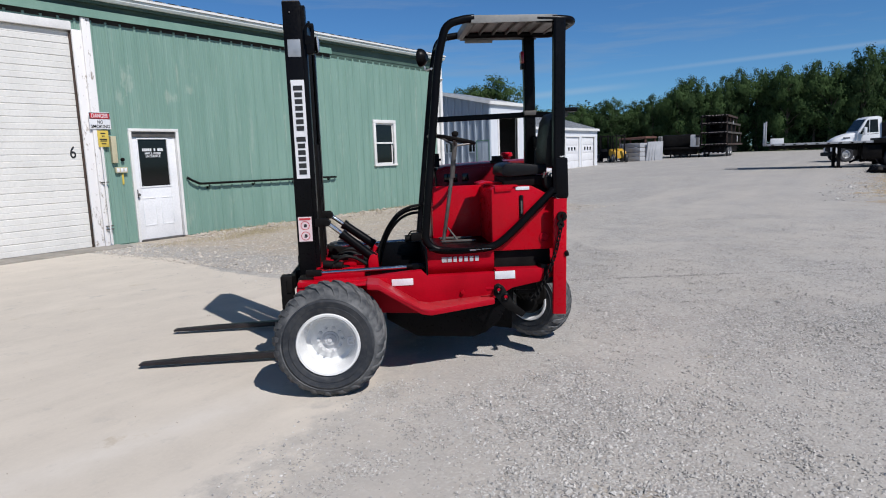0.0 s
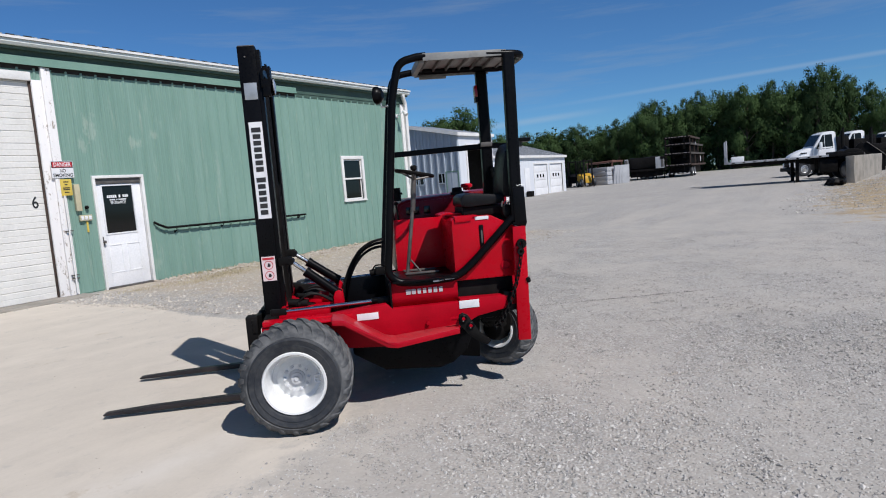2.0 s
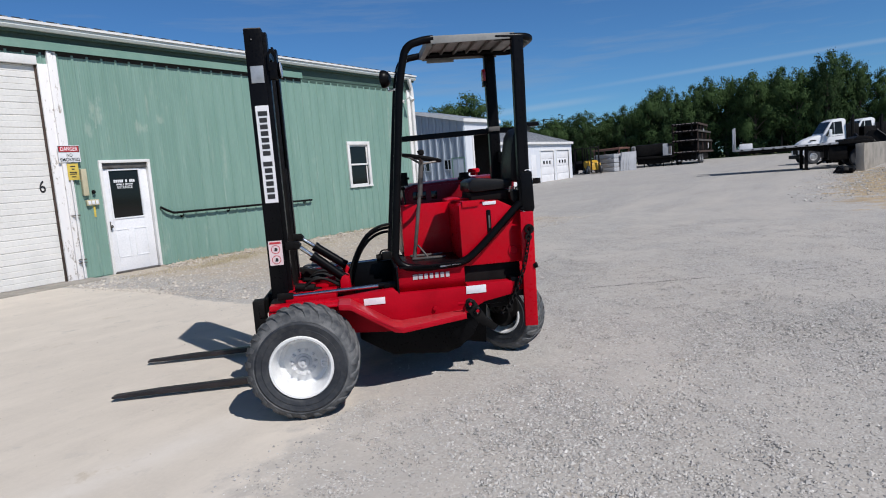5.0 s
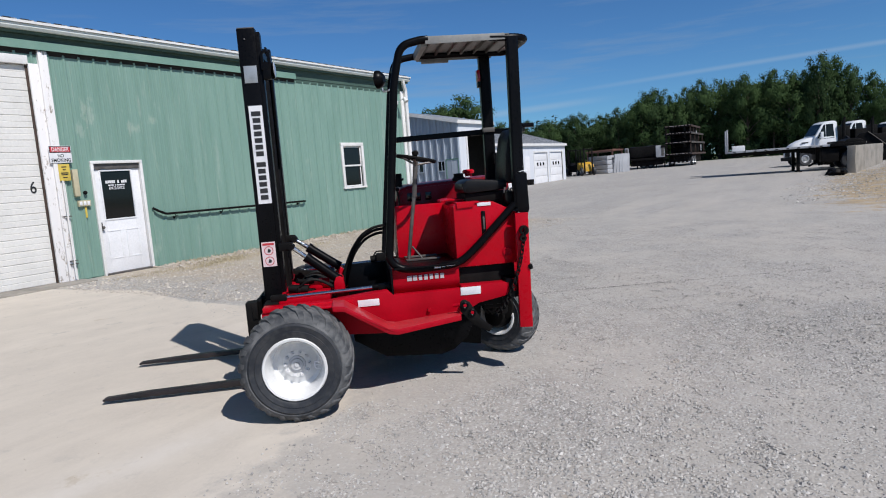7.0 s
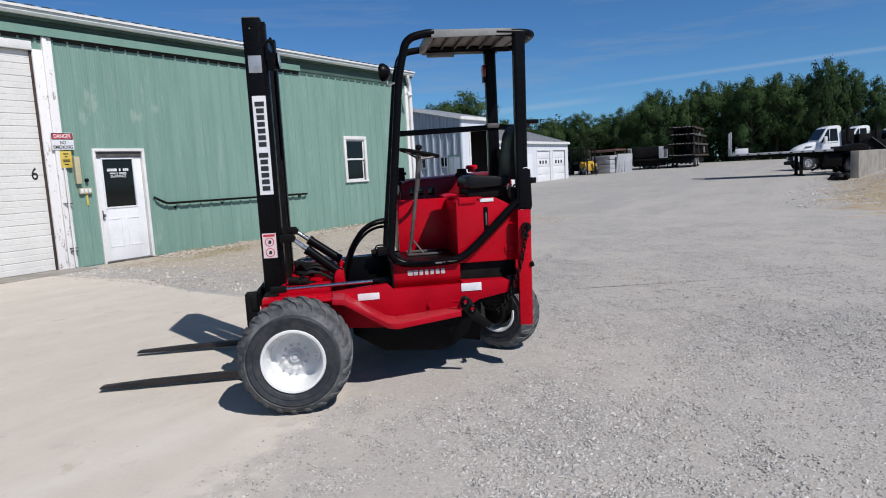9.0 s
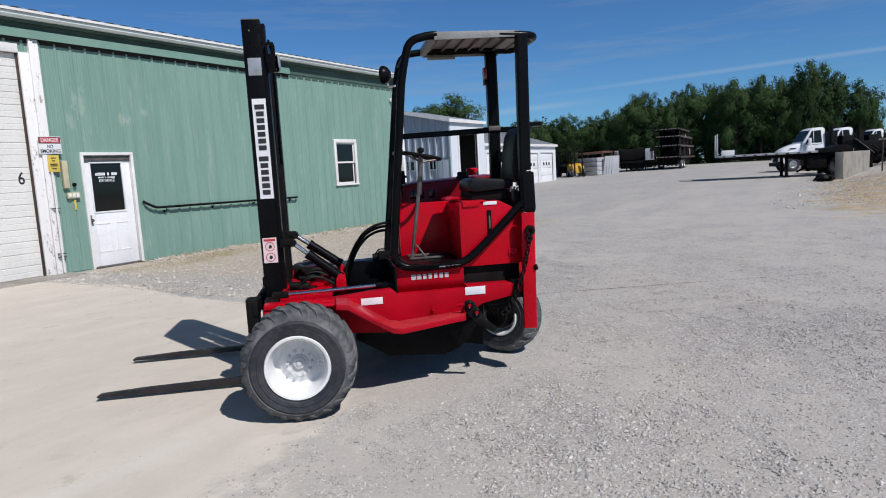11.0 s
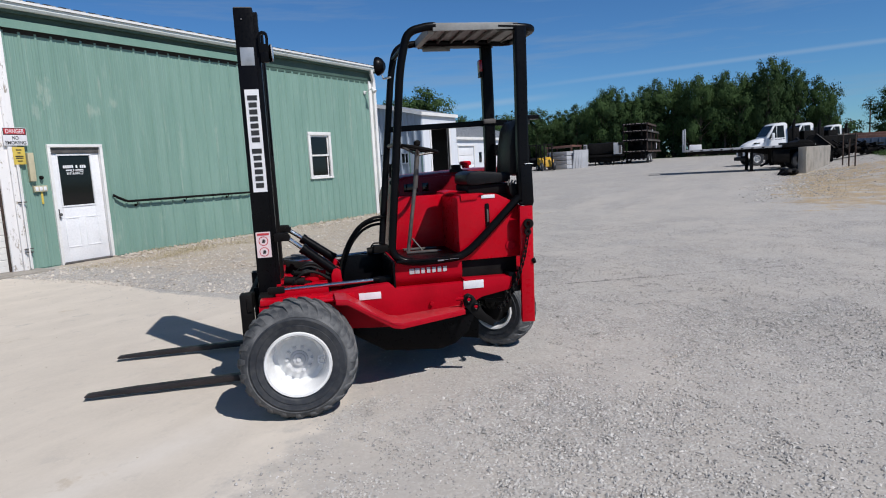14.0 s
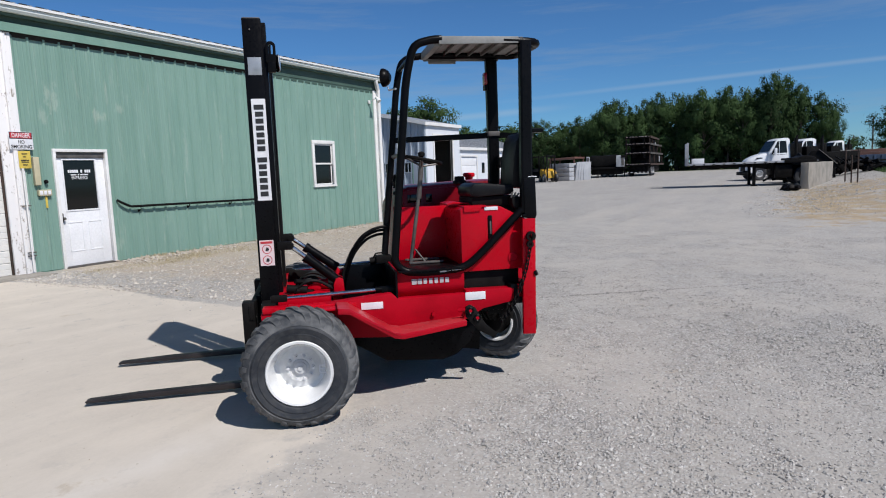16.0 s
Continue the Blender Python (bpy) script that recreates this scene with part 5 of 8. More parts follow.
box(bm, 1.525, 1.62, 0.90, 1.0, 1.765, 1.80, 0.004)
part("clamp", bm, GREY_METAL, fl)
bm = B()
box(bm, 1.66, 1.795, 0.44, 0.52, 1.755, 1.785, 0.008)
part("arm_stub", bm, BLACK, fl)
bm = B()
box(bm, 1.60, 1.69, 0.36, 0.44, 1.175, 1.19, 0.004)
part("post_foot", bm, BLACK, fl)
bm = B()
prism(bm, [(1.612, 1.44), (1.700, 1.44), (1.706, 1.18), (1.692, 1.148), (1.615, 1.165)], "y", 0.360, 0.44, 0.012)
part("post_gusset", bm, BLACK, fl)
bm = B()
tube(bm, [(1.645, 0.357, 1.447), (1.67, 0.355, 1.451), (1.705, 0.357, 1.446)], 0.0028, 6)
part("chafe_mark", bm, WHITE_STICKER, fl, "bare scuff on the post")
# canopy: folded sheet with ribs under it
bm = B()
box(bm, 1.05, 1.64, 0.385, 0.975, 2.396, 2.404)
box(bm, 1.60, 1.745, 0.405, 0.955, 2.384, 2.392)
canopy = part("canopy", bm, CANOPY_GREY, fl, "grey ribbed metal canopy sheet")
canopy.location.z = -0.010
bm = B()
prism(bm, [(1.055, 2.405), (1.605, 2.405), (1.605, 2.362), (1.055, 2.352)], "y", 0.376, 0.384, 0.003)
part("edge_flange", bm, CANOPY_GREY, canopy)
bm = B()
prism(bm, [(1.055, 2.405), (1.64, 2.405), (1.64, 2.345), (1.055, 2.345)], "y", 0.976, 0.984, 0.003)
part("edge_flange", bm, CANOPY_GREY, canopy)
rib = None
for i in range(7):
    u = 1.10 + i * 0.098
    if rib is None:
        bm = B()
        prism(bm, [(-0.009, 2.396), (0.009, 2.396), (0.007, 2.374), (-0.007, 2.374)], "y", 0.39, 0.97, 0.002)
        rib = part("rib", bm, GREY_METAL, canopy)
        rib.location = (u, 0, 0)
    else:
        again(rib, canopy, (u, 0, 0))
bm = B()
box(bm, 1.03, 1.07, 0.42, 0.93, 2.345, 2.40, 0.004)
box(bm, 1.09, 1.30, 0.955, 0.975, 2.325, 2.345, 0.003)
part("front_flange", bm, CANOPY_GREY, canopy)
# tail lamp on the far post
bm = B()
box(bm, 1.505, 1.53, 0.90, 0.96, 2.15, 2.24, 0.008)
part("tail_lamp", bm, RED_LENS, fl, "small red lamp on the post")
bm = B()
box(bm, 1.508, 1.532, 0.90, 0.96, 2.11, 2.15, 0.004)
part("lamp_bracket", bm, BLACK, fl)
# work lamp at the front of the cab
wl_ = new("work_lamp")
wl_.parent = fl
wl_.matrix_local = pose(0.768, 1.0, 2.222, 0, 0, -28) @ Matrix.Diagonal((0.70, 0.95, 0.95, 1))
tagged(wl_, "round black work lamp")
bm = B()
lathe(bm, [(0, 0.0), (0.030, 0.004), (0.056, 0.030), (0.070, 0.062), (0.072, 0.088), (0.066, 0.092)], 28, pose(0.055, 0, 0, 0, -90))
part("lamp_shell", bm, BLACK, wl_)
bm = B()
lathe(bm, [(0.068, 0.085), (0.05, 0.092), (0.0, 0.096)], 28, pose(0.055, 0, 0, 0, -90))
part("lens", bm, LAMP_GLASS, wl_)
bm = B()
tube(bm, bent([(0.02, 0, -0.07), (0.03, 0, -0.10), (0.14, -0.06, -0.10)], 0.02), 0.008, 8)
part("lamp_arm", bm, ALUMINIUM, wl_, "bare steel lamp bracket")

# seat and controls
bm = B()
prism(bm, [(1.258, 1.345), (1.264, 1.392), (1.295, 1.415), (1.36, 1.417), (1.47, 1.404), (1.59, 1.392), (1.59, 1.33), (1.31, 1.315), (1.268, 1.322)], "y", 0.50, 0.88, 0.024)
part("seat_cushion", bm, VINYL, fl, "black vinyl seat cushion")
bm = B()
prism(bm, [(1.572, 1.38), (1.588, 1.57), (1.612, 1.70), (1.645, 1.762), (1.70, 1.765), (1.715, 1.60), (1.66, 1.36)], "y", 0.50, 0.82, 0.028)
part("backrest", bm, VINYL, fl, "black vinyl backrest")
bm = B()
prism(bm, [(1.585, 1.52), (1.585, 1.60), (1.66, 1.60), (1.66, 1.52)], "y", 0.80, 0.94, 0.012)
part("backrest_strut", bm, BLACK_DULL, fl)
bm = B()
box(bm, 1.28, 1.63, 0.53, 0.92, 1.25, 1.318, 0.01)
# black block added for the shadowed space between tank and post
box(bm, 1.46, 1.66, 0.56, 0.96, 1.12, 1.252, 0.008)
part("seat_base", bm, BLACK_DULL, fl)
bm = B()
prism(bm, [(1.545, 1.300), (1.570, 1.318), (1.612, 1.312), (1.668, 1.262), (1.660, 1.210), (1.590, 1.205), (1.552, 1.250)], "y", 0.43, 0.52, 0.014)
pod = part("lever_pod", bm, BLACK_DULL, fl, "dark grey control pod")
# grey pieces shaped to stand for glints seen on a coil
bm = B()
for a in (0.0, 0.022, 0.044):
    tube(bm, [(1.545 + a, 0.44, 1.306 + 0.1 * a), (1.552 + a, 0.44, 1.336 - 0.15 * a), (1.560 + a, 0.45, 1.341 - 0.2 * a)], 0.007, 8)
part("switch", bm, GREY_METAL, pod, "grey bent pieces standing in for glints on the pod")
bm = B()
tube(bm, [(0.855, 0.72, 0.86), (0.932, 0.71, 1.34)], 0.014, 12)
tube(bm, [(0.932, 0.71, 1.32), (0.960, 0.70, 1.58)], 0.018, 12)
part("steering_column", bm, GREY_METAL, fl, "worn bare-metal steering column")
bm = B()
circle = [(0.965 + 0.135 * math.cos(a) * 0.995, 0.70 + 0.135 * math.sin(a), 1.595 - 0.03 * math.cos(a)) for a in [2 * math.pi * i / 28 for i in range(29)]]
tube(bm, circle, 0.013, 8)
sw = part("steering_wheel", bm, BLACK_DULL, fl, "dark grey steering wheel")
for a in (0.3, 2.4, 4.5):
    bm = B()
    tube(bm, [(0.961, 0.70, 1.55), (0.965 + 0.13 * math.cos(a), 0.70 + 0.13 * math.sin(a), 1.593 - 0.03 * math.cos(a))], 0.008, 6)
    part("spoke", bm, GREY_METAL, sw)
bm = B()
lathe(bm, [(0, 0), (0.012, 0), (0.012, 0.03), (0.024, 0.04), (0.026, 0.06), (0.014, 0.07), (0, 0.072)], 16, pose(0.962, 0.70, 1.585))
part("spinner_knob", bm, BLACK_DULL, sw)
bm = B()
box(bm, 0.83, 1.08, 0.62, 0.66, 0.855, 0.868, 0.003)
box(bm, 0.83, 1.08, 0.80, 0.84, 0.855, 0.868, 0.003)
tube(bm, [(0.95, 0.66, 0.865), (0.885, 0.69, 0.955)], 0.007, 6)
part("pedal_plate", bm, GREY_METAL, fl)
for i, (u, ln) in enumerate(((0.80, 0.10), (0.835, 0.12))):
    bm = B()
    tube(bm, [(u, 0.93, 1.25), (u - 0.01, 0.92, 1.25 + ln)], 0.008, 8)
    lathe(bm, [(0, 0), (0.014, 0.005), (0.018, 0.02), (0.012, 0.034), (0, 0.036)], 12, pose(u - 0.01, 0.92, 1.24 + ln))
    part("lever", bm, BLACK, fl)

# ---- mast ----
mast = new("mast")
mast.parent = fl
tagged(mast, "tall black lifting mast")


def channel(bm, u0, u1, y0, y1, z0, z1, t=0.018):
    """A U section that opens towards the mast's middle."""
    near_side = y0 < MID
    web = (y0, y0 + t) if near_side else (y1 - t, y1)
    box(bm, u0, u1, web[0], web[1], z0, z1, 0.003)
    lo, hi = (y0 + t, y1) if near_side else (y0, y1 - t)
    box(bm, u0, u0 + t, lo, hi, z0, z1, 0.003)
    box(bm, u1 - t, u1, lo, hi, z0, z1, 0.003)


for y0, y1 in ((0.80, 0.885), (1.455, 1.54)):
    bm = B()
    channel(bm, -0.226, -0.100, y0, y1, 0.30, 2.595)
    part("outer_channel", bm, BLACK, mast)
    bm = B()
    channel(bm, -0.165, -0.072, y0 + (0.022 if y0 < MID else -0.022), y1 + (0.022 if y0 < MID else -0.022), 0.34, 2.572)
    part("inner_channel", bm, BLACK, mast)
    bm = B()
    s_ = 1 if y0 < MID else -1
    c0 = y0 if y0 < MID else y1
    lathe(bm, [(0, 0), (0.006, 0), (0.006, 0.006), (0, 0.006)], 8, pose(-0.175, c0 - 0.001, 2.52, 90))
    part("bolt", bm, GREY_METAL, mast)
for x0_, x1_, z0, z1 in ((-0.228, -0.20, 2.545, 2.60), (-0.228, -0.17, 2.36, 2.42), (-0.228, -0.17, 0.78, 0.84), (-0.228, -0.17, 0.45, 0.60), (-0.16, -0.09, 2.44, 2.50), (-0.085, 0.0, 0.50, 0.66)):
    bm = B()
    box(bm, x0_, x1_, 0.885, 1.455, z0, z1, 0.005)
    part("mast_crossbar", bm, BLACK, mast)
bm = B()
box(bm, -0.222, -0.105, 0.803, 0.882, 2.592, 2.602, 0.003)
part("mast_cap", bm, GREY_METAL, mast)
bm = B()
rod(bm, (-0.10, 1.08, 0.5), (-0.10, 1.08, 1.60), 0.042, 18)
rod(bm, (-0.10, 1.08, 1.60), (-0.10, 1.08, 2.36), 0.026, 16)
rod(bm, (-0.10, 1.17, 0.5), (-0.10, 1.17, 1.60), 0.042, 18)
rod(bm, (-0.10, 1.17, 1.60), (-0.10, 1.17, 2.36), 0.026, 16)
part("lift_ram", bm, BLACK_DULL, mast)
bm = B()
for y in (0.94, 1.40):
    box(bm, -0.175, -0.155, y, y + 0.03, 0.4, 2.36)
part("lift_chain", bm, BLACK_DULL, mast)
# unseen flanges and hoses added to block light, leaving slits in the mast's shadow
for y0, y1, z0, z1 in ((0.886, 1.032, 0.60, 2.02), (1.352, 1.454, 0.60, 2.02)):
    bm = B()
    box(bm, -0.150, -0.128, y0, y1, z0, z1, 0.004)
    part("shadow_flange", bm, BLACK_DULL, mast)
bm = B()
for k in range(4):
    tube(bm, bent([(-0.118, 1.112 + 0.045 * k, 0.62), (-0.122, 1.116 + 0.043 * k, 1.3), (-0.12, 1.114 + 0.044 * k, 2.02)], 0.1), 0.026, 10)
part("mast_hoses", bm, RUBBER_HOSE, mast, "bundle of black hoses up the middle of the mast")
# unseen plates that close the rest of that shadow
for y0, y1, z0, z1 in ((1.033, 1.351, 0.62, 0.95), (1.033, 1.10, 0.95, 1.13), (1.30, 1.351, 1.87, 2.02), (0.886, 1.454, 2.021, 2.235), (0.886, 1.000, 2.235, 2.275), (1.06, 1.10, 2.235, 2.275), (1.13, 1.26, 2.235, 2.275), (1.31, 1.454, 2.235, 2.275), (0.886, 1.454, 2.275, 2.592)):
    bm = B()
    box(bm, -0.166, -0.152, y0, y1, z0, z1, 0.002)
    part("shadow_plate", bm, BLACK_DULL, mast)
bm = B()
box(bm, -0.206, -0.194, 0.886, 1.454, 2.421, 2.590, 0.002)
part("shadow_plate", bm, BLACK_DULL, mast)
# lifting eye, lamp and bracket near the mast's top
bm = B()
arc = [(-0.046 + 0.034 * math.cos(v), 2.410 + 0.034 * math.sin(v)) for v in [math.pi * k / 10 for k in range(11)]]
hole = [(-0.046 + 0.015 * math.cos(v), 2.408 + 0.015 * math.sin(v)) for v in [math.pi * (1 - k / 10) for k in range(11)]]
prism(bm, [(-0.012, 2.33)] + arc + [(-0.080, 2.33), (-0.061, 2.355)] + hole + [(-0.031, 2.355), (-0.028, 2.33)], "y", 0.80, 0.82, 0.002)
box(bm, -0.080, -0.012, 0.80, 0.82, 2.30, 2.358, 0.003)
box(bm, -0.072, -0.016, 0.80, 0.85, 2.235, 2.31, 0.006)
rod(bm, (-0.04, 0.84, 2.28), (-0.01, 0.86, 2.33), 0.014, 10)
part("lifting_eye", bm, BLACK, mast)
bm = B()
lathe(bm, [(0, 0.012), (0.034, 0.016), (0.056, 0.034), (0.060, 0.042), (0.056, 0.044)], 24, pose(-0.040, 0.86, 2.305, 0, 88, 0))
tube(bm, bent([(-0.03, 0.84, 2.25), (0.0, 0.86, 2.25), (0.0, 0.87, 2.29)], 0.02), 0.008, 8)
mlamp = part("mast_lamp", bm, BLACK, mast, "small round lamp on the mast")
bm = B()
lathe(bm, [(0.058, 0.038), (0.057, 0.048), (0.036, 0.053), (0, 0.055)], 24, pose(-0.040, 0.86, 2.305, 0, 88, 0))
part("lens", bm, PALE_LENS, mlamp, "clear pale lens")
# stickers
bm = B()
box(bm, -0.203, -0.112, 0.797, 0.800, 2.215, 2.335, 0.001)
part("data_plate", bm, GREY_PLATE, mast, "pale grey data plate")
bm = B()
box(bm, -0.199, -0.104, 0.7965, 0.7995, 1.352, 2.055)
lab = part("vertical_label", bm, WHITE_STICKER, mast, "white vertical label with black blocks")
z = 2.015
for i in range(14):
    if i != 7:
        bm = B()
        wid = 0.027 if i not in (0, 8) else 0.033
        h_ = 0.034
        box(bm, -0.1515 - wid, -0.1515 + wid, 0.7945, 0.797, z - h_, z)
        part("letter_block", bm, STICKER_BLACK, lab)
    z -= 0.0475 if i != 7 else 0.030
bm = B()
box(bm, -0.212, -0.114, 0.7965, 0.7995, 0.888, 1.070)
st = part("warning_sticker", bm, PINK_STICKER, mast, "white and red warning sticker with two ring symbols")
bm = B()
box(bm, -0.204, -0.122, 0.7945, 0.797, 1.046, 1.062)
part("header_bar", bm, STICKER_RED, st)
for z in (1.006, 0.929):
    bm = B()
    lathe(bm, [(0.028, 0), (0.033, 0), (0.033, 0.002), (0.028, 0.002)], 28, pose(-0.163, 0.797, z, 90), closed=True)
    part("ring", bm, STICKER_RED, st)
    bm = B()
    prism(bm, [(-0.174, z - 0.012), (-0.154, z - 0.014), (-0.148, z), (-0.154, z + 0.011), (-0.167, z + 0.014), (-0.170, z + 0.003)], "y", 0.7945, 0.797)
    part("symbol", bm, STICKER_BLACK, st)
# carriage and forks
bm = B()
for z0, z1 in ((0.54, 0.64), (0.26, 0.36)):
    box(bm, -0.30, -0.262, 0.62, 1.82, z0, z1, 0.006)
for y in (0.66, 1.68):
    box(bm, -0.345, -0.262, y - 0.03, y + 0.09, 0.24, 0.66, 0.008)
for y in (0.90, 1.42):
    box(bm, -0.27, -0.16, y, y + 0.03, 0.24, 0.66, 0.006)
part("carriage", bm, BLACK_DULL, mast, "black fork carriage")
for y0, reach in ((0.741, -0.038), (1.690, 0.005)):
    bm = B()
    prof = [(-0.305, 0.62), (-0.345, 0.62), (-0.352, 0.12), (-0.375, 0.070), (-1.10, 0.060), (-1.445 - reach, 0.046), (-1.465 - reach, 0.040), (-1.468 - reach, 0.032), (-1.458 - reach, 0.027), (-1.15, 0.025), (-0.36, 0.026), (-0.318, 0.045), (-0.305, 0.09)]
    prism(bm, prof, "y", y0 + 0.004, y0 + 0.074, 0.006)
    part("fork", bm, FORK_STEEL, mast, "dark worn steel fork")
# lower mast: rollers, hoses and the red bosses behind it
bm = B()
for y, z in ((0.70, 0.66), (0.74, 0.72)):
    rod(bm, (-0.04, y, z), (0.10, y - 0.02, z - 0.015), 0.030, 14)
    rod(bm, (0.02, y, z + 0.05), (0.14, y + 0.08, z + 0.02), 0.018, 10)
box(bm, -0.22, -0.02, 0.62, 0.80, 0.56, 0.64, 0.01)
part("mast_foot", bm, BLACK_DULL, mast)
bm = B()
rod(bm, (0.12, 0.86, 0.72), (0.235, 0.86, 0.715), 0.045, 18)
rod(bm, (0.235, 0.86, 0.715), (0.25, 0.86, 0.714), 0.052, 18)
part("red_boss", bm, RED, fl)
bm = B()
box(bm, -0.10, 0.26, 0.55, 1.8, 0.62, 0.685, 0.01)
box(bm, 0.10, 0.20, 0.80, 0.92, 0.685, 0.76, 0.012)
part("slide_beam", bm, RED, fl)
bm = B()
prism(bm, [(-0.06, 0.66), (0.22, 0.70), (0.24, 0.74), (-0.04, 0.78)], "y", 1.30, 1.36, 0.005)
part("slide_frame", bm, BLACK_DULL, fl)
random.seed(5)
for i in range(7):
    y = 0.72 + 0.06 * i
    bm = B()
    tube(bm, bent([(-0.02, y, 0.62), (0.05, y - 0.02, 0.74 + 0.02 * random.random()), (0.16, y, 0.80 - 0.03 * random.random()), (0.28, y + 0.02, 0.70), (0.36, y + 0.05, 0.66)], 0.06), 0.0085, 8)
    part("hose", bm, RUBBER_HOSE, fl)

# tilt rams
for y, za, zb in ((0.80, 1.02, 0.735), (1.10, 1.05, 0.80)):
    a, b = Vector((0.0, y, za)), Vector((0.335, y, zb))
    ram = new("tilt_ram")
    ram.parent = fl
    bm = B()
    tube(bm, [a.lerp(b, 0.32), a.lerp(b, 0.98)], 0.034, 18)
    tube(bm, [a.lerp(b, 0.29), a.lerp(b, 0.36)], 0.038, 18)
    tube(bm, [a.lerp(b, 0.93), a.lerp(b, 0.99)], 0.037, 18)
    part("barrel", bm, BLACK, ram)
    bm = B()
    tube(bm, [a.lerp(b, 0.05), a.lerp(b, 0.32)], 0.016, 14)
    part("piston_rod", bm, CHROME, ram)
    bm = B()
    box(bm, -0.09, 0.012, y - 0.026, y + 0.026, za - 0.026, za + 0.034, 0.010)
    rod(bm, (0.0, y - 0.045, za), (0.0, y + 0.045, za), 0.024, 16)
    part("clevis", bm, BLACK_DULL, ram)
bm = B()
prism(bm, [(0.288, 0.655), (0.288, 0.735), (0.303, 0.768), (0.332, 0.778), (0.358, 0.762), (0.366, 0.655)], "y", 0.72, 0.755, 0.006)
prism(bm, [(0.288, 0.655), (0.288, 0.735), (0.303, 0.768), (0.332, 0.778), (0.358, 0.762), (0.366, 0.655)], "y", 0.845, 0.88, 0.006)
part("ram_lug", bm, RED, fl)
bm = B()
prism(bm, [(0.29, 0.50), (0.29, 0.76), (0.33, 0.80), (0.37, 0.76), (0.37, 0.50)], "y", 1.14, 1.17, 0.006)
part("ram_lug", bm, RED, fl)
# slide rods
for y in (0.46, 1.80):
    sr = new("slide_ram")
    sr.parent = fl
    bm = B()
    rod(bm, (-0.05, y, 0.705), (0.60 if y < 1 else 0.72, y, 0.718 if y < 1 else 0.735), 0.013, 14)
    part("piston_rod", bm, CHROME, sr)
    bm = B()
    rod(bm, (0.56 if y < 1 else 0.70, y, 0.717 if y < 1 else 0.735), (0.72 if y < 1 else 0.90, y, 0.722 if y < 1 else 0.738), 0.020, 16)
    part("barrel", bm, BLACK, sr)
    bm = B()
    box(bm, -0.14, -0.03, y - 0.025, y + 0.025, 0.683, 0.727, 0.010)
    part("rod_end", bm, BLACK_DULL, sr)
# hoses from the deck up to the cab's far leg
for k in range(3):
    y = 0.90 + 0.030 * k
    q = (0.0, 0.55, 1.25)[k]
    bm = B()
    tube(bm, bent([(0.340 + 0.014 * k, y, 0.66), (0.372 + 0.016 * k, y, 0.80), (0.435 + 0.024 * q, y, 0.945 - 0.012 * q), (0.525 + 0.018 * q, y, 1.062 - 0.036 * q), (0.63, y, 1.110 - 0.046 * q), (0.73, y + 0.02, 1.116 - 0.050 * q)], 0.12, 6), 0.0105, 10)
    part("hose", bm, RUBBER_HOSE, fl)
bm = B()
box(bm, 0.62, 0.735, 0.90, 1.0, 0.838, 0.895, 0.01)
rod(bm, (0.575, 0.95, 0.855), (0.66, 0.95, 0.862), 0.026, 14)
tube(bm, bent([(0.60, 0.93, 0.88), (0.62, 0.92, 0.915), (0.68, 0.92, 0.915)], 0.015), 0.006, 6)
part("valve_block", bm, BLACK_DULL, fl)
# black block standing in for the dark recess below the rod end
bm = B()
box(bm, 0.60, 0.715, 0.44, 0.49, 0.68, 0.735, 0.008)
part("recess_block", bm, BLACK, fl)

# ---- other buildings of the yard ----


def simple_walls(name, label, x0, x1, y0, y1, z0, z1, t, material, openings=()):
    """Front wall at y0 with openings (a, b, lo, hi), and the three other walls."""
    bm = B()
    cuts = sorted({x0, x1, *[v for o in openings for v in o[:2]]})
    for a, b in zip(cuts, cuts[1:]):
        o = [q for q in openings if q[0] <= (a + b) / 2 <= q[1]]
        if not o:
            box(bm, a, b, y0, y0 + t, z0, z1)
        else:
            if o[0][2] > z0 + 0.01:
                box(bm, a, b, y0, y0 + t, z0, o[0][2])
            box(bm, a, b, y0, y0 + t, o[0][3], z1)
    box(bm, x0, x1, y1 - t, y1, z0, z1)
    box(bm, x0, x0 + t, y0 + t, y1 - t, z0, z1)
    box(bm, x1 - t, x1, y0 + t, y1 - t, z0, z1)
    return tagged(part(name, bm, material), label, "wall", kind="structure")


# grey gabled shop with a white front and an open bay
S0, S1, SY, SE = 23.55, 27.45, 6.0, 4.28
shop = simple_walls("wall_shop", "white metal front of a workshop with an open bay", S0, S1, SY, 14.0, 0.0, SE, 0.12, WHITE_WALL, [(24.40, 26.50, 0.1, 3.60)])
for i in range(18):
    y = SY + 0.02 + i * 0.4572
    top = SE + 0.20 * min(y - SY, 14.0 - y) if y < 14 else SE
    bm = B()
    y1 = min(y + 0.4572, 14.0)
    top1 = SE + 0.20 * min(y1 - SY, 14.0 - y1)
    prism(bm, [(y, 0.1), (y1, 0.1), (y1, top1), (y, top)], "x", S0 - 0.03, S0 - 0.002)
    prism(bm, [(y, 0.1), (y + 0.07, 0.1), (y + 0.07, top), (y, top)], "x", S0 - 0.10, S0 - 0.03)
    prism(bm, [(y + 0.23, 0.1), (y + 0.27, 0.1), (y + 0.27, top), (y + 0.23, top)], "x", S0 - 0.05, S0 - 0.03)
    part("siding_panel", bm, BLUEGREY, shop, "blue-grey ribbed sheet")
bm = B()
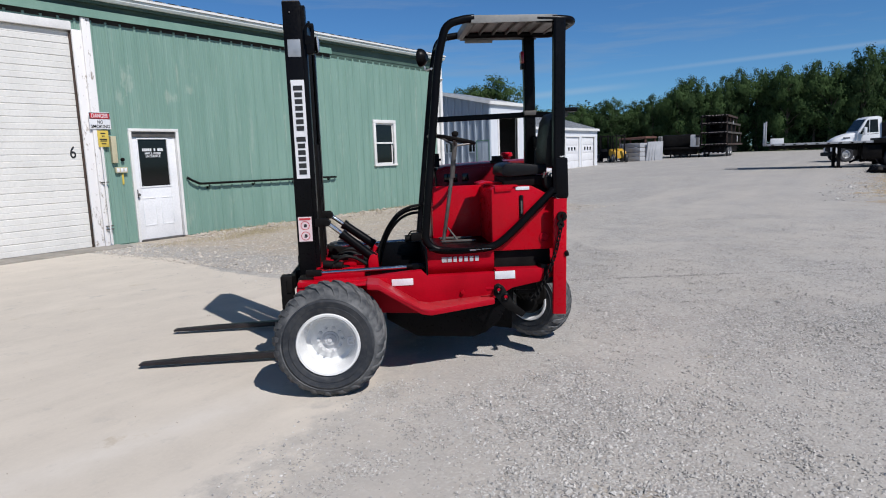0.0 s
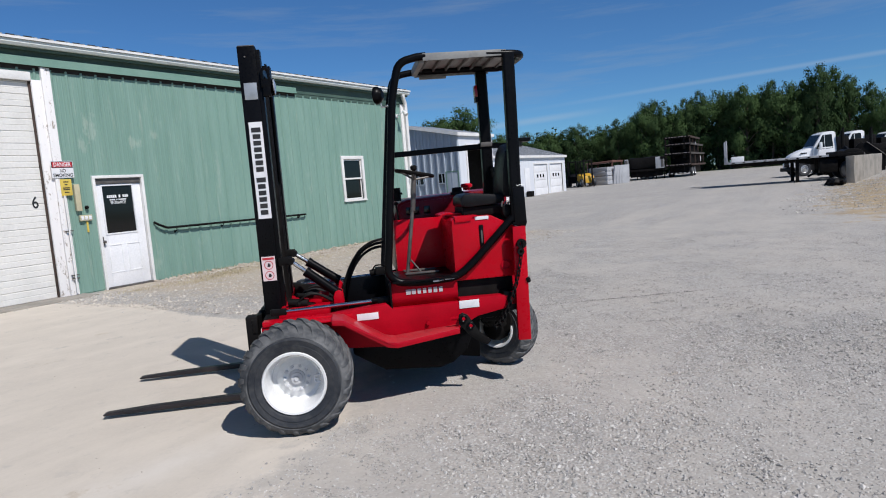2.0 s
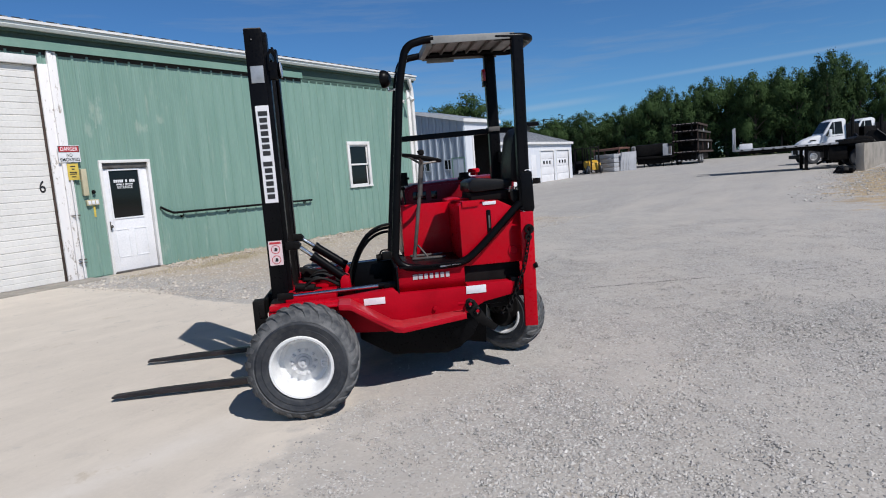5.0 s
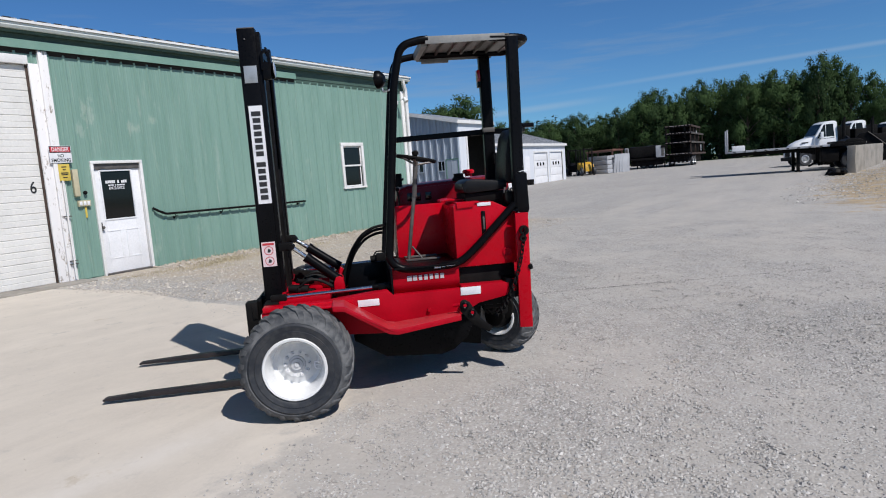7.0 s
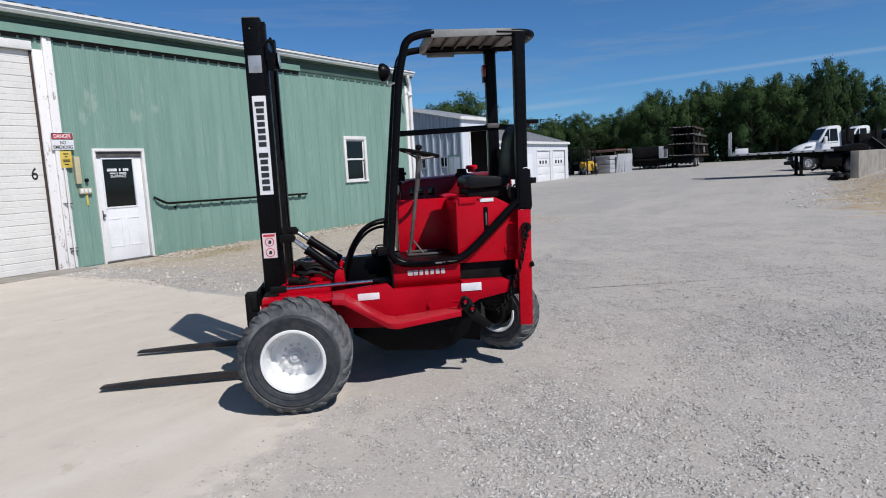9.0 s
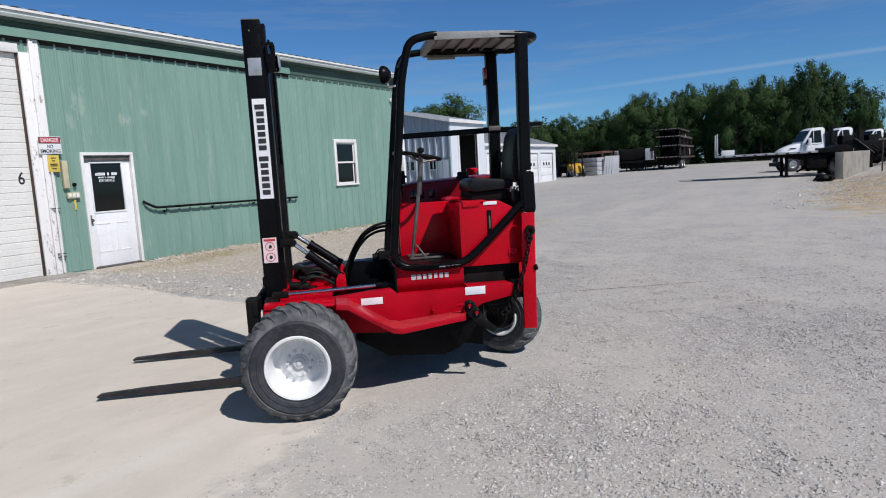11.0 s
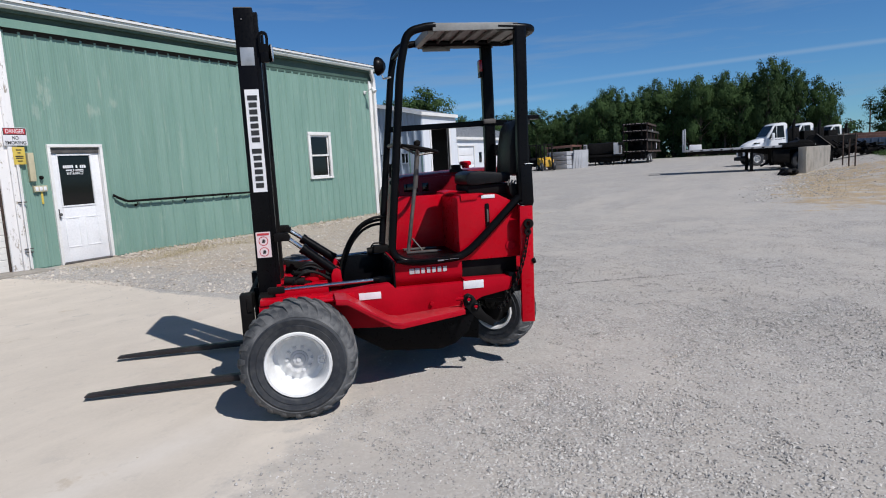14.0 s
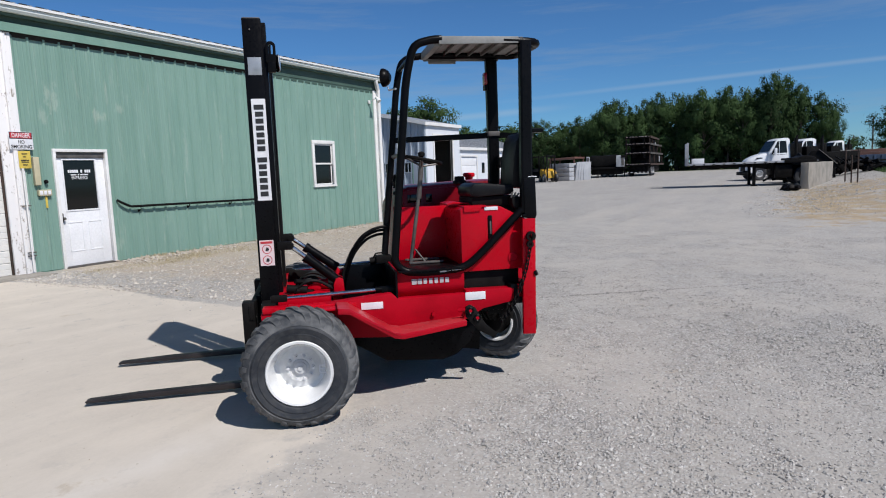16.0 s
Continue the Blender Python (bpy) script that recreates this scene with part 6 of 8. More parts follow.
prism(bm, [(SY - 0.12, SE - 0.10), (10.0, SE + 0.80), (14.35, SE - 0.10), (14.35, SE + 0.02), (10.0, SE + 0.90), (SY - 0.12, SE + 0.02)], "x", S0 - 0.25, S1 + 0.02)
tagged(part("shop_roof", bm, ROOF_METAL), "pale grey gable roof", "roof", kind="structure")
bm = B()
prism(bm, [(SY - 0.14, SE - 0.14), (10.0, SE + 0.76), (10.0, SE + 0.92), (SY - 0.14, SE + 0.04)], "x", S0 - 0.29, S0 - 0.25)
box(bm, S0 - 0.25, S1 + 0.02, SY - 0.16, SY - 0.12, SE - 0.14, SE + 0.04)
tagged(part("shop_fascia", bm, WHITE_TRIM), "white edge boards of the shop roof", "trim", kind="structure")
bm = B()
for a, b, lo, hi in ((24.26, 24.40, 0.1, 3.60), (26.50, 26.66, 0.1, 3.60), (24.26, 26.66, 3.60, 3.72)):
    box(bm, a, b, SY - 0.04, SY + 0.1, lo, hi)
tagged(part("bay_trim", bm, WHITE_TRIM), "white trim round the open bay", "trim", kind="structure")
# liner added so that the bay looks dark inside
bm = B()
box(bm, S0 + 0.2, S1 - 0.2, 11.5, 11.6, 0.1, 3.9)
box(bm, S0 + 0.2, S1 - 0.2, 6.3, 11.5, 0.10, 0.13)
box(bm, S0 + 0.13, S0 + 0.2, 6.13, 11.5, 0.10, 3.9)
box(bm, S1 - 0.2, S1 - 0.13, 6.13, 11.5, 0.10, 3.9)
box(bm, S0 + 0.2, S1 - 0.2, 6.13, 11.5, 3.84, 3.9)
tagged(part("bay_shade_liner", bm, SHADE_BLACK), "near-black liner for the shade inside the workshop bay", "wall", kind="structure")
for k, (ya, yb, lo, hi) in enumerate(((8.45, 8.95, 1.65, 2.15), (6.93, 7.43, 1.65, 2.15))):
    w = empty("window_" + str(k + 2), pose(S0, 0, 0), "small two-pane window in a grey shop wall", "window", kind="structure")
    bm = B()
    box(bm, -0.10, -0.07, ya - 0.06, yb + 0.06, lo - 0.06, lo)
    box(bm, -0.10, -0.07, ya - 0.06, yb + 0.06, hi, hi + 0.06)
    box(bm, -0.10, -0.07, ya - 0.06, ya, lo, hi)
    box(bm, -0.10, -0.07, yb, yb + 0.06, lo, hi)
    box(bm, -0.10, -0.07, (ya + yb) / 2 - 0.02, (ya + yb) / 2 + 0.02, lo, hi)
    part("window_frame", bm, BLUEGREY, w)
    bm = B()
    box(bm, -0.085, -0.075, ya, yb, lo, hi)
    part("pane", bm, GLASS, w)
d3 = empty("door_3", pose(S0, 0, 0), "grey walk-in door of the workshop", "door", kind="structure")
bm = B()
box(bm, -0.09, -0.07, 6.12, 6.85, 0.1, 2.2, 0.006)
part("leaf", bm, BLUEGREY, d3)
bm = B()
for a, b, lo, hi in ((6.06, 6.12, 0.1, 2.26), (6.85, 6.91, 0.1, 2.26), (6.12, 6.85, 2.2, 2.26)):
    box(bm, -0.105, -0.07, a, b, lo, hi)
part("casing", bm, GREEN_TRIM, d3)

# long white garage building
L0, L1, LY, LE = 27.5, 42.2, 7.4, 3.10
DOORS = [(30.3, 32.6, 0.2, 2.55), (36.25, 38.60, 0.2, 2.50), (39.15, 41.55, 0.2, 2.52)]
simple_walls("wall_garages", "long white garage building with roll doors", L0, L1, LY, 15.4, 0.1, LE, 0.12, WHITE_WALL, DOORS)
bm = B()
prism(bm, [(LY - 0.15, LE - 0.06), (11.4, LE + 1.20), (15.8, LE - 0.06), (15.8, LE + 0.04), (11.4, LE + 1.30), (LY - 0.15, LE + 0.04)], "x", L0 - 0.0, L1 + 0.04)
x = L0 + 0.2
while x < L1 + 0.06:
    prism(bm, [(LY - 0.15, LE + 0.04), (11.4, LE + 1.30), (11.4, LE + 1.33), (LY - 0.15, LE + 0.07)], "x", x - 0.03, x + 0.03)
    x += 0.61
tagged(part("garage_roof", bm, ROOF_METAL), "grey ribbed metal roof of the garages", "roof", kind="structure")
bm = B()
box(bm, L0, L1 + 0.02, LY - 0.19, LY - 0.152, LE - 0.12, LE + 0.05)
box(bm, L0, L1 + 0.02, LY - 0.152, LY, LE - 0.10, LE - 0.075)
prism(bm, [(LY, LE), (11.4, LE + 1.16), (15.4, LE)], "x", L1 - 0.1, L1)
tagged(part("garage_fascia", bm, WHITE_TRIM), "white eave boards of the garages", "trim", kind="structure")
for i, (a, b, lo, hi) in enumerate(DOORS):
    d = empty("door_" + str(i + 4), pose(0, 0, 0), "white sectional garage door with a row of small windows", "garage door", kind="structure")
    n = 4
    for k in range(n):
        z0, z1 = lo + (hi - lo) * k / n, lo + (hi - lo) * (k + 1) / n - 0.012
        bm = B()
        box(bm, a, b, LY + 0.05, LY + 0.09, z0, z1, 0.01)
        sec = part("section", bm, WHITE_DOOR, d)
        if k == 2 and i > 0:
            for j in range(3):
                c = a + (b - a) * (0.28 + 0.22 * j)
                g = B()
                box(g, c - 0.13, c + 0.13, LY + 0.042, LY + 0.052, z0 + 0.18, z1 - 0.14, 0.004)
                part("pane", g, GLASS, sec)
    bm = B()
    for p, q, r, s_ in ((a - 0.1, a, lo, hi + 0.1), (b, b + 0.1, lo, hi + 0.1), (a, b, hi, hi + 0.1)):
        box(bm, p, q, LY - 0.03, LY + 0.05, r, s_)
    part("casing", bm, WHITE_TRIM, d)
w = empty("window_4", pose(0, 0, 0), "small dark window in the white garage wall", "window", kind="structure")
bm = B()
box(bm, 33.35, 33.75, LY - 0.03, LY - 0.004, 1.45, 2.15, 0.01)
part("pane", bm, GLASS, w)
d7 = empty("door_7", pose(0, 0, 0), "plain white side door of the garages", "door", kind="structure")
bm = B()
box(bm, 34.6, 35.4, LY - 0.03, LY - 0.004, 0.25, 2.25, 0.008)
part("leaf", bm, WHITE_DOOR, d7)
bm = B()
box(bm, 34.5, 34.95, LY - 0.5, LY - 0.1, 0.22, 0.62, 0.03)
tagged(part("black_bin", bm, BLACK_DULL), "small black bin by the white wall", "bin")

# ---- things in the yard ----


def tyre_pair(parent, m, R=0.50, W=0.28, name="wheel", rim=None):
    w = new(name)
    w.parent = parent
    w.matrix_local = m
    lay = pose(0, 0, 0, 90)
    bm = B()
    h = W / 2
    lathe(bm, [(R * 0.55, h - 0.02), (R * 0.62, h), (R * 0.9, h), (R * 0.97, h - 0.04), (R, h * 0.5), (R, -h * 0.5), (R * 0.97, -h + 0.04), (R * 0.9, -h), (R * 0.55, -h)], 28, lay)
    part("tyre", bm, TYRE, w)
    bm = B()
    lathe(bm, [(R * 0.56, h - 0.03), (R * 0.5, h - 0.02), (R * 0.42, h - 0.10), (R * 0.2, h - 0.09), (R * 0.18, h - 0.02), (0, h - 0.02)], 24, lay)
    part("rim", bm, rim or ALUMINIUM, w)
    return w


def loft(bm, sections):
    """Joins rounded upright sections (x, half width, foot, top, shoulder) into one body along x."""
    rings = []
    for x_, w_, z0, z1, r_ in sections:
        half = [(w_, z0), (w_, (z0 + z1) / 2), (w_, z1 - r_), (w_ - 0.3 * r_, z1 - 0.3 * r_), (w_ - r_, z1), (w_ * 0.4, z1 + 0.02)]
        rings.append([bm.verts.new((x_, y_, z_)) for y_, z_ in half] + [bm.verts.new((x_, -y_, z_)) for y_, z_ in half[::-1]])
    for p, q in zip(rings, rings[1:]):
        for i in range(len(p)):
            j = (i + 1) % len(p)
            bm.faces.new((p[i], q[i], q[j], p[j]))
    bm.faces.new(rings[0])
    bm.faces.new(rings[-1][::-1])
    bmesh.ops.recalc_face_normals(bm, faces=bm.faces)


def make_truck(m, bed=True):
    """A conventional-cab road truck; x ahead, y to its left, front axle at the origin."""
    t = empty("truck", m, "white conventional-cab road truck parked in the yard", "truck", "parked trucks")
    bm = B()
    loft(bm, [(-0.32, 0.90, 0.85, 1.98, 0.22), (0.1, 0.86, 0.85, 1.90, 0.24), (0.5, 0.80, 0.85, 1.78, 0.26), (0.9, 0.72, 0.80, 1.62, 0.28), (1.14, 0.64, 0.75, 1.46, 0.28), (1.24, 0.55, 0.72, 1.30, 0.22)])
    bonnet = part("bonnet", bm, TRUCK_WHITE, t, sharp=50)
    for s_ in (-1, 1):
        bm = B()
        outer = [(1.12, 0.60), (1.14, 0.92), (1.04, 1.18), (0.82, 1.36), (0.48, 1.44), (0.08, 1.40), (-0.24, 1.22), (-0.36, 0.95), (-0.42, 0.62)]
        inner = [(0.36 + 0.60 * math.cos(v), 0.52 + 0.60 * math.sin(v)) for v in [math.pi * (1 - k / 10) for k in range(11)]]
        prism(bm, outer + inner, "y", *sorted((s_ * 0.70, s_ * 1.14)), 0.05)
        part("wing", bm, TRUCK_WHITE, t)
        bm = B()
        prism(bm, [(1.07, 0.98), (0.98, 1.24), (0.72, 1.36), (0.80, 1.12), (1.02, 0.95)], "y", *sorted((s_ * 0.86, s_ * 1.16)), 0.02)
        part("headlight", bm, LAMP_GLASS, t)
        bm = B()
        box(bm, 0.02, 0.55, *sorted((s_ * 0.80, s_ * 0.86)), 1.58, 1.66, 0.01)
        part("intake_grille", bm, BLACK_DULL, bonnet)
    bm = B()
    prism(bm, [(-0.30, 0.78), (-0.30, 1.98), (-0.86, 2.84), (-1.05, 2.96), (-1.4, 3.02), (-1.72, 3.02), (-1.90, 2.92), (-1.96, 0.78)], "y", -1.04, 1.04, 0.07)
    for v in bm.verts:
        v.co.y *= 1 - 0.13 * max(0.0, v.co.z - 1.9)
    cab = part("cab", bm, TRUCK_WHITE, t)
    bm = B()
    prism(bm, [(-0.345, 2.07), (-0.325, 2.085), (-0.815, 2.835), (-0.835, 2.82)], "y", -0.86, 0.86)
    part("windscreen", bm, TRUCK_GLASS, cab)
    for s_ in (-1, 1):
        for pts in ([(-0.46, 1.86), (-0.96, 2.78), (-1.06, 2.80), (-1.06, 1.80)], [(-1.11, 1.80), (-1.11, 2.80), (-1.60, 2.81), (-1.66, 1.84)]):
            bm = B()
            prism(bm, pts, "y", -0.006, 0.006)
            for v in bm.verts:
                v.co.y += s_ * (1.046 * (1 - 0.13 * max(0.0, v.co.z - 1.9)) + 0.004)
            part("side_window", bm, TRUCK_GLASS, cab)
        bm = B()
        prism(bm, [(-0.62, 0.80), (-0.62, 1.94), (-1.70, 1.94), (-1.70, 0.80)], "y", *sorted((s_ * 1.04, s_ * 1.052)), 0.004)
        part("cab_door", bm, TRUCK_WHITE, cab)
        bm = B()
        box(bm, -0.78, -0.60, *sorted((s_ * 1.22, s_ * 1.40)), 1.78, 2.30, 0.04)
        tube(bm, [(-0.7, s_ * 1.0, 1.85), (-0.7, s_ * 1.3, 1.88)], 0.025, 6)
        tube(bm, [(-0.7, s_ * 0.98, 2.30), (-0.7, s_ * 1.3, 2.26)], 0.025, 6)
        part("mirror", bm, TRUCK_WHITE if s_ > 0 else BLACK_DULL, t)
        bm = B()
        rod(bm, (-2.22, s_ * 1.20, 0.7), (-2.22, s_ * 1.20, 2.96), 0.13, 14)
        rod(bm, (-2.22, s_ * 1.20, 2.9), (-2.30, s_ * 1.20, 3.18), 0.08, 12)
        part("stack_pipe", bm, BLACK_DULL, t)
    bm = B()
    box(bm, -2.86, -2.40, -0.80, 0.80, 0.9, 2.62, 0.06)
    part("cab_guard", bm, BLACK_DULL, t)
    bm = B()
    box(bm, 1.22, 1.28, -0.45, 0.45, 0.72, 1.24, 0.03)
    part("grille", bm, BLACK_DULL, t)
    bm = B()
    box(bm, 1.05, 1.34, -1.14, 1.14, 0.40, 0.66, 0.06)
    part("bumper", bm, BLACK_DULL, t)
    for i in range(5):
        bm = B()
        box(bm, -1.30, -1.22, -0.6 + 0.3 * i - 0.03, -0.6 + 0.3 * i + 0.03, 2.97, 3.03, 0.01)
        part("roof_light", bm, PALE_PANEL, t)
    bm = B()
    for s_ in (-0.45, 0.37):
        box(bm, -7.2, 0.9, s_, s_ + 0.08, 0.62, 0.88, 0.01)
    for k in range(6):
        box(bm, -7.1 + 1.1 * k, -7.0 + 1.1 * k, -0.37, 0.37, 0.66, 0.84, 0.01)
    part("chassis", bm, BLACK_DULL, t)
    for s_ in (-1, 1):
        bm = B()
        rod(bm, (-0.85, s_ * 0.90, 0.62), (-2.1, s_ * 0.90, 0.62), 0.27, 18)
        part("fuel_tank", bm, BLACK_DULL, t)
        bm = B()
        box(bm, -1.9, -1.0, *sorted((s_ * 0.9, s_ * 1.2)), 0.36, 0.42, 0.01)
        part("step", bm, BLACK_DULL, t)
    for px_ in (0.38, -4.6, -5.8):
        for s_ in (-1, 1):
            tyre_pair(t, pose(px_, s_ * 0.95, 0.50, 0, 0, 0 if s_ < 0 else 180))
    if bed:
        bm = B()
        box(bm, -7.6, -2.95, -1.2, 1.2, 1.02, 1.16, 0.02)
        box(bm, -3.9, -3.1, -1.0, 1.0, 1.16, 2.35, 0.05)
        box(bm, -5.6, -3.9, -0.7, 0.9, 1.16, 1.9, 0.05)
        part("bed", bm, BLACK_DULL, t)
    return t


SMALLER = Matrix.Diagonal((0.84, 0.78, 0.88, 1))
make_truck(pose(40.1, -9.50, rise(39.7), 0, 0, 116) @ SMALLER)
make_truck(pose(45.6, -11.05, rise(44.6), 0, 0, 118) @ SMALLER)
make_truck(pose(64.5, -13.7, rise(63.5), 0, 0, 120) @ SMALLER, False)


def make_trailer():
    """The flatbed trailer with its bulkhead towards the yard; x along it from the bulkhead."""
    g = rise(31)
    t = empty("flatbed_trailer", pose(31.4, -6.22, g, 0, 0, math.degrees(math.atan2(-0.98, 0.20))), "flatbed trailer with a pale bulkhead and wooden deck", "trailer")
    bm = B()
    box(bm, 0.10, 6.3, -1.2, 1.2, 1.20, 1.30, 0.015)
    part("deck", bm, PALE_PANEL, t, "pale worn deck")
    bm = B()
    box(bm, 0.10, 6.3, -1.26, -1.20, 1.20, 1.31, 0.01)
    box(bm, 0.10, 6.3, 1.20, 1.26, 1.20, 1.31, 0.01)
    part("side_rail", bm, PALE_PANEL, t)
    for i in range(12):
        bm = B()
        box(bm, 0.3 + 0.5 * i, 0.42 + 0.5 * i, -1.275, -1.26, 1.215, 1.265)
        part("stake_pocket", bm, BLACK_DULL, t)
    bm = B()
    for s_ in (-0.55, 0.43):
        prism(bm, [(0.3, 1.20), (6.3, 1.20), (6.3, 0.86), (4.2, 0.86), (3.4, 1.02), (0.3, 1.02)], "y", s_, s_ + 0.12, 0.01)
    part("main_beam", bm, BLACK_DULL, t)
    bm = B()
    box(bm, 0.02, 0.08, -1.22, -0.60, 1.20, 2.45, 0.01)
    box(bm, 0.02, 0.08, 0.60, 1.22, 1.20, 2.45, 0.01)
    box(bm, 0.02, 0.08, -0.60, 0.60, 1.20, 1.60, 0.01)
    part("bulkhead", bm, PALE_PANEL, t, "pale grey bulkhead panel")
    bm = B()
    box(bm, 0.3, 0.9, -0.9, -0.2, 1.30, 1.58, 0.03)
    part("tool_box", bm, WHITE_STICKER, t)
    for s_ in (-0.95, 0.80):
        bm = B()
        box(bm, 3.3, 3.45, s_, s_ + 0.15, 0.06, 1.2, 0.01)
        box(bm, 3.22, 3.53, s_ - 0.06, s_ + 0.21, 0.0, 0.06, 0.01)
        part("landing_leg", bm, BLACK_DULL, t)
    for s_ in (-1, 1):
        tyre_pair(t, pose(5.75, s_ * 0.95, 0.5, 0, 0, 0 if s_ < 0 else 180), rim=BLACK_DULL)
        bm = B()
        box(bm, 4.35, 5.15, *sorted((s_ * 0.72, s_ * 1.16)), 0.42, 1.10, 0.04)
        part("gear_box", bm, BLACK_DULL, t, "dark box under the deck")
        bm = B()
        prism(bm, [(5.10, 1.06), (5.16, 1.16), (6.26, 1.16), (6.26, 0.50), (6.22, 0.50), (6.20, 1.06)], "y", *sorted((s_ * 0.70, s_ * 1.20)), 0.01)
        part("mudguard", bm, BLACK_DULL, t)
    bm = B()
    box(bm, 4.2, 6.2, -0.62, 0.62, 0.55, 1.18, 0.05)
    part("suspension", bm, BLACK_DULL, t)
    bm = B()
    box(bm, 5.00, 5.40, -1.15, 1.10, 1.305, 1.43, 0.04)
    prism(bm, [(5.4, 1.305), (5.4, 1.40), (5.7, 1.54), (6.05, 1.50), (6.25, 1.42), (6.25, 1.305)], "y", -1.0, 1.05, 0.03)
    box(bm, 4.75, 6.28, -1.29, -1.265, 1.18, 1.325, 0.01)
    part("winch_gear", bm, BLACK_DULL, t, "dark gear on the tail of the deck")


make_trailer()


def make_stacked_trailers():
    """Four bare flatbed frames one on another, their tail ends towards the yard; x along them."""
    g = rise(59)
    for lev, deck in enumerate((1.72, 2.84, 3.74, 4.44)):
        under = (g, 1.76, 2.88, 3.78)[lev]
        long_ = (10.5, 10.5, 10.0, 8.0)[lev]
        t = empty("stacked_flatbed", pose(59.0 + 0.12 * lev, 2.38 + 0.03 * lev, 0, 0, 0, 3.5 + 0.4 * lev), "dark bare flatbed trailer stacked with others", "trailer", "stacked trailer frames")
        bm = B()
        box(bm, 0, long_, -1.22, 1.22, deck - 0.06, deck, 0.01)
        part("deck", bm, RUST, t)
        for s_ in (-1.25, 1.19):
            bm = B()
            box(bm, 0, long_, s_, s_ + 0.06, deck - 0.17, deck + 0.02, 0.008)
            part("side_rail", bm, GREY_METAL if lev in (1, 2) else RUST, t)
        for s_ in (-0.55, 0.43):
            bm = B()
            box(bm, 0.2, long_ - 0.2, s_, s_ + 0.12, max(deck - 0.5, under), deck - 0.06, 0.01)
            part("main_beam", bm, BLACK_DULL, t)
        bm = B()
        for k in range(int(long_ / 0.6)):
            box(bm, 0.3 + 0.6 * k, 0.38 + 0.6 * k, -1.18, 1.18, deck - 0.18, deck - 0.06)
        part("cross_members", bm, BLACK_DULL, t)
        bm = B()
        box(bm, -0.06, 0.0, -1.22, 1.22, deck - 0.16, deck + 0.02, 0.008)
        part("tail_beam", bm, BLACK_DULL, t)
        for k in range(8):
            bm = B()
            box(bm, -0.075, -0.06, -1.18 + 0.30 * k, -1.04 + 0.30 * k + 0.05 * ((k * 7 + lev) % 3), deck - 0.05, deck)
            part("reflector", bm, DULL_REFLECTOR, t)
        for k in range(4 if lev else 0):
            for s_ in (-1.18, 1.08):
                bm = B()
                xk = 0.15 + (long_ - 0.5) * k / 3
                box(bm, xk, xk + 0.12, s_, s_ + 0.10, under, deck - 0.06, 0.01)
                part("stake", bm, RUST, t)
        if lev == 0:
            bm = B()
            box(bm, -0.08, 0.0, -1.2, 1.2, 0.80, 0.92, 0.01)
            part("under_run_bar", bm, BLACK_DULL, t)
            for k in range(6):
                bm = B()
                box(bm, -0.095, -0.08, -1.1 + 0.4 * k, -0.92 + 0.4 * k, 0.83, 0.90)
                part("reflector", bm, WHITE_STICKER, t)
            for px_ in (1.6, 3.0):
                for s_ in (-1, 1):
                    tyre_pair(t, pose(px_, s_ * 1.02, g + 0.48, 0, 0, 0 if s_ < 0 else 180), 0.48)
            bm = B()
            box(bm, 0.6, 9.0, -0.9, 0.9, g + 0.45, deck - 0.2, 0.03)
            part("axle_housing", bm, BLACK_DULL, t)
        else:
            bm = B()
            box(bm, 1.6, long_ - 1.4, -0.95, 0.95, under + 0.02, deck - 0.2, 0.04)
            part("dunnage", bm, BLACK_DULL, t)
        for xk, z0, z1 in (((1.2, 2.95, 3.55), (6.5, 1.9, 2.5), (3.4, 3.9, 4.3))[lev % 3],):
            if lev in (1, 2):
                bm = B()
                box(bm, xk, xk + 0.5, -1.275, -1.255, z0, min(z1, deck - 0.1), 0.004)
                part("pale_plate", bm, PALE_PANEL, t)


make_stacked_trailers()


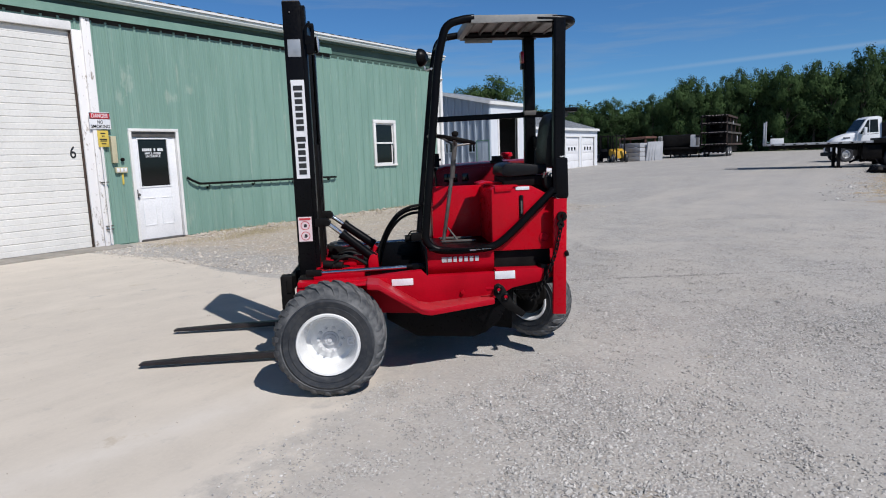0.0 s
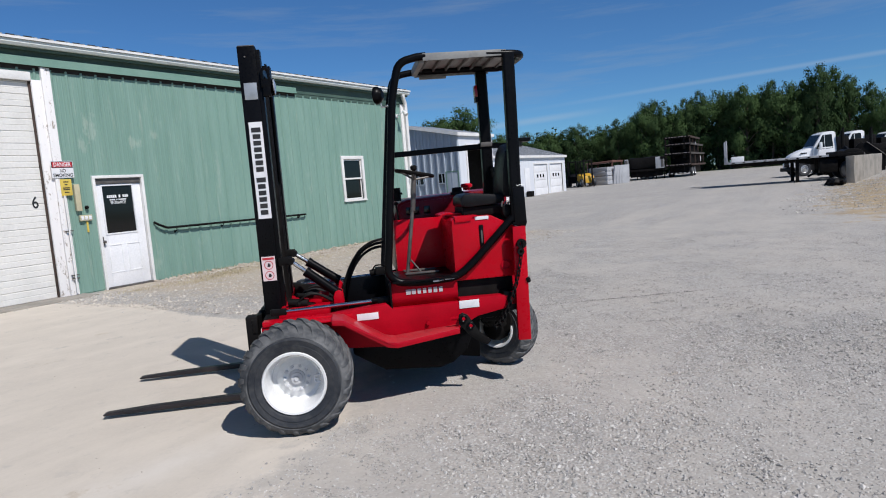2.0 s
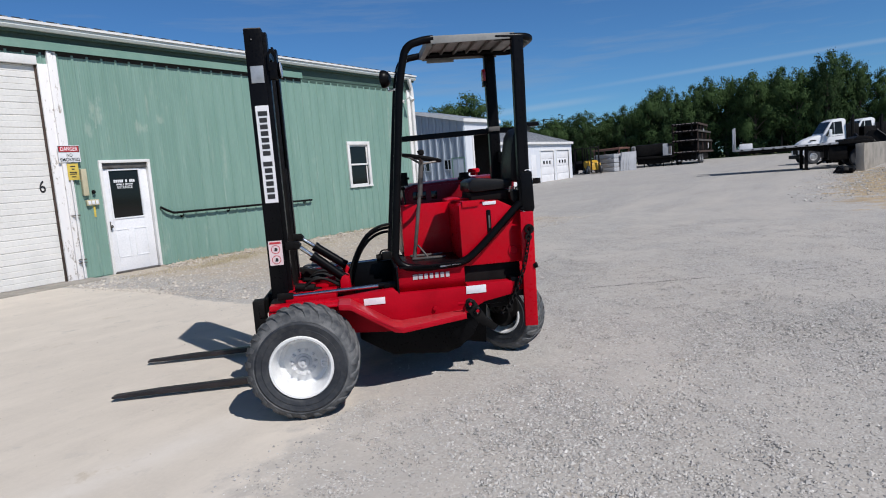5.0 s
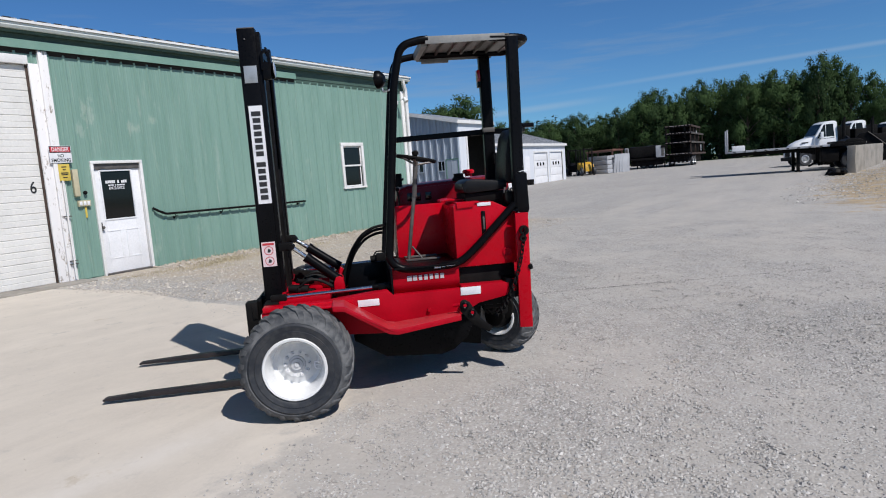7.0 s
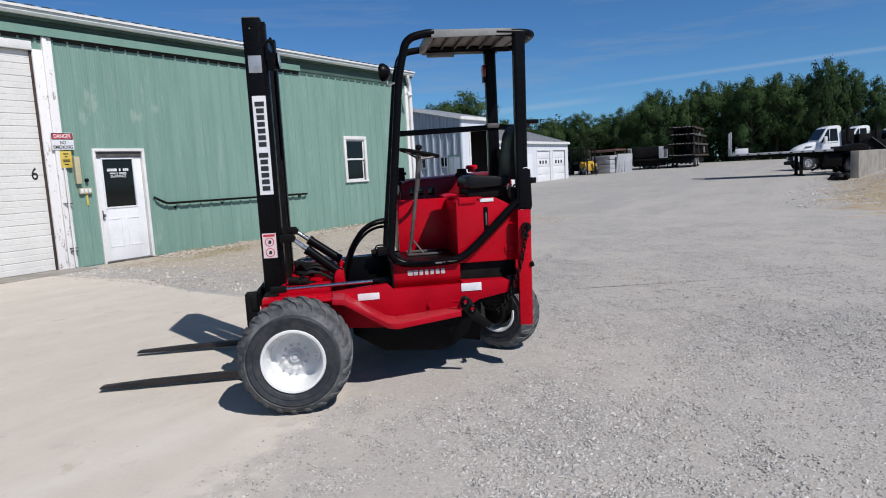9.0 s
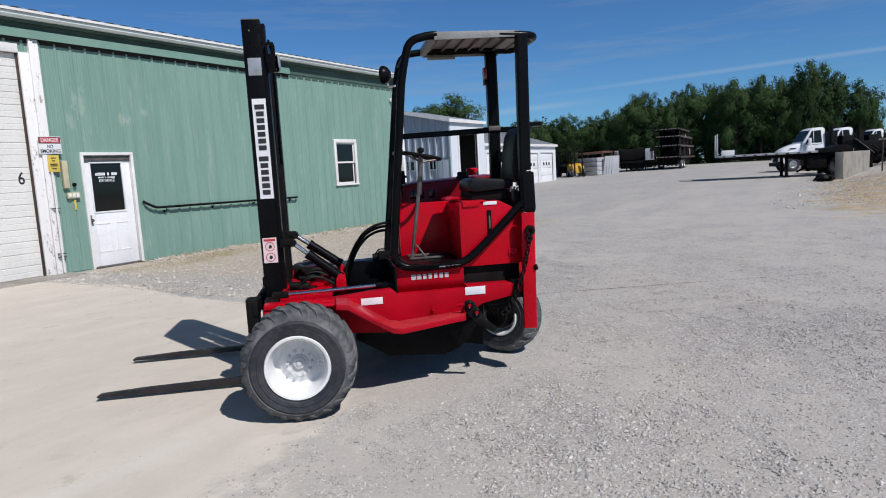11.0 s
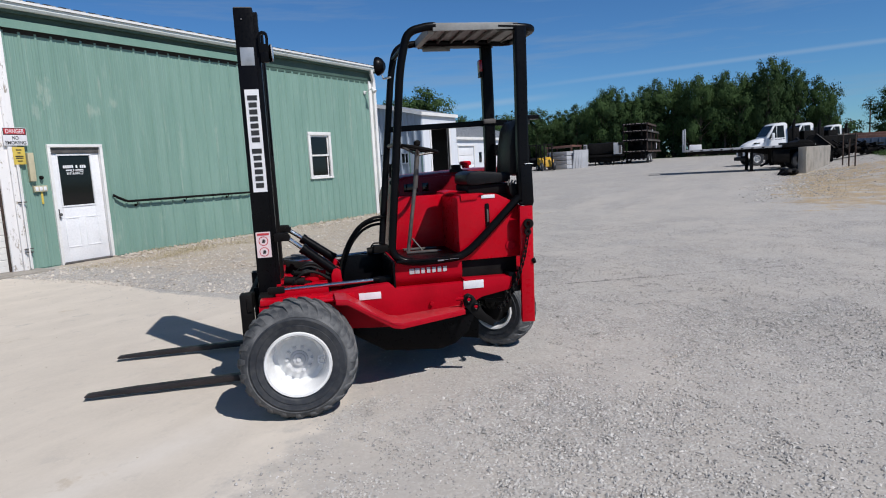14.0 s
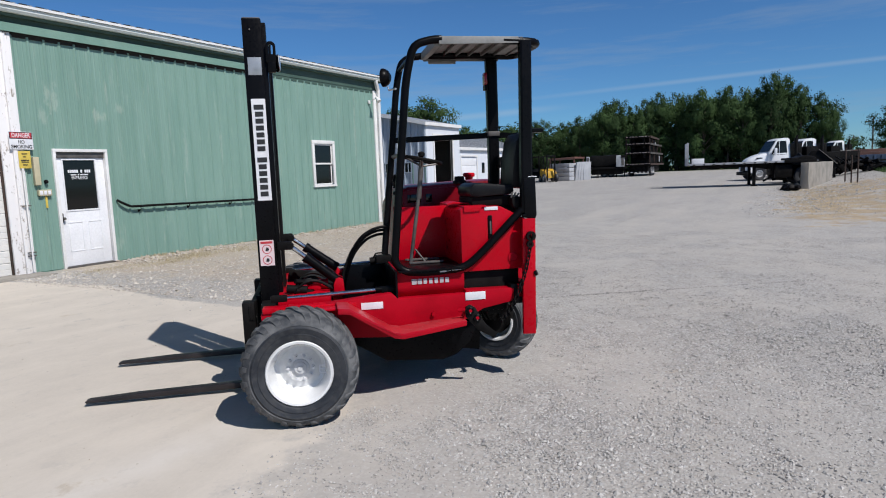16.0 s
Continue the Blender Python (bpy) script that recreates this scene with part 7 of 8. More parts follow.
def make_loaded_trailer():
    """A low trailer under a dark covered load beside the stacked frames."""
    g = rise(58)
    t = empty("loaded_trailer", pose(58.2, 5.2, g, 0, 0, 14), "low dark trailer with a covered load", "trailer")
    bm = B()
    box(bm, 0, 7.5, -1.9, 2.0, 0.85, 1.05, 0.02)
    part("deck", bm, BLACK_DULL, t)
    bm = B()
    box(bm, 0.5, 7.0, -1.1, 1.7, 1.05, 2.25, 0.15)
    bmesh.ops.subdivide_edges(bm, edges=[e for e in bm.edges if e.calc_length() > 1], cuts=5, use_grid_fill=True)
    for v in bm.verts:
        v.co += noise.noise_vector(v.co * 1.4) * 0.12
    part("covered_load", bm, BLACK_DULL, t)
    for y_, z0, z1 in ((-1.65, 1.05, 2.20), (1.75, 0.95, 2.15)):
        bm = B()
        box(bm, -0.1, 0.15, y_, y_ + (0.82 if y_ < 0 else 0.36), z0, z1, 0.03)
        pale = part("pale_box", bm, PALE_PANEL, t)
        bm = B()
        box(bm, -0.125, -0.10, y_ + 0.06, y_ + 0.30, z0 + 0.12, z1 - 0.08, 0.006)
        part("panel", bm, GREY_METAL, pale)
    bm = B()
    box(bm, -0.15, 0.2, -1.75, -1.3, 1.95, 2.2, 0.02)
    box(bm, -0.05, 0.05, -1.7, -1.6, 1.05, 1.95, 0.01)
    part("lamp_bracket", bm, BLACK_DULL, t)
    for y_ in (-1.7, -0.9, 0.9, 1.8):
        bm = B()
        box(bm, 0.1, 0.22, y_, y_ + 0.12, 0.0, 0.85, 0.01)
        part("leg", bm, BLACK_DULL, t)
    for y_ in (-0.3, 0.35):
        tyre_pair(t, pose(1.0, y_, 0.42, 0, 0, 90), 0.42)
    bm = B()
    box(bm, 0.6, 7.0, -1.5, 1.6, 0.3, 0.85, 0.03)
    part("frame", bm, BLACK_DULL, t)


make_loaded_trailer()


def make_panel_stacks():
    for i, (x_, y_, w_, h_, n) in enumerate(((52.0, 8.25, 0.7, 1.60, 2), (51.2, 7.10, 1.50, 1.62, 4))):
        t = empty("panel_stack", pose(x_, y_, rise(x_), 0, 0, -14), "stack of pale grey concrete panels", "panels", "stacked panels")
        for k in range(n):
            bm = B()
            box(bm, -0.9, 0.9, -w_ / 2, w_ / 2, k * h_ / n + 0.02, (k + 1) * h_ / n - 0.02, 0.03)
            part("panel", bm, PALE_PANEL, t)
    for i in range(4):
        t = empty("leaning_sheet", pose(51.4 + 0.3 * i, 6.18 - 0.17 * i, rise(51), 8 - 2 * i, 0, -20), "white sheet standing beside the panels", "sheet", "leaning sheets")
        bm = B()
        box(bm, -0.5, 0.6, -0.06, 0.06, 0.0, 1.70, 0.01)
        part("board", bm, PALE_PANEL, t)
    bm = B()
    prism(bm, [(8.1, 2.50), (10.9, 2.42), (10.9, 2.58), (8.1, 2.68)], "x", 56.5, 60, 0.01)
    for y_ in (8.15, 10.7):
        box(bm, 56.6, 56.75, y_, y_ + 0.12, rise(56), 2.5)
        box(bm, 59.7, 59.85, y_, y_ + 0.12, rise(56), 2.5)
    tagged(part("lean_to", bm, RUST_ROOF), "low open lean-to with a rusty roof", "shelter")


make_panel_stacks()


def make_yard_forklift(m, paint, label):
    t = empty("yard_forklift", m @ Matrix.Scale(1.15, 4), label, "forklift", "yard forklifts")
    bm = B()
    prism(bm, [(-0.9, 0.30), (-0.9, 0.95), (-0.55, 1.05), (0.0, 0.80), (0.45, 0.85), (0.55, 0.30)], "y", -0.5, 0.5, 0.04)
    part("body", bm, paint, t)
    bm = B()
    for s_ in (-0.45, 0.40):
        tube(bm, [(0.40, s_, 0.8), (0.22, s_, 1.95), (-0.55, s_, 2.0), (-0.65, s_, 1.0)], 0.035, 6)
    box(bm, -0.6, 0.25, -0.48, 0.46, 1.97, 2.03, 0.01)
    part("guard", bm, BLACK_DULL, t)
    bm = B()
    for s_ in (-0.35, 0.25):
        box(bm, 0.62, 0.74, s_, s_ + 0.1, 0.1, 2.1, 0.01)
    box(bm, 0.62, 0.74, -0.35, 0.35, 1.95, 2.05, 0.01)
    part("mast", bm, BLACK_DULL, t)
    bm = B()
    for s_ in (-0.3, 0.2):
        box(bm, 0.75, 1.7, s_, s_ + 0.1, 0.06, 0.11, 0.01)
    part("fork", bm, FORK_STEEL, t)
    for px_, R_ in ((0.42, 0.32), (-0.62, 0.26)):
        for s_ in (-0.48, 0.48):
            tyre_pair(t, pose(px_, s_, R_, 0, 0, 0 if s_ < 0 else 180), R_, 0.2)


make_yard_forklift(pose(48.8, 8.10, rise(49), 0, 0, 215), YELLOW, "small yellow forklift parked by the garages")
make_yard_forklift(pose(50.2, 9.75, rise(50), 0, 0, 190), BLACK_DULL, "small dark forklift parked behind a yellow one")

# concrete block, posts and scrap on the bank


def ground_z(x_, y_):
    return float(ground_height(np.array(x_, float), np.array(y_, float)))


def make_block():
    """A low cast wall that holds the bank back; x along it, away from the yard."""
    bm = B()
    box(bm, 0, 7.4, 0.0, 0.34, -0.4, 1.20, 0.03)
    bmesh.ops.subdivide_edges(bm, edges=[e for e in bm.edges if e.calc_length() > 1.0], cuts=7, use_grid_fill=True)
    for v in bm.verts:
        v.co += noise.noise_vector(v.co * 1.7) * 0.035
    ob = part("retaining_wall", bm, CONCRETE)
    ob.matrix_world = pose(26.9, -12.2, ground_z(27.0, -12.0), 0, 0, -9.5)
    tagged(ob, "weathered tan concrete retaining wall at the bank", "wall")


make_block()
for i, (x_, y_, h_, a) in enumerate(((29.6, -13.75, 1.6, 2), (27.9, -13.9, 1.25, -3), (27.2, -14.1, 1.5, 1))):
    bm = B()
    tube(bm, [(0, 0, -0.3), (0.02 * a, 0, h_)], 0.032, 8)
    ob = part("rusty_post", bm, RUST)
    ob.matrix_world = pose(x_, y_, ground_z(x_, y_))
    tagged(ob, "rusty steel post standing in the bank", "post", "rusty posts")


def make_scrap(name, label, at, size, seed, material):
    rng = random.Random(seed)
    bm = B()
    for i in range(70):
        p = Vector((rng.uniform(-1, 1) * size[0], rng.uniform(-1, 1) * size[1], abs(rng.gauss(0, 0.45)) * size[2]))
        m = Matrix.Translation(p) @ Euler((rng.uniform(-0.5, 0.5), rng.uniform(-0.6, 0.6), rng.uniform(0, 3))).to_matrix().to_4x4()
        a, b, c = rng.uniform(0.1, 0.55) * min(size[0], 1.2), rng.uniform(0.03, 0.16), rng.uniform(0.02, 0.12)
        box(bm, -a, a, -b, b, -c, c, 0.02, m)
    ob = part(name, bm, material)
    ob.matrix_world = pose(*at)
    tagged(ob, label, "scrap", kind="stuff")


make_scrap("scrap_heap", "dark heap of scrap steel behind the block", (38.5, -14.6, ground_z(38.5, -14.6) + 0.25, 0, 0, -80), (1.6, 0.8, 0.55), 3, BLACK_DULL)
make_scrap("ground_scrap", "dark pieces of steel lying by the block", (26.0, -11.5, ground_z(26.0, -11.5) + 0.05, 0, 0, 20), (0.4, 0.15, 0.12), 11, BLACK_DULL)
make_scrap("steel_clutter", "dark steel parts heaped under the trailer", (35.2, -11.4, ground_z(35.2, -11.4) + 0.2, 0, 0, -70), (1.0, 0.6, 1.0), 17, BLACK_DULL)
AWAY = pose(50.0, -15.1, 0.82, 0, 0, -80)
con = empty("blue_container", AWAY, "low faded blue steel container on the bank", "container")
bm = B()
box(bm, 0, 12.0, -0.05, 2.2, -0.15, 0.88, 0.02)
part("body", bm, BLUE_TARP, con)
for k in range(25):
    bm = B()
    box(bm, 0.05 + 0.48 * k, 0.17 + 0.48 * k, -0.09, -0.05, -0.1, 0.84, 0.01)
    part("rib", bm, BLUE_TARP, con)
rb = random.Random(8)
for k in range(9):
    bm = B()
    box(bm, -0.4 + rb.uniform(-0.8, 0.6), 11 + rb.uniform(-3, 1), 0.05 + 0.22 * k, 0.17 + 0.22 * k, 0, 0.20, 0.01)
    box(bm, 0.4, 10, 0.01 + 0.22 * k, 0.21 + 0.22 * k, 0.0, 0.03)
    ob = part("steel_beam", bm, (RUST_ROOF, RUST, CONCRETE)[k % 3])
    ob.matrix_world = AWAY @ pose(0, 0, 0.885 + 0.21 * (k % 2) * (k > 2), 0, 0, 0)
    tagged(ob, "long rusty steel beam lying on the container", "beam", "steel beams")
hop = empty("steel_hopper", pose(36.3, -12.2, ground_z(36.3, -12.8), 0, 0, 0) @ Matrix.Scale(1.15, 4), "dark steel hopper with a sloping grey lid", "hopper")
bm = B()
prism(bm, [(0.35, 0), (0.25, 0.9), (-0.15, 1.45), (-0.55, 1.50), (-1.25, 0.85), (-1.25, 0)], "x", 0, 1.7, 0.03)
part("body", bm, BLACK_DULL, hop)
bm = B()
prism(bm, [(-0.52, 1.52), (-1.32, 0.78), (-1.30, 0.76), (-0.50, 1.50)], "x", -0.05, 1.75, 0.004)
part("lid", bm, CONCRETE, hop)
# far sheds beyond the bank
bm = B()
prism(bm, [(-4, 0), (-4, 2.2), (0, 3.2), (4, 2.2), (4, 0)], "x", 0, 30, 0.02)
ob = part("far_shed", bm, RUST_ROOF)
ob.matrix_world = pose(80, -34, 0.3, 0, 0, -30)
tagged(ob, "low brown shed far beyond the yard", "building")


def make_pole(x_, y_, h_):
    p = empty("utility_pole", pose(x_, y_, 0.3), "wooden utility pole with a crossarm", "pole", "utility poles")
    bm = B()
    tube(bm, [(0, 0, 0), (0, 0, h_)], [0.14, 0.09], 8)
    part("pole", bm, BARK, p)
    bm = B()
    box(bm, -0.06, 0.06, -1.1, 1.1, h_ - 0.74, h_ - 0.62)
    part("crossarm", bm, BARK, p)
    for k in (-0.95, 0.0, 0.95):
        bm = B()
        rod(bm, (0, k, h_ - 0.62), (0, k, h_ - 0.40), 0.05, 8)
        part("insulator", bm, PALE_PANEL, p)


make_pole(120, -22.1, 7.7)
make_pole(165, -22.1, 6.4)

# ---- trees ----


def leaf_cloud(rng, lobes, n, size, squash=0.85):
    """Leaf quads about many small clumps set in the lobes (centre, radius)."""
    verts, faces, normals = [], [], []
    w = np.array([r ** 2.2 for _, r in lobes])
    w /= w.sum()
    for (c, r), k in zip(lobes, (w * n).astype(int)):
        clumps = max(5, k // 95)
        d = rng.normal(size=(clumps, 3))
        d /= np.linalg.norm(d, axis=1)[:, None]
        cc = np.array(c) + d * r * (0.45 + 0.6 * rng.random((clumps, 1)) ** 0.5) * np.array([1, 1, squash])
        pick = rng.integers(0, clumps, k)
        p = cc[pick] + rng.normal(size=(k, 3)) * (0.15 * r + 0.14) * np.array([1, 1, 0.7])
        # leaves face outwards and up, roughly
        face = (p - np.array(c)) / r * 1.0 + (p - cc[pick]) / (0.15 * r + 0.14) * 0.55 + np.array([0, 0, 0.30]) + rng.normal(size=(k, 3)) * 0.24
        a = np.cross(face, rng.normal(size=(k, 3)))
        a /= np.linalg.norm(a, axis=1)[:, None]
        b = np.cross(a, face)
        b /= np.linalg.norm(b, axis=1)[:, None]
        s = size * (0.6 + 0.8 * rng.random((k, 1)))
        base = len(verts)
        quad = np.stack([p - a * s, p + b * s * 0.55, p + a * s, p - b * s * 0.55], 1).reshape(-1, 3)
        verts.extend(quad.tolist())
        faces.extend((base + 4 * i + np.arange(4)).tolist() for i in range(k))
        lean = (p - np.array(c)) / r + (p - cc[pick]) / (0.15 * r + 0.14) * 0.40 + np.array([0, 0, 0.25]) + rng.normal(size=(k, 3)) * 0.16
        lean /= np.linalg.norm(lean, axis=1)[:, None]
        normals.append(np.repeat(lean, 4, 0))
    return verts, faces, np.concatenate(normals)


def leaf_mesh(name, cloud, material):
    """Leaf quads that take the light as the rounded masses they belong to."""
    v, f, nrm = cloud
    me = bpy.data.meshes.new(name)
    me.from_pydata(v, [], f)
    me.materials.append(material)
    me.polygons.foreach_set("use_smooth", np.ones(len(f), dtype=bool))
    me.normals_split_custom_set_from_vertices(nrm.tolist())
    return me


def make_tree(seed, height, spread, n, size, material, label, low=0.28):
    rng = np.random.default_rng(seed)
    t = empty("tree", pose(0, 0, 0), label, "tree", "trees of the wood")
    bm = B()
    tube(bm, [(0, 0, -0.3), (0.1, 0.05, height * 0.3), (0.0, 0.1, height * 0.6), (0.1, 0, height * 0.85)], [0.28, 0.22, 0.14, 0.05], 8)
    lobes = []
    for i in range(17):
        a = 2.4 * i + rng.random()
        f = i / 16
        z = height * (low + (0.93 - low) * f)
        rad = spread * (0.22 + 0.26 * math.sin(math.pi * (0.18 + 0.72 * f))) * (0.75 + 0.5 * rng.random())
        out = spread * (0.62 * math.sin(math.pi * (0.14 + 0.80 * f))) * (0.45 + 0.75 * rng.random())
        c = (out * math.cos(a), out * math.sin(a), z)
        lobes.append((c, rad))
        tube(bm, [(0.05, 0.05, z * 0.68), (c[0] * 0.5, c[1] * 0.5, z * 0.88), c], [0.10, 0.06, 0.02], 6)
    part("trunk", bm, BARK, t)
    crown = new("crown", leaf_mesh("crown", leaf_cloud(rng, lobes, n, size), material))
    crown.parent = t
    return t


WOOD = [make_tree(21, 10.0, 4.6, 13000, 0.135, LEAF, "tall leafy tree at the edge of the wood"),
        make_tree(22, 11.0, 5.2, 15000, 0.14, LEAF_DARK, "broad dark green tree at the edge of the wood"),
        make_tree(23, 9.2, 4.2, 12000, 0.13, LEAF, "rounded leafy tree at the edge of the wood"),
        make_tree(24, 10.6, 4.0, 12000, 0.135, LEAF_DARK, "narrow dark tree at the edge of the wood")]
rng = random.Random(12)
# front row of the wood: y at x = 84, and the height of the outline there
OUTLINE = [(33.0, 8.4, 0.9), (29.5, 8.8, 0.9), (26.0, 8.6, 0.8), (23.6, 8.7, 0.7), (21.3, 9.0, 0.6), (18.6, 9.0, 0.6), (15.4, 9.1, 0.6), (13.4, 9.8, 0.5),
           (11.5, 11.1, 0.5), (9.8, 10.9, 0.45), (8.0, 10.2, 0.5), (6.5, 10.7, 0.5), (5.2, 11.6, 0.45), (3.0, 11.7, 0.6), (0.9, 10.9, 0.5), (-1.0, 11.5, 0.5),
           (-2.5, 11.6, 0.45), (-3.7, 11.5, 0.45), (-5.3, 11.3, 0.5), (-6.8, 10.8, 0.45), (-8.7, 12.3, 0.40), (-9.9, 12.4, 0.38), (-11.9, 10.9, 0.42), (-13.8, 10.2, 0.44), (-14.9, 8.0, 0.36)]
used = [False] * 4
BASE_H = (10.0, 11.0, 9.2, 10.6)
for row, (dx, lift) in enumerate(((0.0, 0.0), (7.0, -0.3))):
    for i, (y, h, wide) in enumerate(OUTLINE):
        k = (i * 3 + row * 2 + (i // 4)) % 4
        s_ = (h + lift - 1.25) / BASE_H[k]
        if row and (i % 2 or i > 20):
            continue
        m = pose(84 + dx + rng.uniform(-2, 2), y + (1.6 if row else 0) + rng.uniform(-0.2, 0.2), 0.55, 0, 0, rng.uniform(0, 360))
        if not used[k]:
            used[k] = True
            WOOD[k].matrix_world = m
            ob = WOOD[k]
        else:
            ob = copy_thing(WOOD[k], m)
        ob.scale = (s_ * wide * 1.3, s_ * wide * 1.3, s_)
for (x_, y_, k, s_) in ((58.0, 26.5, 0, 0.98), (62.0, 23.2, 2, 0.72), (60.0, 30.5, 1, 0.80), (97.0, -23.3, 1, 0.74), (99.0, -28.4, 0, 0.70)):
    ob = copy_thing(WOOD[k], pose(x_, y_, 0.4, 0, 0, rng.uniform(0, 360)))
    ob.scale = (s_, s_, s_)

# undergrowth that closes the foot of the wood, and the wood behind
gen = np.random.default_rng(77)
lob = []
y = 34.0
while y > -16.5:
    lob.append(((83 + gen.uniform(-1, 2.5), y, 0.9 + gen.uniform(0, 1.3)), gen.uniform(1.5, 2.4)))
    lob.append(((88 + gen.uniform(-1, 2.5), y, 2.4 + gen.uniform(0, 1.8)), gen.uniform(1.8, 2.8)))
    y -= 1.0
tagged(new("undergrowth", leaf_mesh("undergrowth", leaf_cloud(gen, lob, 60000, 0.17), LEAF_SHADED)), "dense shrubs at the foot of the wood, darkened for shade", "shrubs", kind="stuff")
lob = []
for y in range(-8, 130, 5):
    lob.append(((118 + gen.uniform(-3, 3), y, 4.5 + gen.uniform(-1, 1)), 5.5 + gen.uniform(-0.8, 0.8)))
tagged(new("far_wood", leaf_mesh("far_wood", leaf_cloud(gen, lob, 40000, 0.36), LEAF_DARK)), "distant wood behind the yard", "wood", kind="stuff")

# ---- loose stone, rubble and dry grass ----


def stones(name, label, pts, sizes, seed, material=STONE):
    """Many small broken stones, each a rough eight-sided lump, in one mesh."""
    g = np.random.default_rng(seed)
    n = len(pts)
    octa = np.array([(1, 0, 0), (0, 1, 0), (-1, 0, 0), (0, -1, 0), (0, 0, 0.64), (0, 0, -0.5)], float)
    tri = np.array([(0, 1, 4), (1, 2, 4), (2, 3, 4), (3, 0, 4), (1, 0, 5), (2, 1, 5), (3, 2, 5), (0, 3, 5)])
    v = octa[None] * (1 + 0.20 * g.normal(size=(n, 6, 1))) + 0.16 * g.normal(size=(n, 6, 3))
    a = g.random(n) * 6.283
    c, s = np.cos(a), np.sin(a)
    rot = np.stack([v[:, :, 0] * c[:, None] - v[:, :, 1] * s[:, None], v[:, :, 0] * s[:, None] + v[:, :, 1] * c[:, None], v[:, :, 2]], -1)
    v = rot * sizes[:, None, None] + pts[:, None, :]
    faces = (tri[None] + 6 * np.arange(n)[:, None, None]).reshape(-1, 3)
    me = bpy.data.meshes.new(name)
    me.from_pydata(v.reshape(-1, 3).tolist(), [], faces.tolist())
    me.materials.append(material)
    return tagged(new(name, me), label, "gravel", kind="stuff")


g = np.random.default_rng(9)
N = 1260000
X = g.uniform(-8.0, 7.5, N)
Y = g.uniform(-15.8, -0.6, N)
D = np.hypot(X + 6.7, Y + 12.0)
keep = (g.random(N) < np.clip((2.4 / np.maximum(D, 1.2)) ** 1.35, 0.055, 1)) & (X > dust_edge(Y) + 0.2 + g.normal(0, 0.40, N))
keep &= g.random(N) < np.where((Y > -5.2) & (X > -1.2), 0.12, 1.0)
keep &= g.random(N) < 0.55 + 0.45 * smooth(0.15, 0.7, patchy(X, Y))
keep &= g.random(N) < smooth(-15.6, -12.6, Y + 0.5 * patchy(X, Y, 5))
beside = smooth(3.0, 1.0, X - dust_edge(Y)) * smooth(-5.6, -6.6, Y)
keep &= g.random(N) < 1 - beside * (1 - 0.8 * smooth(0.42, 0.62, patchy(X, Y)))
u, v = 0.656 * (X + 3.954) - 0.755 * (Y + 9.205), 0.755 * (X + 3.954) + 0.656 * (Y + 9.205)
keep &= (g.random(N) < 0.12) | (u < -0.4) | (u > 1.9) | (v < 0.1) | (v > 2.2)
X, Y, D, beside = X[keep], Y[keep], D[keep], beside[keep]
size = (1 - 0.30 * beside) * (1 + 0.28 * smooth(4.2, 2.4, D)) * np.clip(g.lognormal(math.log(0.0060), 0.34, len(X)) * (0.85 + 0.32 * patchy(X, Y)), 0.003, 0.016)
stones("gravel", "loose crushed grey stone over the yard", np.stack([X, Y, ground_height(X, Y) + size * 0.12], -1), size, 10)
n = 260000
X = g.uniform(-7.6, 0.8, n)
Y = g.uniform(-13.6, -7.4, n)
off = X - dust_edge(Y)
cluster = patchy(X * 1.6 + 3, Y * 1.6, 21)
k = g.random(n) < smooth(-13.6, -12.0, Y) * smooth(-0.3, 0.5, off) * smooth(3.8, 2.2, off) * (0.09 + 0.75 * smooth(0.52, 0.78, cluster))
u, v = 0.656 * (X + 3.954) - 0.755 * (Y + 9.205), 0.755 * (X + 3.954) + 0.656 * (Y + 9.205)
k &= (u < -0.4) | (u > 1.9) | (v < 0.15) | (v > 2.2)
X, Y = X[k], Y[k]
size = np.clip(g.lognormal(math.log(0.0042), 0.35, len(X)), 0.002, 0.010)
stones("fine_gravel", "small grey pebbles in loose clusters on the packed fines", np.stack([X, Y, ground_height(X, Y) + size * 0.2], -1), size, 41)
n = 500
X = g.uniform(-7.5, -1.6, n)
Y = g.uniform(-10.5, -0.8, n)
size = g.uniform(0.0025, 0.0065, n)
stones("stray_stones", "few stray stones on the dusty apron", np.stack([X, Y, size * 0.3], -1), size, 12, STONE_TAN)
n = 17000
X = -1.2 + 11.2 * g.random(n) ** 1.35
Y = g.uniform(-6.0, -0.4, n)
k = g.random(n) > 0.8 * np.exp(-((X - 2.2) / 1.5) ** 2 - ((Y + 1.1) / 0.65) ** 2)
X, Y = X[k], Y[k]
size = np.clip(g.lognormal(math.log(0.0095), 0.48, len(X)), 0.004, 0.034)
stones("strip_gravel", "coarse tan gravel between the apron and the shed", np.stack([X, Y, size * 0.2], -1), size, 18, STONE_MIXED)
n = 420
k = g.random(n)
X = 0.07 + 2.2 * k + g.normal(0, 0.012, n)
Y = -9.09 - 2.96 * k ** 1.04 + g.normal(0, 0.012, n)
size = g.uniform(0.004, 0.010, n)
stones("grit_line", "row of small dark stones for a thin line across the gravel", np.stack([X, Y, size * 0.1], -1), size, 31, CRACK)
n = 4200
X = g.uniform(0.95, 10.2, n)
Y = -np.abs(g.normal(0.0, 0.55, n)) - 0.06
size = np.clip(g.lognormal(math.log(0.018), 0.5, n), 0.008, 0.06) * np.clip(1.2 + Y * 0.5, 0.4, 1)
stones("wall_rubble", "pale rubble along the foot of the shed", np.stack([X, Y, size * 0.3], -1), size, 13, STONE_TAN)
n = 6000
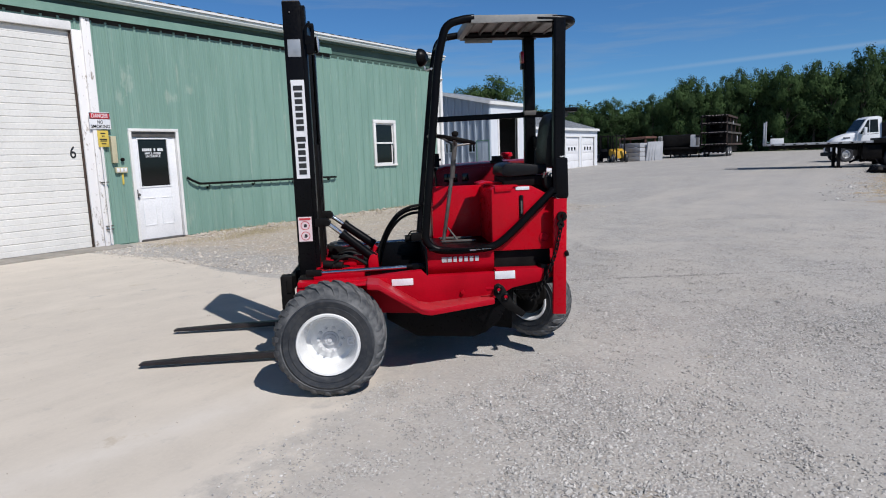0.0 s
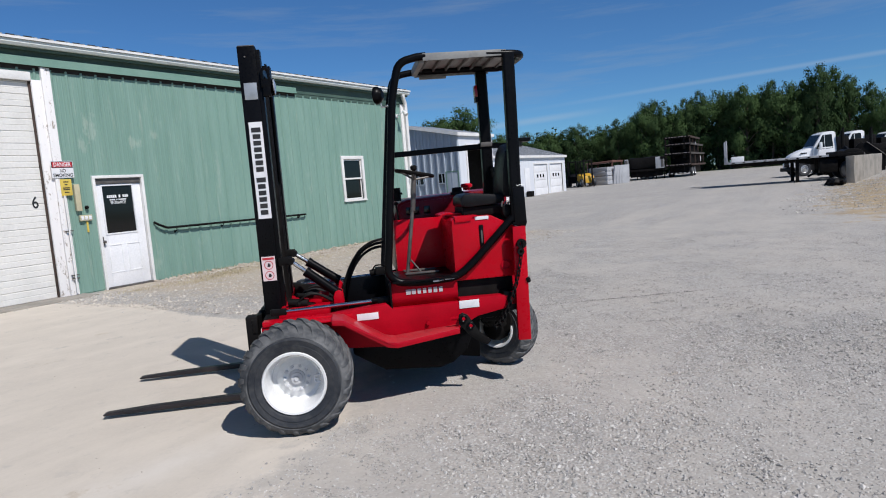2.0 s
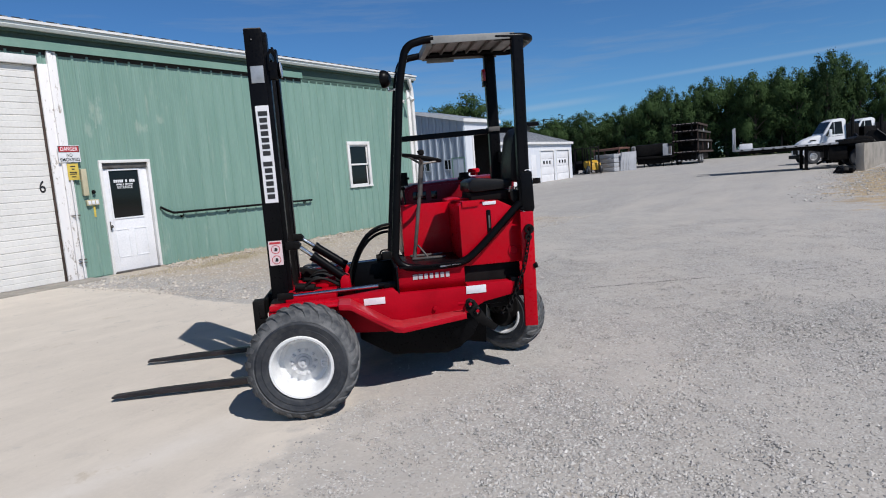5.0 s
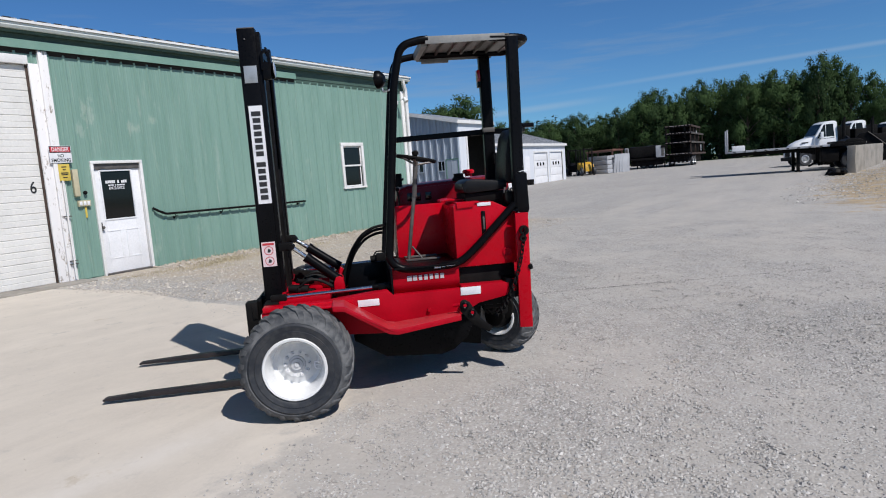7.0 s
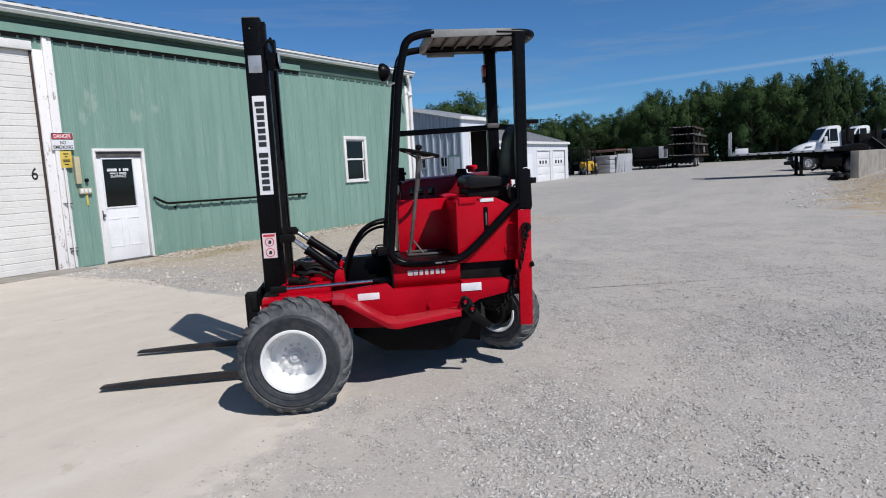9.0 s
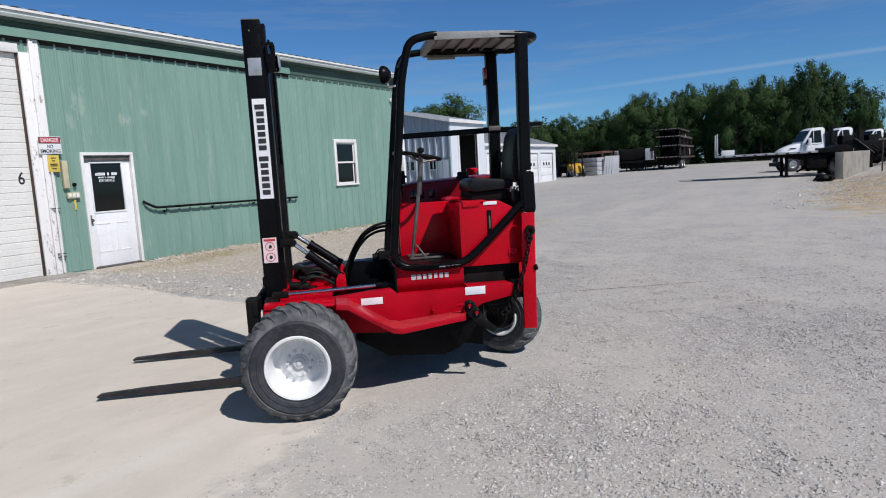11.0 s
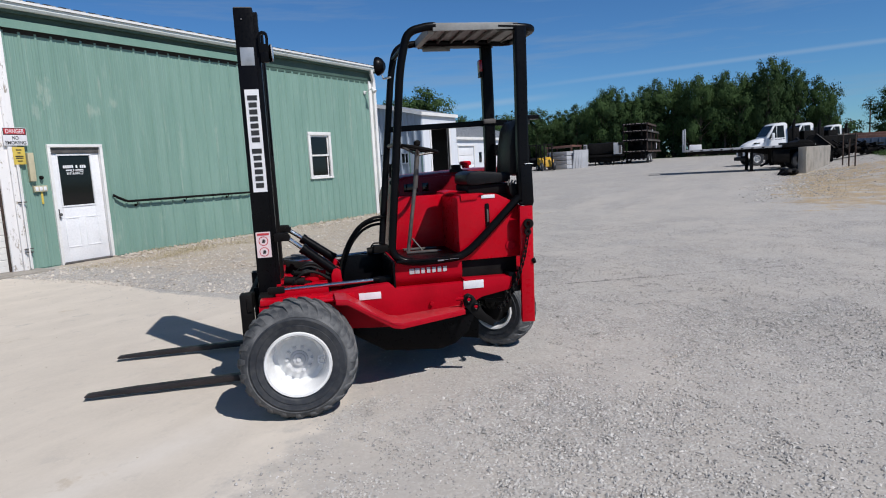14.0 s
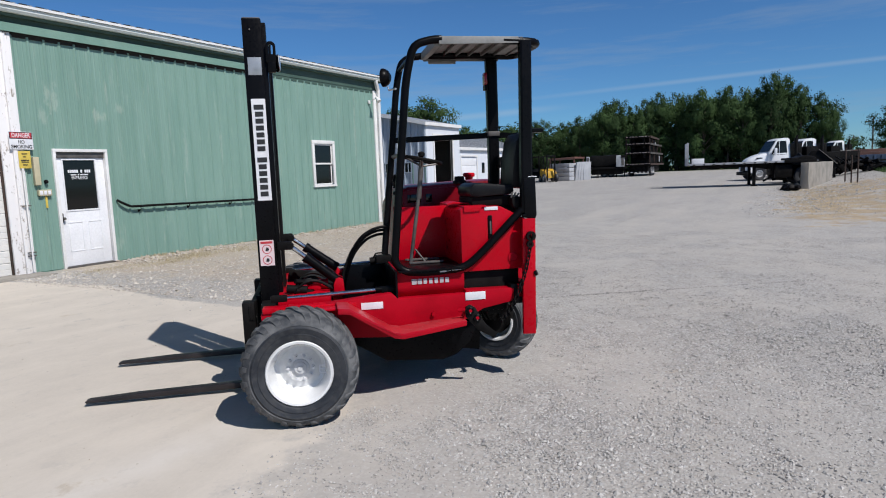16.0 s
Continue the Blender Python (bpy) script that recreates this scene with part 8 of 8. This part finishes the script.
X = 13.0 + 23 * g.random(n) ** 0.8 + g.normal(0, 0.8, n)
Y = -10.75 - np.abs(g.normal(0, 1.2, n)) * np.where(X > 20, 2.2, 1.0) + g.normal(0, 0.3, n)
size = np.clip(g.lognormal(math.log(0.016), 0.5, n), 0.008, 0.06)
stones("bank_rubble", "broken stones on the bank", np.stack([X, Y, ground_height(X, Y) + size * 0.1], -1), size, 14)


def grass(name, label, pts, length, seed, material):
    """Thin bent blades, three by three."""
    q = np.random.default_rng(seed)
    n = len(pts)
    a = q.random(n) * 6.283
    lean = q.uniform(0.2, 0.9, n)
    L = length * q.uniform(0.5, 1.3, n)
    d = np.stack([np.cos(a), np.sin(a), 0 * a], -1)
    side = np.stack([-np.sin(a), np.cos(a), 0 * a], -1) * 0.006 * (length / 0.12)
    mid = pts + d * (L * lean * 0.35)[:, None] + np.array([0, 0, 1]) * (L * 0.6)[:, None]
    tip = pts + d * (L * lean)[:, None] + np.array([0, 0, 1]) * (L * (1.05 - 0.5 * lean))[:, None]
    v = np.stack([pts - side, pts + side, mid + side * 0.7, mid - side * 0.7, tip], 1).reshape(-1, 3)
    k = 5 * np.arange(n)
    faces = [(i, i + 1, i + 2, i + 3) for i in k.tolist()] + [(i + 3, i + 2, i + 4) for i in k.tolist()]
    me = bpy.data.meshes.new(name)
    me.from_pydata(v.tolist(), [], faces)
    me.materials.append(material)
    return tagged(new(name, me), label, "grass", kind="stuff")


n = 1100
cx = g.choice(g.uniform(1.2, 10.0, 30), n)
X = cx + g.normal(0, 0.10, n)
Y = -np.abs(g.normal(0.05, 0.22, n)) - 0.05
grass("dry_grass", "dry tufts of grass along the shed wall", np.stack([X, Y, 0 * X], -1), 0.085, 15, STRAW)
n = 5200
pick = g.integers(0, 60, n)
X = g.normal(2.3, 1.1, 60)[pick] + g.normal(0, 0.22, n)
Y = np.minimum(g.normal(-1.05, 0.38, 60)[pick] + g.normal(0, 0.10, n), -0.15)
grass("straw_litter", "flat dry straw lying on the gravel by the shed", np.stack([X, Y, 0 * X + 0.004], -1), 0.045, 19, STRAW)
n = 3800
pick = g.integers(0, 90, n)
X = g.uniform(13.8, 27.0, 90)[pick] + g.normal(0, 0.45, n)
Y = (-11.6 - np.abs(g.normal(0, 1.7, 90)))[pick] + g.normal(0, 0.22, n)
n2 = 2600
GX, GY = g.uniform(33, 46, n2), -15.6 - np.abs(g.normal(0, 1.3, n2))
grass("green_grass", "green grass growing on the far bank", np.stack([GX, GY, ground_height(GX, GY)], -1), 0.22, 26, LEAF)
grass("bank_grass", "straw and dry grass on the bank", np.stack([X, Y, ground_height(X, Y)], -1), 0.055, 16, STRAW)
